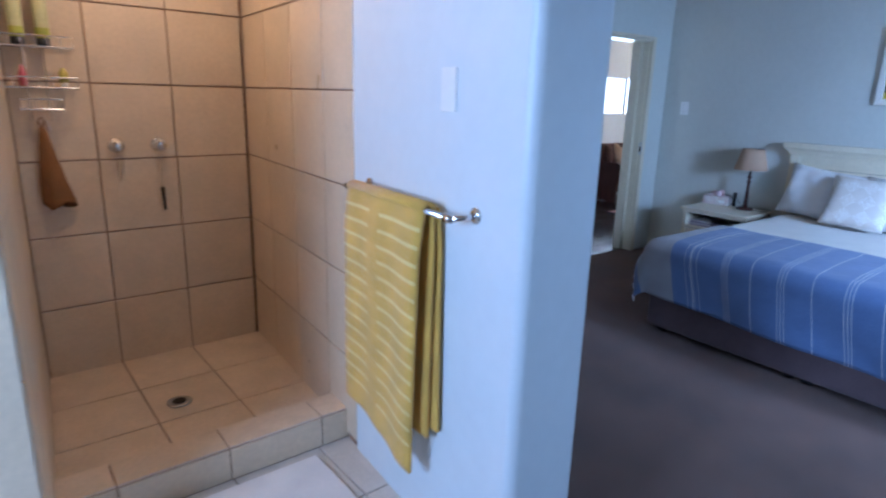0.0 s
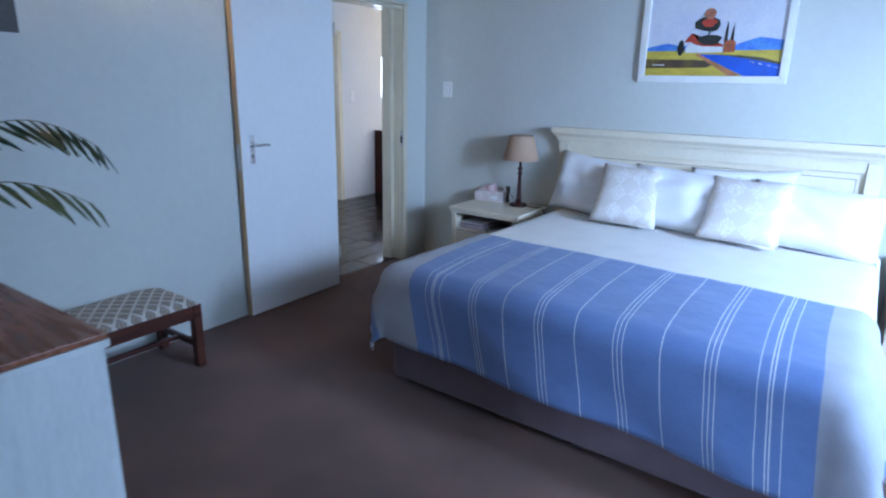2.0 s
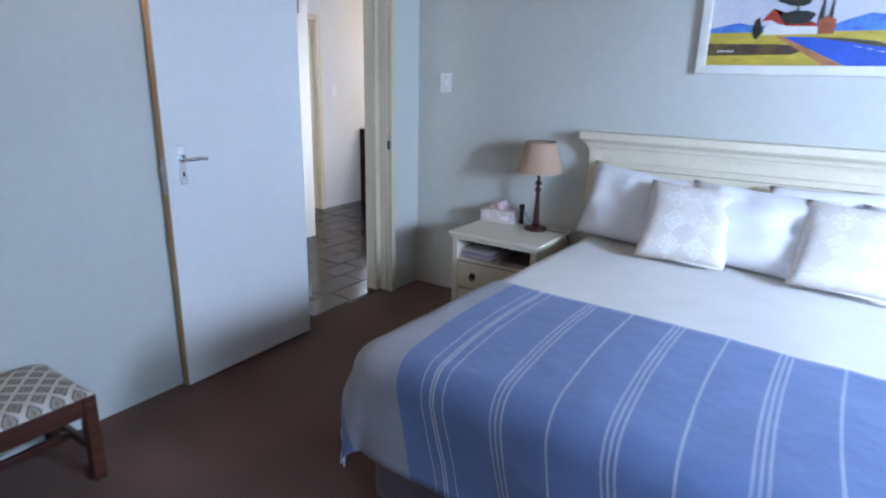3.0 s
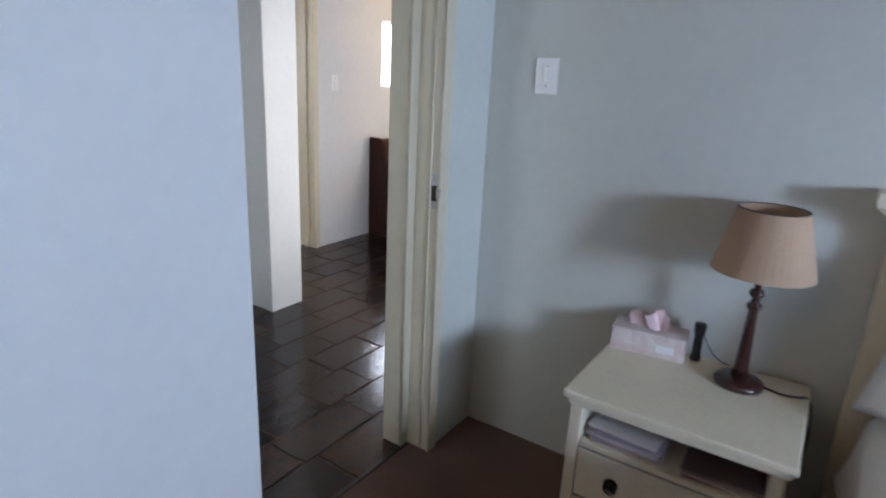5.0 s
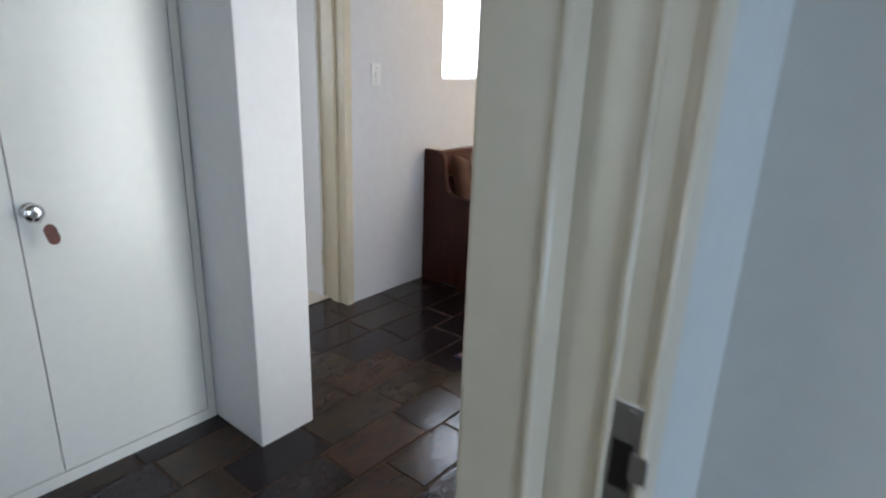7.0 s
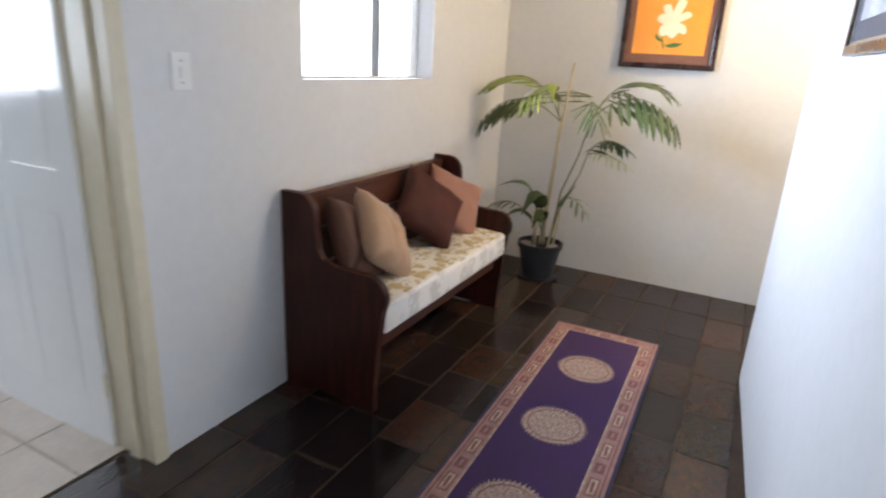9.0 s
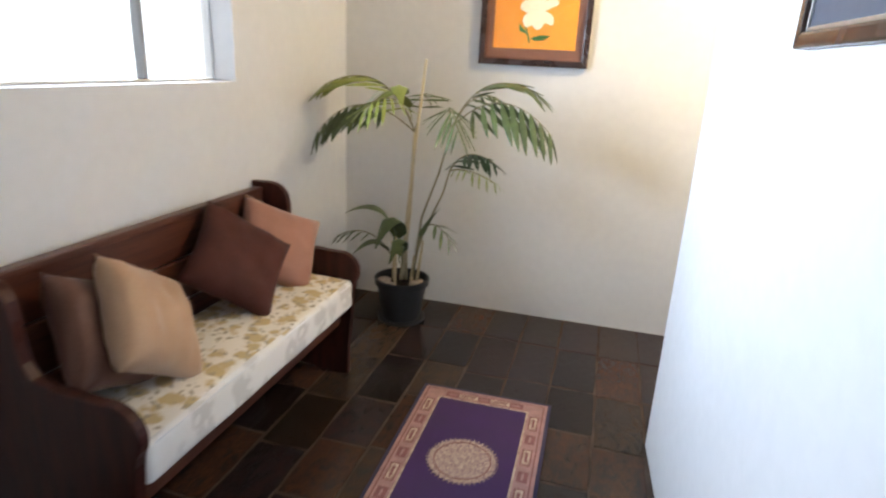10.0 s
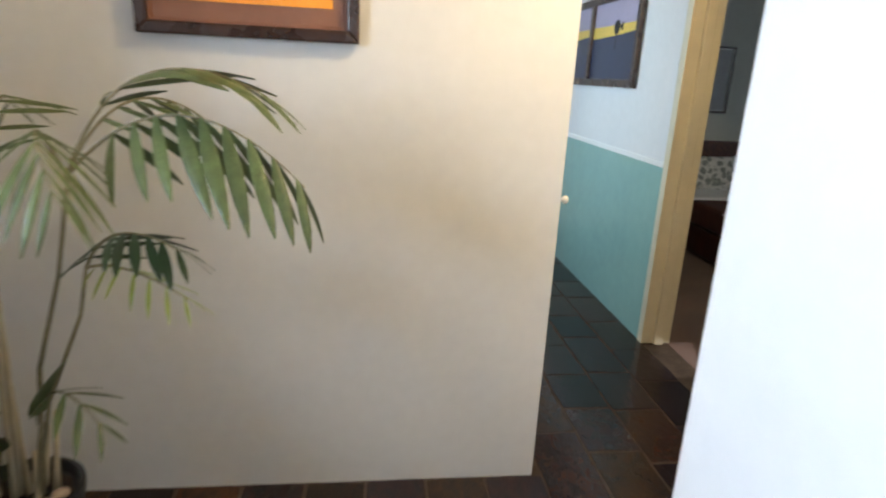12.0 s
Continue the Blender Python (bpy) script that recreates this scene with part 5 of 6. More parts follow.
def wall_light():
    w = thing("wall_light", (WX, 2.935, 1.925), "lit plaster bowl wall light with a warm glow", "wall lamp")
    bm = bmesh.new()
    n = 14
    rings = []
    for r, z in ((0.02, -0.005), (0.06, 0.01), (0.10, 0.045), (0.125, 0.10)):
        rings.append([bm.verts.new((r * math.sin(math.pi * k / n), r * 1.15 * math.cos(math.pi * k / n), z)) for k in range(n + 1)])
    for a, b in zip(rings, rings[1:]):
        for k in range(n):
            bm.faces.new((a[k], a[k + 1], b[k + 1], b[k]))
    bm.faces.new(rings[0])
    part("bowl", bm, M["bulb"], w, "glowing warm bowl", smooth=True)
    part("wall_bracket", boxes((0.001, -0.03, 0.0, 0.015, 0.03, 0.07), bevel=0.002), M["plastic"], w)


wall_light()


def diamond_fabric():
    m = bpy.data.materials.new("diamond_weave")
    m.use_nodes = True
    n, l = m.node_tree.nodes, m.node_tree.links
    b = n["Principled BSDF"]
    tc = n.new("ShaderNodeTexCoord")
    sp = n.new("ShaderNodeSeparateXYZ")
    l.new(tc.outputs["Object"], sp.inputs[0])

    def op(kind, a, c, d=None):
        o = n.new("ShaderNodeMath")
        o.operation = kind
        for i, v in enumerate((a, c) if d is None else (a, c, d)):
            if isinstance(v, (int, float)):
                o.inputs[i].default_value = v
            else:
                l.new(v, o.inputs[i])
        return o.outputs[0]
    x, y = op("MULTIPLY", sp.outputs[0], 11.0), op("MULTIPLY", sp.outputs[1], 14.0)
    p, q = op("PINGPONG", op("ADD", x, y), 0.5), op("PINGPONG", op("SUBTRACT", x, y), 0.5)
    near = op("MINIMUM", p, q)
    r = n.new("ShaderNodeValToRGB")
    e = r.color_ramp.elements
    e[0].position, e[0].color = 0.0, (0.62, 0.60, 0.55, 1)
    e[1].position, e[1].color = 0.13, (0.62, 0.60, 0.55, 1)
    for pos, c in ((0.15, (0.13, 0.11, 0.10, 1)), (0.22, (0.16, 0.13, 0.11, 1)), (0.24, (0.36, 0.34, 0.30, 1)), (0.36, (0.36, 0.33, 0.28, 1)), (0.38, (0.27, 0.22, 0.16, 1))):
        k = e.new(pos)
        k.color = c
    l.new(near, r.inputs[0])
    l.new(r.outputs[0], b.inputs["Base Color"])
    b.inputs["Roughness"].default_value = 0.9
    f = n.new("ShaderNodeTexNoise")
    f.inputs["Scale"].default_value = 260
    bp = n.new("ShaderNodeBump")
    bp.inputs["Strength"].default_value, bp.inputs["Distance"].default_value = 0.3, 0.01
    l.new(f.outputs[0], bp.inputs["Height"])
    l.new(bp.outputs[0], b.inputs["Normal"])
    return m


def stool():
    s = thing("footstool", (-3.312, 2.645, 0), "dark wood footstool with diamond-pattern upholstery", "stool")
    w, d, h = 0.39, 0.60, 0.345
    L = 0.046
    wood = M["wood"]
    for x in (-w / 2, w / 2 - L):
        for y in (-d / 2, d / 2 - L):
            part("leg", boxes((x, y, 0, x + L, y + L, h), bevel=0.006), M["dark_wood_long"], s)
    for y in (-d / 2 + 0.006, d / 2 - 0.006 - 0.03):
        part("rail", boxes((-w / 2 + L, y, h - 0.075, w / 2 - L, y + 0.03, h - 0.002), bevel=0.003), M["dark_wood_long"], s)
        part("stretcher", boxes((-w / 2 + L, y + 0.006, 0.10, w / 2 - L, y + 0.026, 0.135), bevel=0.003), M["dark_wood_long"], s)
    for x in (-w / 2 + 0.006, w / 2 - 0.006 - 0.03):
        part("rail", boxes((x, -d / 2 + L, h - 0.075, x + 0.03, d / 2 - L, h - 0.002), bevel=0.003), M["dark_wood_long"], s)
    part("stretcher", boxes((-0.012, -d / 2 + 0.033, 0.105, 0.012, d / 2 - 0.033, 0.13), bevel=0.003), M["dark_wood_long"], s)
    bm = bmesh.new()
    n = 20
    g = [[bm.verts.new(((-1 + 2 * i / n) * (w / 2 - 0.004), (-1 + 2 * j / n) * (d / 2 - 0.004), h + 0.040 * ((1 - abs(-1 + 2 * i / n) ** 5) * (1 - abs(-1 + 2 * j / n) ** 7)) ** 0.6)) for i in range(n + 1)] for j in range(n + 1)]
    for j in range(n):
        for i in range(n):
            bm.faces.new((g[j][i], g[j][i + 1], g[j + 1][i + 1], g[j + 1][i]))
    part("seat", bm, diamond_fabric(), s, "padded diamond-weave seat", smooth=True)


stool()


def dresser():
    d = thing("dresser", (-2.058, 1.305, 0), "whitewashed wooden dresser with a brown timber top", "dresser")
    w, dep, h = 1.42, 0.672, 0.80
    part("top", boxes((-w - 0.02, 0.0, h - 0.018, 0.008, dep + 0.008, h), bevel=0.003), M["dresser_top"], d, "varnished brown timber top")
    part("top_edge", boxes((-w - 0.02, 0.0, h - 0.042, 0.012, dep + 0.012, h - 0.0185), bevel=0.004), M["whitewash"], d)
    for x in (-0.022, -w):
        part("side_panel", boxes((x, 0.01, 0.04, x + 0.022, dep, h - 0.0425), bevel=0.002), M["whitewash"], d)
    part("back_panel", boxes((-w + 0.0225, 0.01, 0.04, -0.0225, 0.022, h - 0.043)), M["whitewash"], d)
    part("bottom_board", boxes((-w + 0.0225, 0.0225, 0.05, -0.0225, dep - 0.001, 0.07)), M["whitewash"], d)
    for x in (-0.06, -w + 0.02):
        for y in (0.03, dep - 0.06):
            part("foot", boxes((x, y, 0.0, x + 0.04, y + 0.04, 0.0395), bevel=0.003), M["whitewash"], d)
    for r in range(3):
        for c in range(2):
            x0 = -w + 0.03 + c * (w - 0.06) / 2
            z0 = 0.08 + r * 0.223
            dr = part("drawer", boxes((x0, dep - 0.40, z0, x0 + (w - 0.06) / 2 - 0.006, dep + 0.004, z0 + 0.215), bevel=0.003), M["whitewash"], d)
            part("knob", lathe([(0.008, 0.0), (0.010, 0.012), (0.017, 0.018), (0.015, 0.028)], 16, "y"), M["dark_metal"], dr).location = (x0 + (w - 0.06) / 4, dep + 0.004, z0 + 0.107)


dresser()

# ---- plants ----
def leaflet_mesh(name, material):
    """One long narrow palm leaflet along +x, creased along its middle and drooping a little."""
    bm = bmesh.new()
    n = 7
    rows = []
    for i in range(n + 1):
        s = i / n
        w = 0.050 * math.sin(math.pi * min(1, s * 0.92 + 0.06)) ** 0.8
        z = -0.16 * s * s
        rows.append([bm.verts.new((s, -w, z)), bm.verts.new((s, 0, z + 0.016)), bm.verts.new((s, w, z))])
    for a, b in zip(rows, rows[1:]):
        for k in (0, 1):
            bm.faces.new((a[k], a[k + 1], b[k + 1], b[k]))
    return mesh_of(name, bm, material, True)


LEAF = {k: leaflet_mesh("leaflet", M[k]) for k in ("leaf", "leaf_dark", "leaf_light", "leaf_pale")}


def frond(parent, base, pull, tip, pairs, length, kind, spread=62, droop=0.25, start=0.30, width=1.0, seed=0):
    """An arching stalk with leaflets in two ranks, longest in the middle."""
    rnd = random.Random(seed)
    pts = curve_pts(base, pull, tip, 22)
    f = part("frond", tube(pts, 0.0045, 6, taper=0.35), M["stem"], parent)
    for k in range(pairs):
        s = start + (0.97 - start) * k / (pairs - 1)
        i = min(21, int(s * 22))
        p = pts[i].lerp(pts[i + 1], s * 22 - i)
        d = (pts[i + 1] - pts[i]).normalized()
        side = d.cross(Vector((0, 0, 1)))
        side = side.normalized() if side.length > 0.1 else Vector((1, 0, 0))
        ln = length * (0.55 + 0.45 * math.sin(math.pi * min(1.0, 0.15 + 0.8 * k / (pairs - 1)))) * rnd.uniform(0.9, 1.08)
        for sg in (1, -1):
            a = radians(spread - 26 * k / (pairs - 1) + rnd.uniform(-5, 5))
            way = (d * math.cos(a) + side * sg * math.sin(a) + Vector((0, 0, -droop + rnd.uniform(-0.08, 0.08)))).normalized()
            up = d.cross(way) * (1 if sg > 0 else -1)
            if up.z < 0:
                up = -up
            y = up.cross(way).normalized()
            z = way.cross(y)
            m = Matrix(((way.x, y.x, z.x, p.x), (way.y, y.y, z.y, p.y), (way.z, y.z, z.z, p.z), (0, 0, 0, 1)))
            o = new("leaflet", LEAF[kind])
            o.parent = f
            o.matrix_basis = m @ Matrix.Diagonal((ln, ln * width, ln, 1))
    return f


def broad_leaf(parent, base, pull, tip, wide, kind):
    """A young undivided leaf: a broad folded blade along an arching midrib."""
    pts = curve_pts(base, pull, tip, 12)
    bm = bmesh.new()
    rows = []
    for i, p in enumerate(pts):
        s = i / 12
        d = (pts[min(i + 1, 12)] - pts[max(i - 1, 0)]).normalized()
        side = d.cross(Vector((0, 0, 1)))
        side = side.normalized() if side.length > 0.05 else Vector((1, 0, 0))
        w = wide * math.sin(math.pi * min(1, s * 0.9 + 0.08)) ** 0.9 * (0.15 if s < 0.2 else 1.0)
        rows.append([bm.verts.new(p - side * w + Vector((0, 0, -0.35 * w))), bm.verts.new(p), bm.verts.new(p + side * w + Vector((0, 0, -0.35 * w)))])
    for a, b in zip(rows, rows[1:]):
        for k in (0, 1):
            bm.faces.new((a[k], a[k + 1], b[k + 1], b[k]))
    return part("broad_leaf", bm, M[kind], parent, smooth=True)


def hall_palm():
    o = Vector((-5.325, 9.375, 0))
    p = thing("potted_palm", tuple(o), "tall potted parlour palm staked with a cane", "potted plant")
    pot = part("pot", lathe([(0.100, 0.012), (0.105, 0.02), (0.138, 0.212), (0.150, 0.214), (0.152, 0.248), (0.141, 0.250), (0.136, 0.215), (0.10, 0.212)], 40), M["pot"], p, "charcoal plastic pot", smooth=False)
    part("saucer", lathe([(0.115, 0.0), (0.130, 0.004), (0.135, 0.022), (0.128, 0.023), (0.12, 0.011)], 36), M["pot"], p)
    bm = lathe([(0.132, 0.200), (0.134, 0.212), (0.09, 0.226), (0.02, 0.232)], 30)
    for v in bm.verts:
        v.co.z += 0.008 * noise.noise(v.co * 30)
    part("soil", bm, M["soil"], p, smooth=True)
    for x, y, r, st in ((-0.085, -0.055, 0.040, 1), (-0.06, -0.085, 0.028, 2), (0.085, -0.04, 0.030, 3), (0.10, 0.01, 0.022, 4), (-0.02, -0.10, 0.022, 5)):
        b = bmesh.new()
        bmesh.ops.create_icosphere(b, subdivisions=2, radius=r)
        for v in b.verts:
            v.co *= 1 + 0.3 * noise.noise(v.co * 25 + Vector((st, 0, 0)))
            v.co.z *= 0.6
        part("stone", b, M["stone"], p, "pale stone on the soil", smooth=True).location = (x, y, 0.234)
    part("cane", tube([(-0.005, 0.012, 0.20), (0.040, -0.018, 0.62), (0.062, -0.045, 0.95), (0.116, -0.07, 1.405)], 0.0075, 10), M["cane"], p, "bamboo support cane", smooth=True)
    for x, y, lx, ly, h in ((-0.03, -0.03, -0.05, -0.04, 0.20), (-0.055, 0.01, -0.06, 0.02, 0.16), (0.015, 0.02, 0.01, 0.03, 0.28), (0.06, -0.03, 0.075, -0.03, 0.13), (-0.02, -0.06, -0.02, -0.06, 0.24), (0.035, 0.05, 0.06, 0.07, 0.14), (0.075, 0.03, 0.10, 0.04, 0.20)):
        part("dry_stalk", tube([(x, y, 0.20), (lx, ly, 0.26 + h)], 0.010, 8, taper=0.6), M["cane"], p, smooth=True)
    s1 = [(-0.01, 0.0, 0.21), (0.02, -0.02, 0.55), (0.05, -0.05, 0.82), (0.068, -0.07, 1.055)]
    s2 = [(0.05, 0.02, 0.21), (0.10, 0.0, 0.60), (0.20, -0.05, 0.86), (0.260, -0.08, 1.09)]
    s3 = [(0.03, 0.03, 0.21), (0.10, 0.02, 0.50), (0.21, 0.0, 0.74), (0.25, -0.03, 0.87)]
    s4 = [(0.06, -0.02, 0.21), (0.10, -0.05, 0.42), (0.14, -0.08, 0.55)]
    for s, r in ((s1, 0.0075), (s2, 0.0065), (s3, 0.006), (s4, 0.005)):
        part("stem", tube([q for a, b in zip(s, s[1:]) for q in [Vector(a).lerp(Vector(b), k / 4) for k in range(4)]] + [Vector(s[-1])], r, 8, taper=0.7), M["cane"] if s is s1 else M["stem"], p, smooth=True)
    # crown of the first stem
    frond(p, s1[-1], (-0.08, -0.10, 1.43), (-0.40, -0.12, 1.26), 8, 0.24, "leaf_light", seed=1, droop=0.22, start=0.32, width=1.35, spread=50)
    frond(p, s1[-1], (-0.24, -0.08, 1.31), (-0.45, -0.12, 1.01), 9, 0.20, "leaf", seed=2, droop=0.75, start=0.30, width=1.45)
    frond(p, s1[-1], (0.06, -0.28, 1.32), (-0.06, -0.42, 1.18), 8, 0.20, "leaf_light", seed=3, droop=0.35, start=0.30)
    frond(p, s1[-1], (0.10, 0.02, 1.30), (0.06, 0.12, 1.22), 6, 0.16, "leaf", seed=4, droop=0.3)
    broad_leaf(p, (0.04, -0.13, 1.24), (-0.06, -0.22, 1.30), (-0.10, -0.26, 1.14), 0.05, "leaf_light")
    broad_leaf(p, (-0.02, -0.18, 1.25), (-0.12, -0.24, 1.28), (-0.14, -0.27, 1.08), 0.034, "leaf_pale")
    broad_leaf(p, (0.03, -0.10, 1.18), (0.0, -0.20, 1.38), (0.08, -0.30, 1.20), 0.045, "leaf_light")
    broad_leaf(p, (0.06, -0.10, 1.12), (0.06, -0.18, 1.32), (-0.04, -0.30, 1.22), 0.036, "leaf_light")
    # crown of the second stem
    frond(p, s2[-1], (0.40, -0.10, 1.42), (0.68, -0.12, 1.27), 8, 0.19, "leaf", seed=5, droop=0.18, start=0.28, width=1.45, spread=48)
    frond(p, s2[-1], (0.50, -0.12, 1.36), (0.76, -0.20, 1.10), 9, 0.235, "leaf", seed=6, droop=0.85, start=0.22, width=1.40)
    frond(p, s2[-1], (0.26, -0.24, 1.30), (0.36, -0.34, 1.10), 8, 0.20, "leaf", seed=7, droop=0.5)
    frond(p, s2[-1], (0.36, -0.02, 1.34), (0.50, 0.10, 1.20), 7, 0.16, "leaf", seed=8, droop=0.3)
    # darker frond lower down
    frond(p, s3[-1], (0.34, -0.10, 1.03), (0.50, -0.16, 0.95), 9, 0.155, "leaf_dark", seed=9, droop=0.30, start=0.10, width=1.75)
    frond(p, s3[-1], (0.36, -0.10, 0.92), (0.52, -0.20, 0.86), 7, 0.11, "leaf_light", seed=10, droop=0.3, start=0.15)
    # low shoots
    broad_leaf(p, (-0.03, -0.03, 0.36), (-0.02, -0.10, 0.80), (-0.27, -0.16, 0.62), 0.056, "leaf")
    broad_leaf(p, (-0.01, -0.03, 0.36), (0.02, -0.12, 0.82), (-0.06, -0.26, 0.48), 0.055, "leaf")
    broad_leaf(p, (-0.05, -0.02, 0.34), (-0.08, -0.14, 0.60), (-0.20, -0.22, 0.42), 0.042, "leaf")
    broad_leaf(p, (0.01, -0.05, 0.32), (0.05, -0.12, 0.66), (0.01, -0.24, 0.40), 0.038, "leaf")
    broad_leaf(p, (0.0, -0.05, 0.34), (0.02, -0.14, 0.56), (0.06, -0.22, 0.44), 0.034, "leaf")
    frond(p, (-0.05, 0.0, 0.34), (-0.16, -0.06, 0.58), (-0.33, -0.12, 0.48), 5, 0.12, "leaf", seed=11, droop=0.3, start=0.5)
    frond(p, s4[-1], (0.20, -0.12, 0.66), (0.30, -0.16, 0.54), 4, 0.13, "leaf", seed=12, droop=0.2, start=0.3, width=1.4)
    broad_leaf(p, (0.11, -0.06, 0.48), (0.14, -0.12, 0.60), (0.24, -0.14, 0.70), 0.022, "leaf")


hall_palm()


def dresser_palm():
    p = thing("dresser_palm", (-2.95, 1.80, 0.80), "leafy palm in a pot on the dresser", "potted plant")
    part("pot", lathe([(0.085, 0.0), (0.11, 0.16), (0.118, 0.16), (0.118, 0.185), (0.10, 0.185), (0.09, 0.15)], 28), M["pot"], p)
    part("soil", lathe([(0.098, 0.150), (0.09, 0.160), (0.02, 0.165)], 24), M["soil"], p)
    frond(p, (0.0, 0.02, 0.16), (0.02, 0.26, 0.72), (0.10, 0.62, 0.40), 11, 0.20, "leaf_dark", seed=21, droop=0.45, start=0.40)
    frond(p, (0.01, 0.01, 0.16), (0.05, 0.22, 0.44), (0.16, 0.54, 0.20), 7, 0.20, "leaf", seed=22, droop=0.35, start=0.45, width=1.3)
    frond(p, (0.0, 0.0, 0.16), (-0.10, 0.10, 0.70), (-0.25, 0.30, 0.55), 9, 0.20, "leaf", seed=23, droop=0.4, start=0.4)
    frond(p, (0.0, 0.0, 0.16), (0.0, -0.10, 0.65), (-0.20, -0.25, 0.50), 9, 0.20, "leaf_dark", seed=24, droop=0.4, start=0.4)


dresser_palm()


# ---- hall things ----
def cupboard():
    c = thing("wall_cupboard", (-5.343, 4.25, 0), "built-in white painted hall cupboard with double doors", "cupboard")
    part("carcass", boxes((-0.59, 0.0, 0.0, -0.024, 1.413, 2.45)), M["cupboard"], c)
    part("face_frame", boxes((-0.0235, 0.0, 0.0, 0.0, 1.413, 0.045), (-0.0235, 1.383, 0.0452, 0.0, 1.413, 2.45), (-0.0235, 0.0, 0.0452, 0.0, 0.30, 2.45), (-0.0235, 0.3002, 2.38, 0.0, 1.3828, 2.45)), M["cupboard"], c)
    # dark sheet behind the doors paints the shade in their gaps
    part("door_gap_shade", boxes((-0.0236, 0.3001, 0.0451, -0.020, 1.3829, 2.379)), M["gap_shade"], c)
    for y0, y1 in ((0.304, 0.869), (0.873, 1.3795)):
        part("door", boxes((-0.0198, y0, 0.0485, -0.001, y1, 2.377), bevel=0.0015), M["cupboard"], c)
    k = part("knob", lathe([(0.026, 0.0), (0.026, 0.004), (0.013, 0.008), (0.013, 0.022), (0.027, 0.028), (0.028, 0.042), (0.020, 0.050), (0.010, 0.051)], 28, "x"), M["chrome"], c, "round chrome lock knob", smooth=True)
    k.location = (0.0, 0.905, 0.94)
    key = part("key", boxes((0.050, -0.002, -0.010, 0.066, 0.002, 0.010), bevel=0.001), M["steel"], k)
    part("key_ring", tube([(0.064, 0.010 * math.sin(2 * math.pi * q / 12), -0.016 + 0.010 * math.cos(2 * math.pi * q / 12)) for q in range(13)], 0.0012, 6), M["steel"], k)
    tag = slab(arc(0.006, -0.048, 0.015, 180, 360, 8) + arc(0.006, -0.09 + 0.062, 0.015, 0, 180, 8), "x", 0.058, 0.064, 0.0015)
    part("key_tag", tag, M["key_tag"], k, "brown leather key tag").matrix_local = pose(0, 0.012, -0.018, 14, 0, 0) @ Matrix.Diagonal((1.0, 1.15, 1.3, 1.0))


cupboard()


def bench():
    b = thing("settle_bench", (BX + 0.006, 7.42, 0), "dark mahogany settle with curved ends", "bench")
    L = 1.31
    prof = [(0.0, 0.0), (0.0, 0.862)] + arc(0.085, 0.777, 0.085, 90, 20, 6) + [(0.172, 0.758), (0.168, 0.70), (0.176, 0.645), (0.200, 0.608), (0.25, 0.590), (0.36, 0.587)] + arc(0.42, 0.502, 0.085, 80, -35, 8) + [(0.478, 0.42), (0.470, 0.30), (0.455, 0.12), (0.455, 0.0), (0.30, 0.0), (0.28, 0.02), (0.16, 0.02), (0.14, 0.0)]
    for y in (0.0, L - 0.034):
        part("end_panel", slab(prof, "y", y, y + 0.034, 0.004), M["dark_wood"], b)
    for k in range(3):
        z = 0.38 + k * 0.150
        bm = boxes((0.0, 0.0345, z, 0.020, L - 0.0345, z + 0.148), bevel=0.003)
        o = part("back_board", bm, M["dark_wood_long"], b)
        o.matrix_local = pose(0.075 - 0.022 * k, 0, 0, 0, 0, 0)
    part("top_rail", boxes((0.012, 0.0345, 0.814, 0.055, L - 0.0345, 0.840), bevel=0.006), M["dark_wood_long"], b)
    part("seat_board", boxes((0.03, 0.0345, 0.315, 0.455, L - 0.0345, 0.340), bevel=0.003), M["dark_wood_long"], b)
    part("apron", boxes((0.40, 0.0345, 0.245, 0.420, L - 0.0345, 0.3145), bevel=0.003), M["dark_wood_long"], b)
    part("stretcher", boxes((0.20, 0.0345, 0.10, 0.225, L - 0.0345, 0.19), bevel=0.003), M["dark_wood_long"], b)
    c = thing("bench_cushion", (BX + 0.006, 7.42, 0.341), "thick cream floral seat cushion on the settle", "cushion")
    bm = boxes((0.085, 0.038, 0.0, 0.487, L - 0.038, 0.128), bevel=0.028, segments=4)
    bmesh.ops.subdivide_edges(bm, edges=[e for e in bm.edges if e.calc_length() > 0.3], cuts=14, use_grid_fill=True)
    for v in bm.verts:
        if v.co.z > 0.1:
            v.co.z += 0.010 * math.sin(math.pi * (v.co.x - 0.085) / 0.4) + 0.006 * noise.noise(v.co * 6)
        if v.co.x > 0.47:
            v.co.x += 0.006 * noise.noise(v.co * 7)
    for f in bm.faces:
        f.material_index = 1 if f.calc_center_median().x > 0.474 else 0
    part("pad", bm, [M["floral"], M["floral_side"]], c, smooth=True)
    part("piping", tube([(0.482, 0.07, 0.114), (0.482, L - 0.07, 0.114)], 0.004, 6), M["linen"], c, smooth=True)


bench()


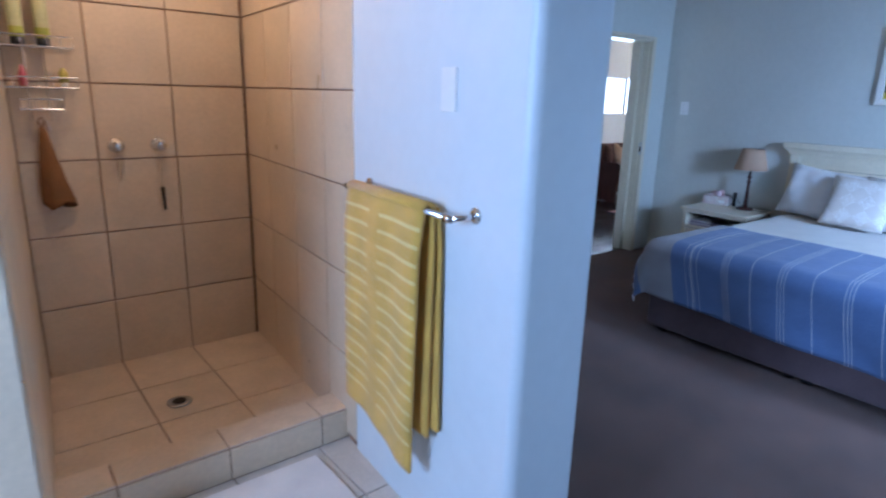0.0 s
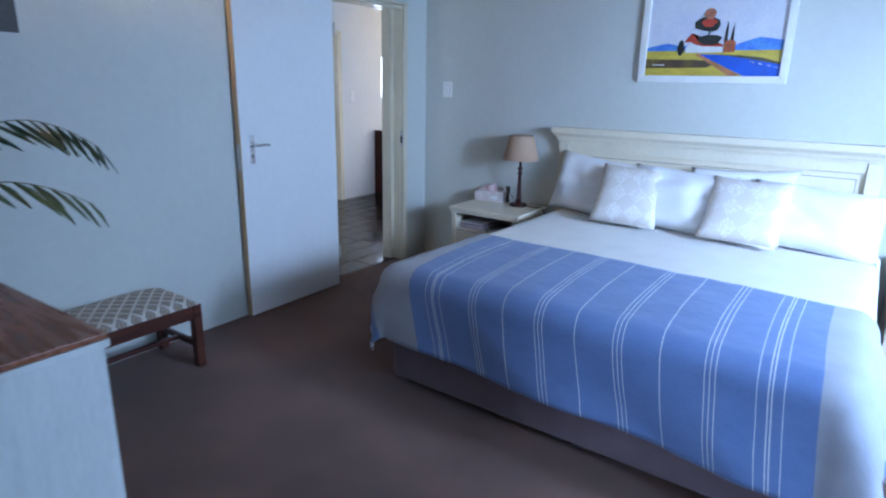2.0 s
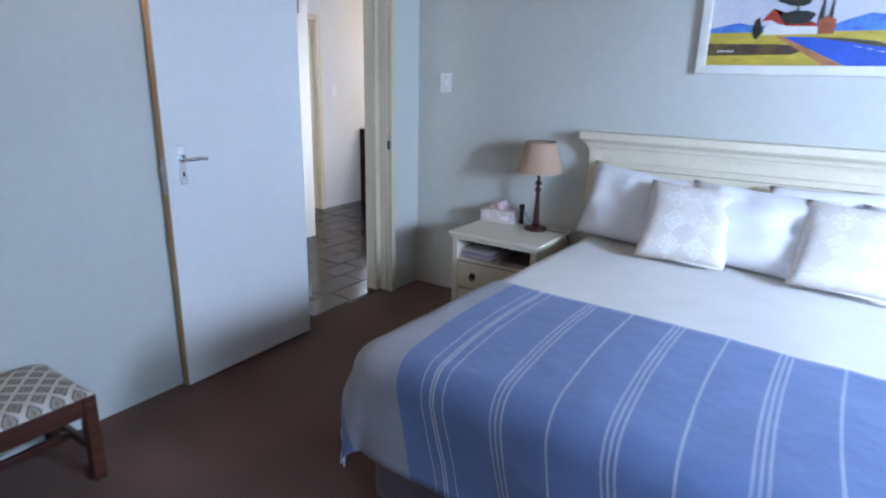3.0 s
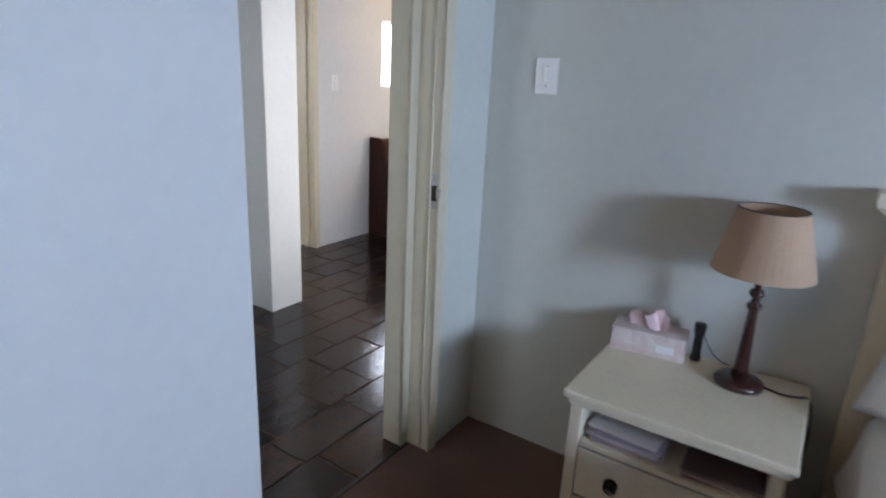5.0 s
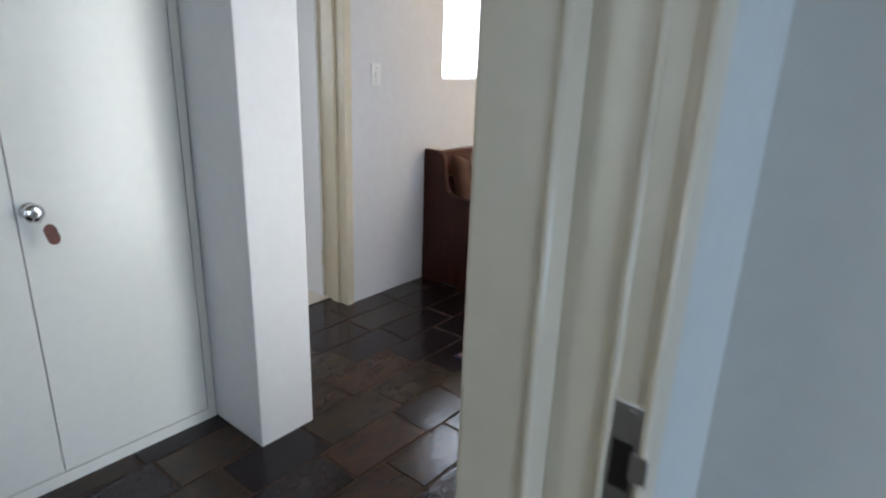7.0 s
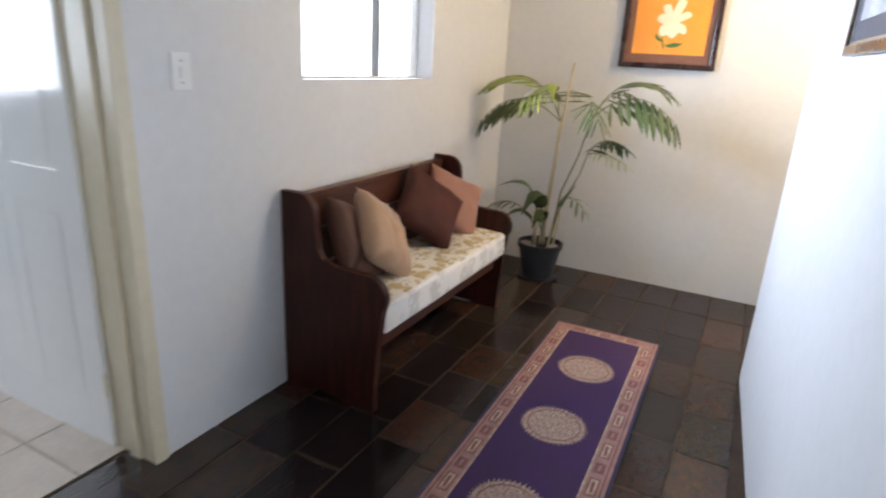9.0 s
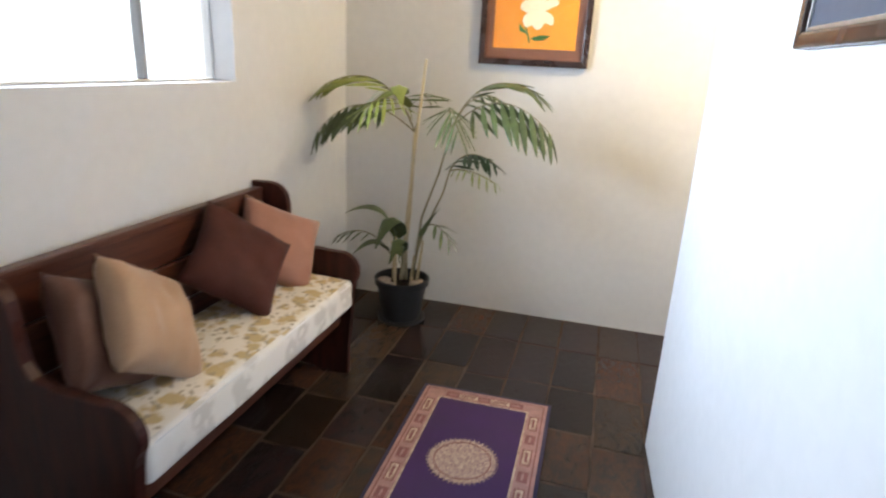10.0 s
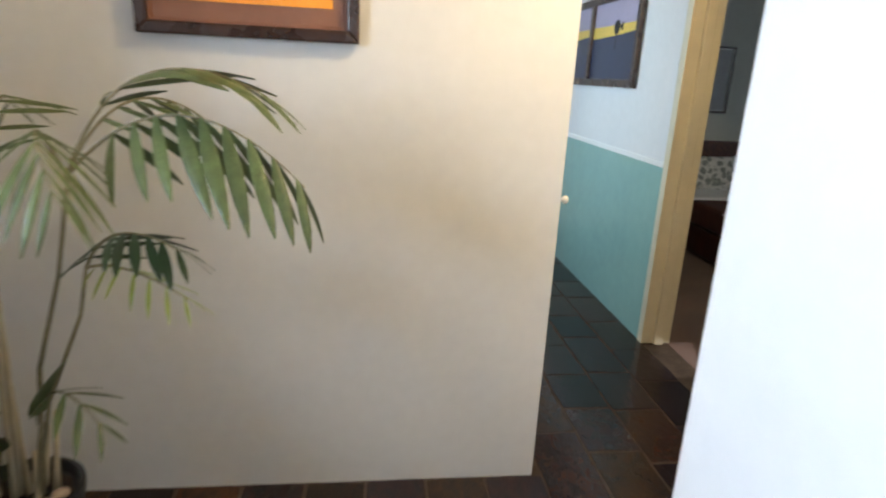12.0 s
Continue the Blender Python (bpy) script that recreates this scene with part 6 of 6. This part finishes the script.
def sofa_cushion(at, w, lean, turn, roll, material, label, seed):
    p = thing("sofa_cushion", at, label, "cushion", "cushions on the settle")
    # the cushion's face looks along +x when turn is 90
    p.matrix_world = pose(at[0], at[1], at[2], 0, 0, turn) @ pose(0, 0, 0, -lean, 0, 0) @ pose(0, 0, 0, 0, roll, 0)
    part("cover", cushion_mesh(w, w, 0.13, seed=seed, wrinkle=0.014, pinch=0.09), material, p, smooth=True)
    edge, r = (M["tan"], 0.008) if material is M["terra"] else (material, 0.003)
    c, s = w / 2 * 0.98, w / 2 * 0.91
    part("seam", tube([(-c, 0, c), (-c / 2, 0, s * 1.01), (0, 0, s), (c / 2, 0, s * 1.01), (c, 0, c)], r, 6), edge, p, smooth=True)
    part("seam", tube([(c, 0, c), (s * 1.01, 0, c / 2), (s, 0, 0), (s * 1.01, 0, -c / 2), (c, 0, -c)], r, 6), edge, p, smooth=True)


sofa_cushion((-5.60, 7.655, 0.632), 0.34, 28, 108, 28, M["mauve"], "mauve-brown scatter cushion leaning on the bench end", 11)
sofa_cushion((-5.51, 7.725, 0.652), 0.345, 28, 110, 38, M["tan"], "tan satin scatter cushion standing on its corner", 12)
sofa_cushion((-5.585, 8.26, 0.655), 0.365, 36, 72, 44, M["choc"], "chocolate brown cushion turned on its corner", 13)
sofa_cushion((-5.60, 8.555, 0.627), 0.355, 32, 64, 30, M["terra"], "dusty terracotta cushion in the bench corner", 14)


def rug():
    x0, x1, y0, y1 = -4.961, -4.395, 6.705, 8.732
    r = thing("runner_rug", ((x0 + x1) / 2, (y0 + y1) / 2, 0.004), "purple runner rug with rose border and medallions", "rug", turn=0.9)
    w, l = (x1 - x0) / 2, (y1 - y0) / 2
    part("rug_body", boxes((-w, -l, 0, w, l, 0.007), bevel=0.002), M["rug_edge"], r)
    part("border", boxes((-w + 0.014, -l + 0.014, 0.0072, w - 0.014, l - 0.014, 0.0082)), M["rug_pink"], r, "dusty rose border")
    part("border_line", boxes((-w + 0.026, -l + 0.026, 0.0083, w - 0.026, l - 0.026, 0.0088)), M["rug_rust"], r)
    part("border_band", boxes((-w + 0.032, -l + 0.032, 0.0089, w - 0.032, l - 0.032, 0.0094)), M["rug_pink"], r)
    part("inner_line", boxes((-w + 0.088, -l + 0.088, 0.0095, w - 0.088, l - 0.088, 0.0100)), M["rug_cream"], r)
    part("field", boxes((-w + 0.096, -l + 0.096, 0.0101, w - 0.096, l - 0.096, 0.0106)), M["rug_purple"], r, "deep purple field")
    # repeating motifs round the border, alternating long and short
    blk = {}

    def motif(x, y, a, b, turn, key):
        if key not in blk:
            bm = boxes((-a, -b, 0, a, b, 0.0005), (-a * 0.84, -b * 0.70, 0.00055, a * 0.84, b * 0.70, 0.0009), (-a * 0.6, -b * 0.25, 0.00095, a * 0.6, b * 0.25, 0.0013))
            bm.faces.ensure_lookup_table()
            for i, f in enumerate(bm.faces):
                f.material_index = i // 6
            blk[key] = mesh_of("border_motif", bm, [M["rug_rust"], M["rug_cream"], M["rug_rust"]] if key == "long" else [M["rug_rust"], M["rug_rust"], M["rug_pink"]])
        o = new("border_motif", blk[key])
        o.parent = r
        o.matrix_basis = pose(x, y, 0.0095, 0, 0, turn)
    n = 16
    for k in range(n):
        y = -l + 0.11 + (2 * l - 0.22) * (k + 0.5) / n
        for sx in (-1, 1):
            motif(sx * (w - 0.060), y, 0.050 if k % 2 else 0.030, 0.019, 90, "long" if k % 2 else "short")
    for k in range(5):
        x = -w + 0.11 + (2 * w - 0.22) * (k + 0.5) / 5
        for sy in (-1, 1):
            motif(x, sy * (l - 0.060), 0.05, 0.019, 0, "long" if k % 2 else "short")
    for y in (8.248, 7.722, 7.196):
        yy = y - (y0 + y1) / 2
        md = part("medallion", lathe([(0.124, 0.0107), (0.124, 0.0114)], 44), M["rug_lace"], r, "cream lacework medallion")
        md.location = (0.0, yy, 0)
        part("medallion_ring", tube([(0.104 * math.cos(2 * math.pi * k / 40), 0.104 * math.sin(2 * math.pi * k / 40), 0.0113) for k in range(41)], 0.0028, 4), M["rug_rust"], md)
        te = bmesh.new()
        for k in range(44):
            a = 2 * math.pi * k / 44
            tube([(0.122 * math.cos(a), 0.122 * math.sin(a), 0.0110), (0.134 * math.cos(a), 0.134 * math.sin(a), 0.0110)], 0.0022, 4, te)
        part("medallion_fringe", te, M["rug_cream"], md)
        for k in range(8):
            a = 2 * math.pi * k / 8
            o = part("rosette", lathe([(0.020, 0.0114), (0.020, 0.0120)], 12), M["rug_lace"], md)
            o.location = (0.062 * math.cos(a), 0.062 * math.sin(a), 0)
        part("medallion_heart", lathe([(0.026, 0.0114), (0.026, 0.0121)], 16), M["rug_lace"], md)


rug()


def flower_picture():
    p = thing("flower_picture", (-4.752, EY - 0.003, 1.650), "orange flower print in a dark brown frame", "picture")
    w, h = 0.565, 0.505
    for bm in frame_bars(w, h, 0.032, 0.030, 0.006):
        part("frame_bar", bm, M["dark_frame"], p)
    for bm in frame_bars(w - 0.062, h - 0.062, 0.008, 0.018, 0.002):
        part("inner_slip", bm, M["brown_mount"], p)
    a, b = w / 2 - 0.030, h / 2 - 0.030
    part("mount", flat([(-a, -b), (a, -b), (a, b), (-a, b)], -0.006), M["brown_mount"], p, "brown mount board")
    a, b = 0.212, 0.168
    part("print", flat([(-a, -b - 0.0), (a, -b), (a, b), (-a, b)], -0.008), M["orange"], p, "orange print")
    for k, (deg, ln, wd) in enumerate(((68, 0.135, 0.030), (22, 0.112, 0.024), (-38, 0.110, 0.026), (-82, 0.098, 0.034), (-125, 0.100, 0.032), (168, 0.088, 0.030), (118, 0.105, 0.028))):
        t = radians(deg)
        pts = []
        for i in range(16):
            q = 2 * math.pi * i / 16
            along, across = ln / 2 - ln / 2 * math.cos(q), wd * math.sin(q) * (0.75 + 0.35 * (1 - math.cos(q)) / 2) + 0.004 * math.sin(3 * q + k)
            pts.append((0.004 + along * math.cos(t) - across * math.sin(t), 0.022 + along * math.sin(t) + across * math.cos(t)))
        part("petal", flat(pts, -0.0095 - 0.0004 * k), M["petal"], p)
    gr = mat("green_print", (0.06, 0.17, 0.03), 0.5, vary=0.15, scale=12, bump=0.02)
    part("painted_stem", flat([(-0.055, -0.05), (-0.048, -0.05), (-0.018, -0.135), (-0.026, -0.14)], -0.0092), gr, p)
    part("painted_leaf", flat([(-0.02, -0.115), (0.03, -0.10), (0.085, -0.10), (0.05, -0.125), (0.0, -0.128)], -0.0094), gr, p)
    part("painted_leaf", flat([(-0.035, -0.095), (-0.085, -0.045), (-0.075, -0.085)], -0.0094), gr, p)
    g = part("glazing", boxes((-0.25, -0.0155, -0.22, 0.25, -0.0145, 0.22)), M["glass"], p)
    g.visible_shadow = False


flower_picture()


def wall_picture():
    p = thing("dark_framed_print", (0, 0, 0), "monochrome print in a dark frame with silver edge", "picture")
    yc = 7.485
    xw = -4.03 + (8.60 - yc) * 0.13 / 2.249
    p.matrix_world = pose(xw - 0.004, yc, 1.752, 0, 0, -90 + 3.3)
    w, h = 0.62, 0.60
    for bm in frame_bars(w, h, 0.030, 0.020, 0.006):
        part("frame_bar", bm, M["dark_frame"], p)
    for bm in frame_bars(w - 0.06, h - 0.06, 0.008, 0.012, 0.002):
        part("silver_slip", bm, M["steel"], p)
    a = 0.278
    part("mount", flat([(-a, -a + 0.01), (a, -a + 0.01), (a, a - 0.01), (-a, a - 0.01)], -0.006), mat("slate_mount", (0.07, 0.075, 0.10), 0.6, vary=0.06, bump=0.02), p, "slate blue mount board")
    part("print", flat([(-0.215, -0.21), (0.215, -0.21), (0.215, 0.21), (-0.215, 0.21)], -0.008), mat("pale_print", (0.55, 0.57, 0.60), 0.5, vary=0.2, scale=7, bump=0.02), p)


wall_picture()
switch_plate("hall_light_switch", (BX + 0.0005, 7.001, 1.308), "+x", 0.072, 0.115, "white light switch beside the bathroom door")


def guest_towel():
    t = thing("hand_towel", (-6.92, 6.60, 0.98), "brown towel hanging on the bathroom door rail", "towel")
    t.matrix_world = pose(-6.98, 7.20, 1.02, 0, 0, 0)
    part("rail", tube([(-0.30, 0, 0), (0.30, 0, 0)], 0.009, 10), M["chrome"], t, smooth=True)
    for x in (-0.28, 0.28):
        part("post", tube([(x, 0.045, 0), (x, 0, 0)], 0.008, 8), M["chrome"], t)
    bm = boxes((-0.16, -0.024, -0.58, 0.12, -0.010, 0.012), bevel=0.005)
    part("cloth", bm, M["brown_cloth"], t)


guest_towel()


def ceiling_lamp(x, y, label):
    c = thing("ceiling_light", (x, y, H), label, "ceiling light", "ceiling lights")
    part("base", lathe([(0.07, 0.0), (0.07, -0.02), (0.055, -0.03)], 24), M["plastic"], c, smooth=True)
    part("holder", lathe([(0.022, -0.031), (0.022, -0.075)], 16), M["plastic"], c, smooth=True)


ceiling_lamp(-2.85, 0.55, "white ceiling lamp holder above the shower")
ceiling_lamp(-3.62, 8.95, "white ceiling lamp holder at the hall's turn")


def wall_hook():
    h = thing("wall_hook", (-3.86, 9.715, 0.98), "small white knob hook on the wall's end", "hook")
    part("plate", lathe([(0.011, 0.0), (0.011, 0.003)], 16, "x"), M["plastic"], h)
    part("knob", lathe([(0.004, 0.0031), (0.005, 0.012), (0.012, 0.017), (0.013, 0.024), (0.008, 0.030)], 18, "x"), M["plastic"], h, smooth=True)


wall_hook()

# ---- beyond the hall ----
def passage_picture():
    p = thing("windmill_picture", (0, 0, 0), "dark-framed two-panel picture of a windmill at dusk", "picture")
    p.matrix_world = pose(-2.974, 11.99, 1.58, 0, 0, -90)
    w, h = 1.50, 0.54
    for bm in frame_bars(w, h, 0.045, 0.028, 0.005):
        part("frame_bar", bm, M["dark_frame"], p)
    part("divider", boxes((-0.025, -0.026, -h / 2 + 0.045, 0.025, 0, h / 2 - 0.045), bevel=0.003), M["dark_frame"], p)
    violet = mat("violet_dusk_print", (0.36, 0.32, 0.44), 0.35, vary=0.06, scale=3, bump=0)
    amber = mat("amber_dusk_print", (0.72, 0.50, 0.10), 0.35, vary=0.08, scale=3, bump=0)
    land = mat("night_land_print", (0.035, 0.045, 0.09), 0.35, vary=0.12, scale=4, bump=0)
    for x in (-0.365, 0.365):
        part("dusk_sky", flat([(x - 0.34, 0.09), (x + 0.34, 0.09), (x + 0.34, 0.225), (x - 0.34, 0.225)], -0.008), violet, p, "violet dusk sky")
        part("horizon_glow", flat([(x - 0.34, -0.01), (x + 0.34, -0.01), (x + 0.34, 0.0895), (x - 0.34, 0.0895)], -0.008), amber, p, "amber horizon")
        part("dark_land", flat([(x - 0.34, -0.225), (x + 0.34, -0.225), (x + 0.34, 0.045), (x + 0.1, 0.03), (x - 0.34, 0.02)], -0.0095), land, p)
    part("windmill", lathe([(0.042, 0.0), (0.042, -0.001)], 14, "y"), M["black"], p).location = (0.40, -0.0098, 0.075)
    part("windmill_tail", flat([(0.44, 0.075), (0.49, 0.10), (0.49, 0.05)], -0.0098), M["black"], p)
    part("windmill_tower", flat([(0.395, 0.035), (0.405, 0.035), (0.412, -0.05), (0.388, -0.05)], -0.0098), M["black"], p)


passage_picture()


def far_bed():
    b = thing("far_bed", (-1.05, 12.25, 0), "low bed with a dark wooden headboard and brown cover", "bed")
    part("base", boxes((-0.75, -0.9, 0.03, 0.75, 0.9, 0.25), bevel=0.02), M["dark_wood"], b)
    part("mattress", boxes((-0.75, -0.9, 0.252, 0.75, 0.9, 0.44), bevel=0.05, segments=3), M["choc"], b)
    part("sheet", boxes((-0.752, 0.25, 0.36, 0.752, 0.9, 0.462), bevel=0.04, segments=3), M["linen"], b)
    part("headboard", boxes((-0.80, 0.90, 0.0, 0.80, 0.955, 0.87), bevel=0.012), M["dark_wood_long"], b)
    for x in (-0.36, 0.36):
        p = thing("far_pillow", (-1.05 + x, 12.98, 0.60), "white pillow with grey leaf print", "pillow", "pillows on the far bed")
        p.matrix_world = pose(-1.05 + x, 12.98, 0.595, -28, 0, 0)
        part("case", cushion_mesh(0.6, 0.34, 0.14, 12, seed=x * 9), M["leaf_print"], p, smooth=True)


far_bed()


def far_picture():
    p = thing("far_picture", (-1.445, 13.217, 1.405), "grey print in a thin gilt and black frame", "picture")
    for bm in frame_bars(0.50, 0.58, 0.02, 0.02, 0.003):
        part("frame_bar", bm, M["dark_frame"], p)
    for bm in frame_bars(0.462, 0.542, 0.008, 0.014, 0.002):
        part("gilt_slip", bm, M["steel"], p)
    part("print", flat([(-0.24, -0.28), (0.24, -0.28), (0.24, 0.28), (-0.24, 0.28)], -0.004), mat("grey_print", (0.33, 0.34, 0.37), 0.4, vary=0.1, scale=4, bump=0), p)


far_picture()

# ---- tiles and slates, piece by piece ----
_tiles = {}


def tile_mesh(w, h, t, material, key):
    """A tile in the x-y plane about its centre, its upper edges eased."""
    k = (round(w, 3), round(h, 3), key)
    if k not in _tiles:
        bm = bmesh.new()
        e = 0.0022
        lo = [bm.verts.new((x * w / 2, y * h / 2, 0)) for x, y in ((-1, -1), (1, -1), (1, 1), (-1, 1))]
        mid = [bm.verts.new((x * w / 2, y * h / 2, t - e)) for x, y in ((-1, -1), (1, -1), (1, 1), (-1, 1))]
        hi = [bm.verts.new((x * (w / 2 - e), y * (h / 2 - e), t)) for x, y in ((-1, -1), (1, -1), (1, 1), (-1, 1))]
        for a, b in ((lo, mid), (mid, hi)):
            for i in range(4):
                bm.faces.new((a[i], a[(i + 1) % 4], b[(i + 1) % 4], b[i]))
        bm.faces.new(hi)
        _tiles[k] = mesh_of("tile", bm, material)
    return _tiles[k]


def lay(parent, us, vs, place, material, key, gap=0.007, t=0.008):
    """Tiles between the joint lines us and vs; place(u, v) gives the pose of a tile's centre."""
    for a, b in zip(us, us[1:]):
        for c, d in zip(vs, vs[1:]):
            if b - a < 0.03 or d - c < 0.03:
                continue
            o = new("tile", tile_mesh(b - a - gap, d - c - gap, t, material, key))
            o.parent = parent
            o.matrix_basis = place((a + b) / 2, (c + d) / 2)


obs = bpy.data.objects
P = 0.3655
zs = [0.035 + P * k for k in range(8)]
lay(obs["wall_shower_back"], [0.125, 0.4545, 0.82, 1.197], zs, lambda u, v: Matrix(((0, 0, 1, -3.5055), (1, 0, 0, u), (0, 1, 0, v), (0, 0, 0, 1))), M["tile"], "wall")
CS, SN = math.cos(math.atan(SLOPE)), math.sin(math.atan(SLOPE))


def on_right(u, v):
    """A place on the shower's right wall, u metres along it from the back."""
    x = -3.5 + u * CS
    return Matrix(((CS, 0, -SN, x), (-SN, 0, -CS, py(x) + 0.0065), (0, 1, 0, v), (0, 0, 0, 1)))


def on_left(u, v):
    x = -3.5 + u * CS
    return Matrix(((-CS, 0, SN, x), (SN, 0, CS, 0.0105 + (-2.225 - x) * SLOPE), (0, 1, 0, v), (0, 0, 0, 1)))


lay(obs["wall_shower_right"], [0.0, 0.3655, 0.731, 1.0965, 1.382], zs, on_right, M["tile"], "wall")
lay(obs["wall_shower_left"], [0.0, 0.3655, 0.731, 1.0965, 1.462, 1.652], zs, on_left, M["tile"], "wall")
# raised shower floor and its kerb
sf = setting("floor_shower", boxes((-3.506, 0.0, -0.002, -2.385, 1.28, 0.040)), M["grout"], "beige tiled shower floor", category="floor")
lay(sf, [-3.50, -3.115, -2.74, -2.384], [0.03, 0.4545, 0.815, 1.23], lambda u, v: pose(u, v, 0.0405), M["tile_floor"], "floor")
kb = setting("kerb_shower", boxes((-2.384, 0.0, -0.002, -2.228, 1.28, 0.142)), M["grout"], "beige tiled shower kerb", category="kerb")
ky = [0.0, 0.20, 0.59, 0.982, 1.20]
lay(kb, [-2.386, -2.222], ky, lambda u, v: pose(u, v, 0.1425), M["tile_floor"], "kerb_top", gap=0.006)
lay(kb, ky, [0.006, 0.142], lambda u, v: Matrix(((0, 0, 1, -2.2275), (1, 0, 0, u), (0, 1, 0, v), (0, 0, 0, 1))), M["tile"], "kerb_face", gap=0.006)
# bathroom floors
lay(floor_bath, [-2.2285, -1.84, -1.475, -1.03], [-1.59, -1.22, -0.86, -0.49, -0.13, 0.24, 0.60, 0.965, 1.12], lambda u, v: pose(u, v, -0.0025), M["tile_pale"], "bath")
lay(floor_bath2, [-8.0, -7.66, -7.31, -6.97, -6.62, -6.28, -5.957], [5.26, 5.59, 5.93, 6.26, 6.60, 6.94, 7.24], lambda u, v: pose(u, v, -0.0018), M["tile_pale"], "bath")


def slate_mesh(k, material, rnd):
    """An uneven slate, its edges broken by a few centimetres' wander."""
    bm = bmesh.new()
    n = 4
    ring = []
    corners = [(-0.5, -0.5), (0.5, -0.5), (0.5, 0.5), (-0.5, 0.5)]
    for i in range(4):
        a, b = corners[i], corners[(i + 1) % 4]
        for s in range(n):
            t = s / n
            j = 0.020 if s else 0.014
            ring.append((a[0] + (b[0] - a[0]) * t + rnd.uniform(-j, j), a[1] + (b[1] - a[1]) * t + rnd.uniform(-j, j) * 0.7))
    tilt = (rnd.uniform(-0.002, 0.002), rnd.uniform(-0.002, 0.002))
    lo = [bm.verts.new((x, y, 0)) for x, y in ring]
    hi = [bm.verts.new((x * 0.975, y * 0.982, 0.0085 + tilt[0] * x + tilt[1] * y)) for x, y in ring]
    for i in range(len(ring)):
        bm.faces.new((lo[i], lo[(i + 1) % len(ring)], hi[(i + 1) % len(ring)], hi[i]))
    bm.faces.new(hi)
    return mesh_of("slate", bm, material)


_rnd = random.Random(5)
SLATES = {m: [slate_mesh(k, M[m], _rnd) for k in range(12)] for m in ("slate", "slate_brown", "slate_green")}


def slate_floor(x0, x1, y0, y1, w=0.2025, l=0.385, skip=None):
    """Slates in columns along the hall, the cross joints drifting from column to column."""
    nx = round((x1 - x0) / w)
    for i in range(nx):
        xa, xb = x0 + (x1 - x0) * i / nx, x0 + (x1 - x0) * (i + 1) / nx
        ys = [y1]
        while ys[-1] > y0 + 0.1:
            ys.append(max(y0, ys[-1] - l * (_rnd.uniform(0.95, 1.06) if ys[-1] > y1 - 0.6 else _rnd.uniform(0.74, 1.06))))
        for yb, ya in zip(ys, ys[1:]):
            xc, yc = (xa + xb) / 2, (ya + yb) / 2
            if skip and skip(xc, yc):
                continue
            kind = _rnd.choices(("slate", "slate_brown", "slate_green"), (0.46, 0.24, 0.30))[0]
            o = new("slate", _rnd.choice(SLATES[kind]))
            o.parent = floor_hall
            o.matrix_basis = pose(xc, yc, -0.0074 + _rnd.uniform(-0.0005, 0.0005), 0, 0, _rnd.uniform(-0.6, 0.6)) @ Matrix.Diagonal((xb - xa - _rnd.uniform(0.004, 0.010), yb - ya - _rnd.uniform(0.004, 0.011), 1, 1))


slate_floor(-5.8525, -3.8275, 4.30, EY, skip=lambda x, y: (y > 6.4 and y < 8.6 and x > -3.93) or (y < 5.9 and x < -5.40))
slate_floor(-3.8275, -3.61, 4.40, 6.34, w=0.22)
slate_floor(-3.8275, -2.97, 8.64, 12.9)
slate_floor(-4.58, -3.8275, 9.83, 12.9, w=0.24)
slate_floor(-5.955, -5.81, 5.95, 6.78, w=0.145)
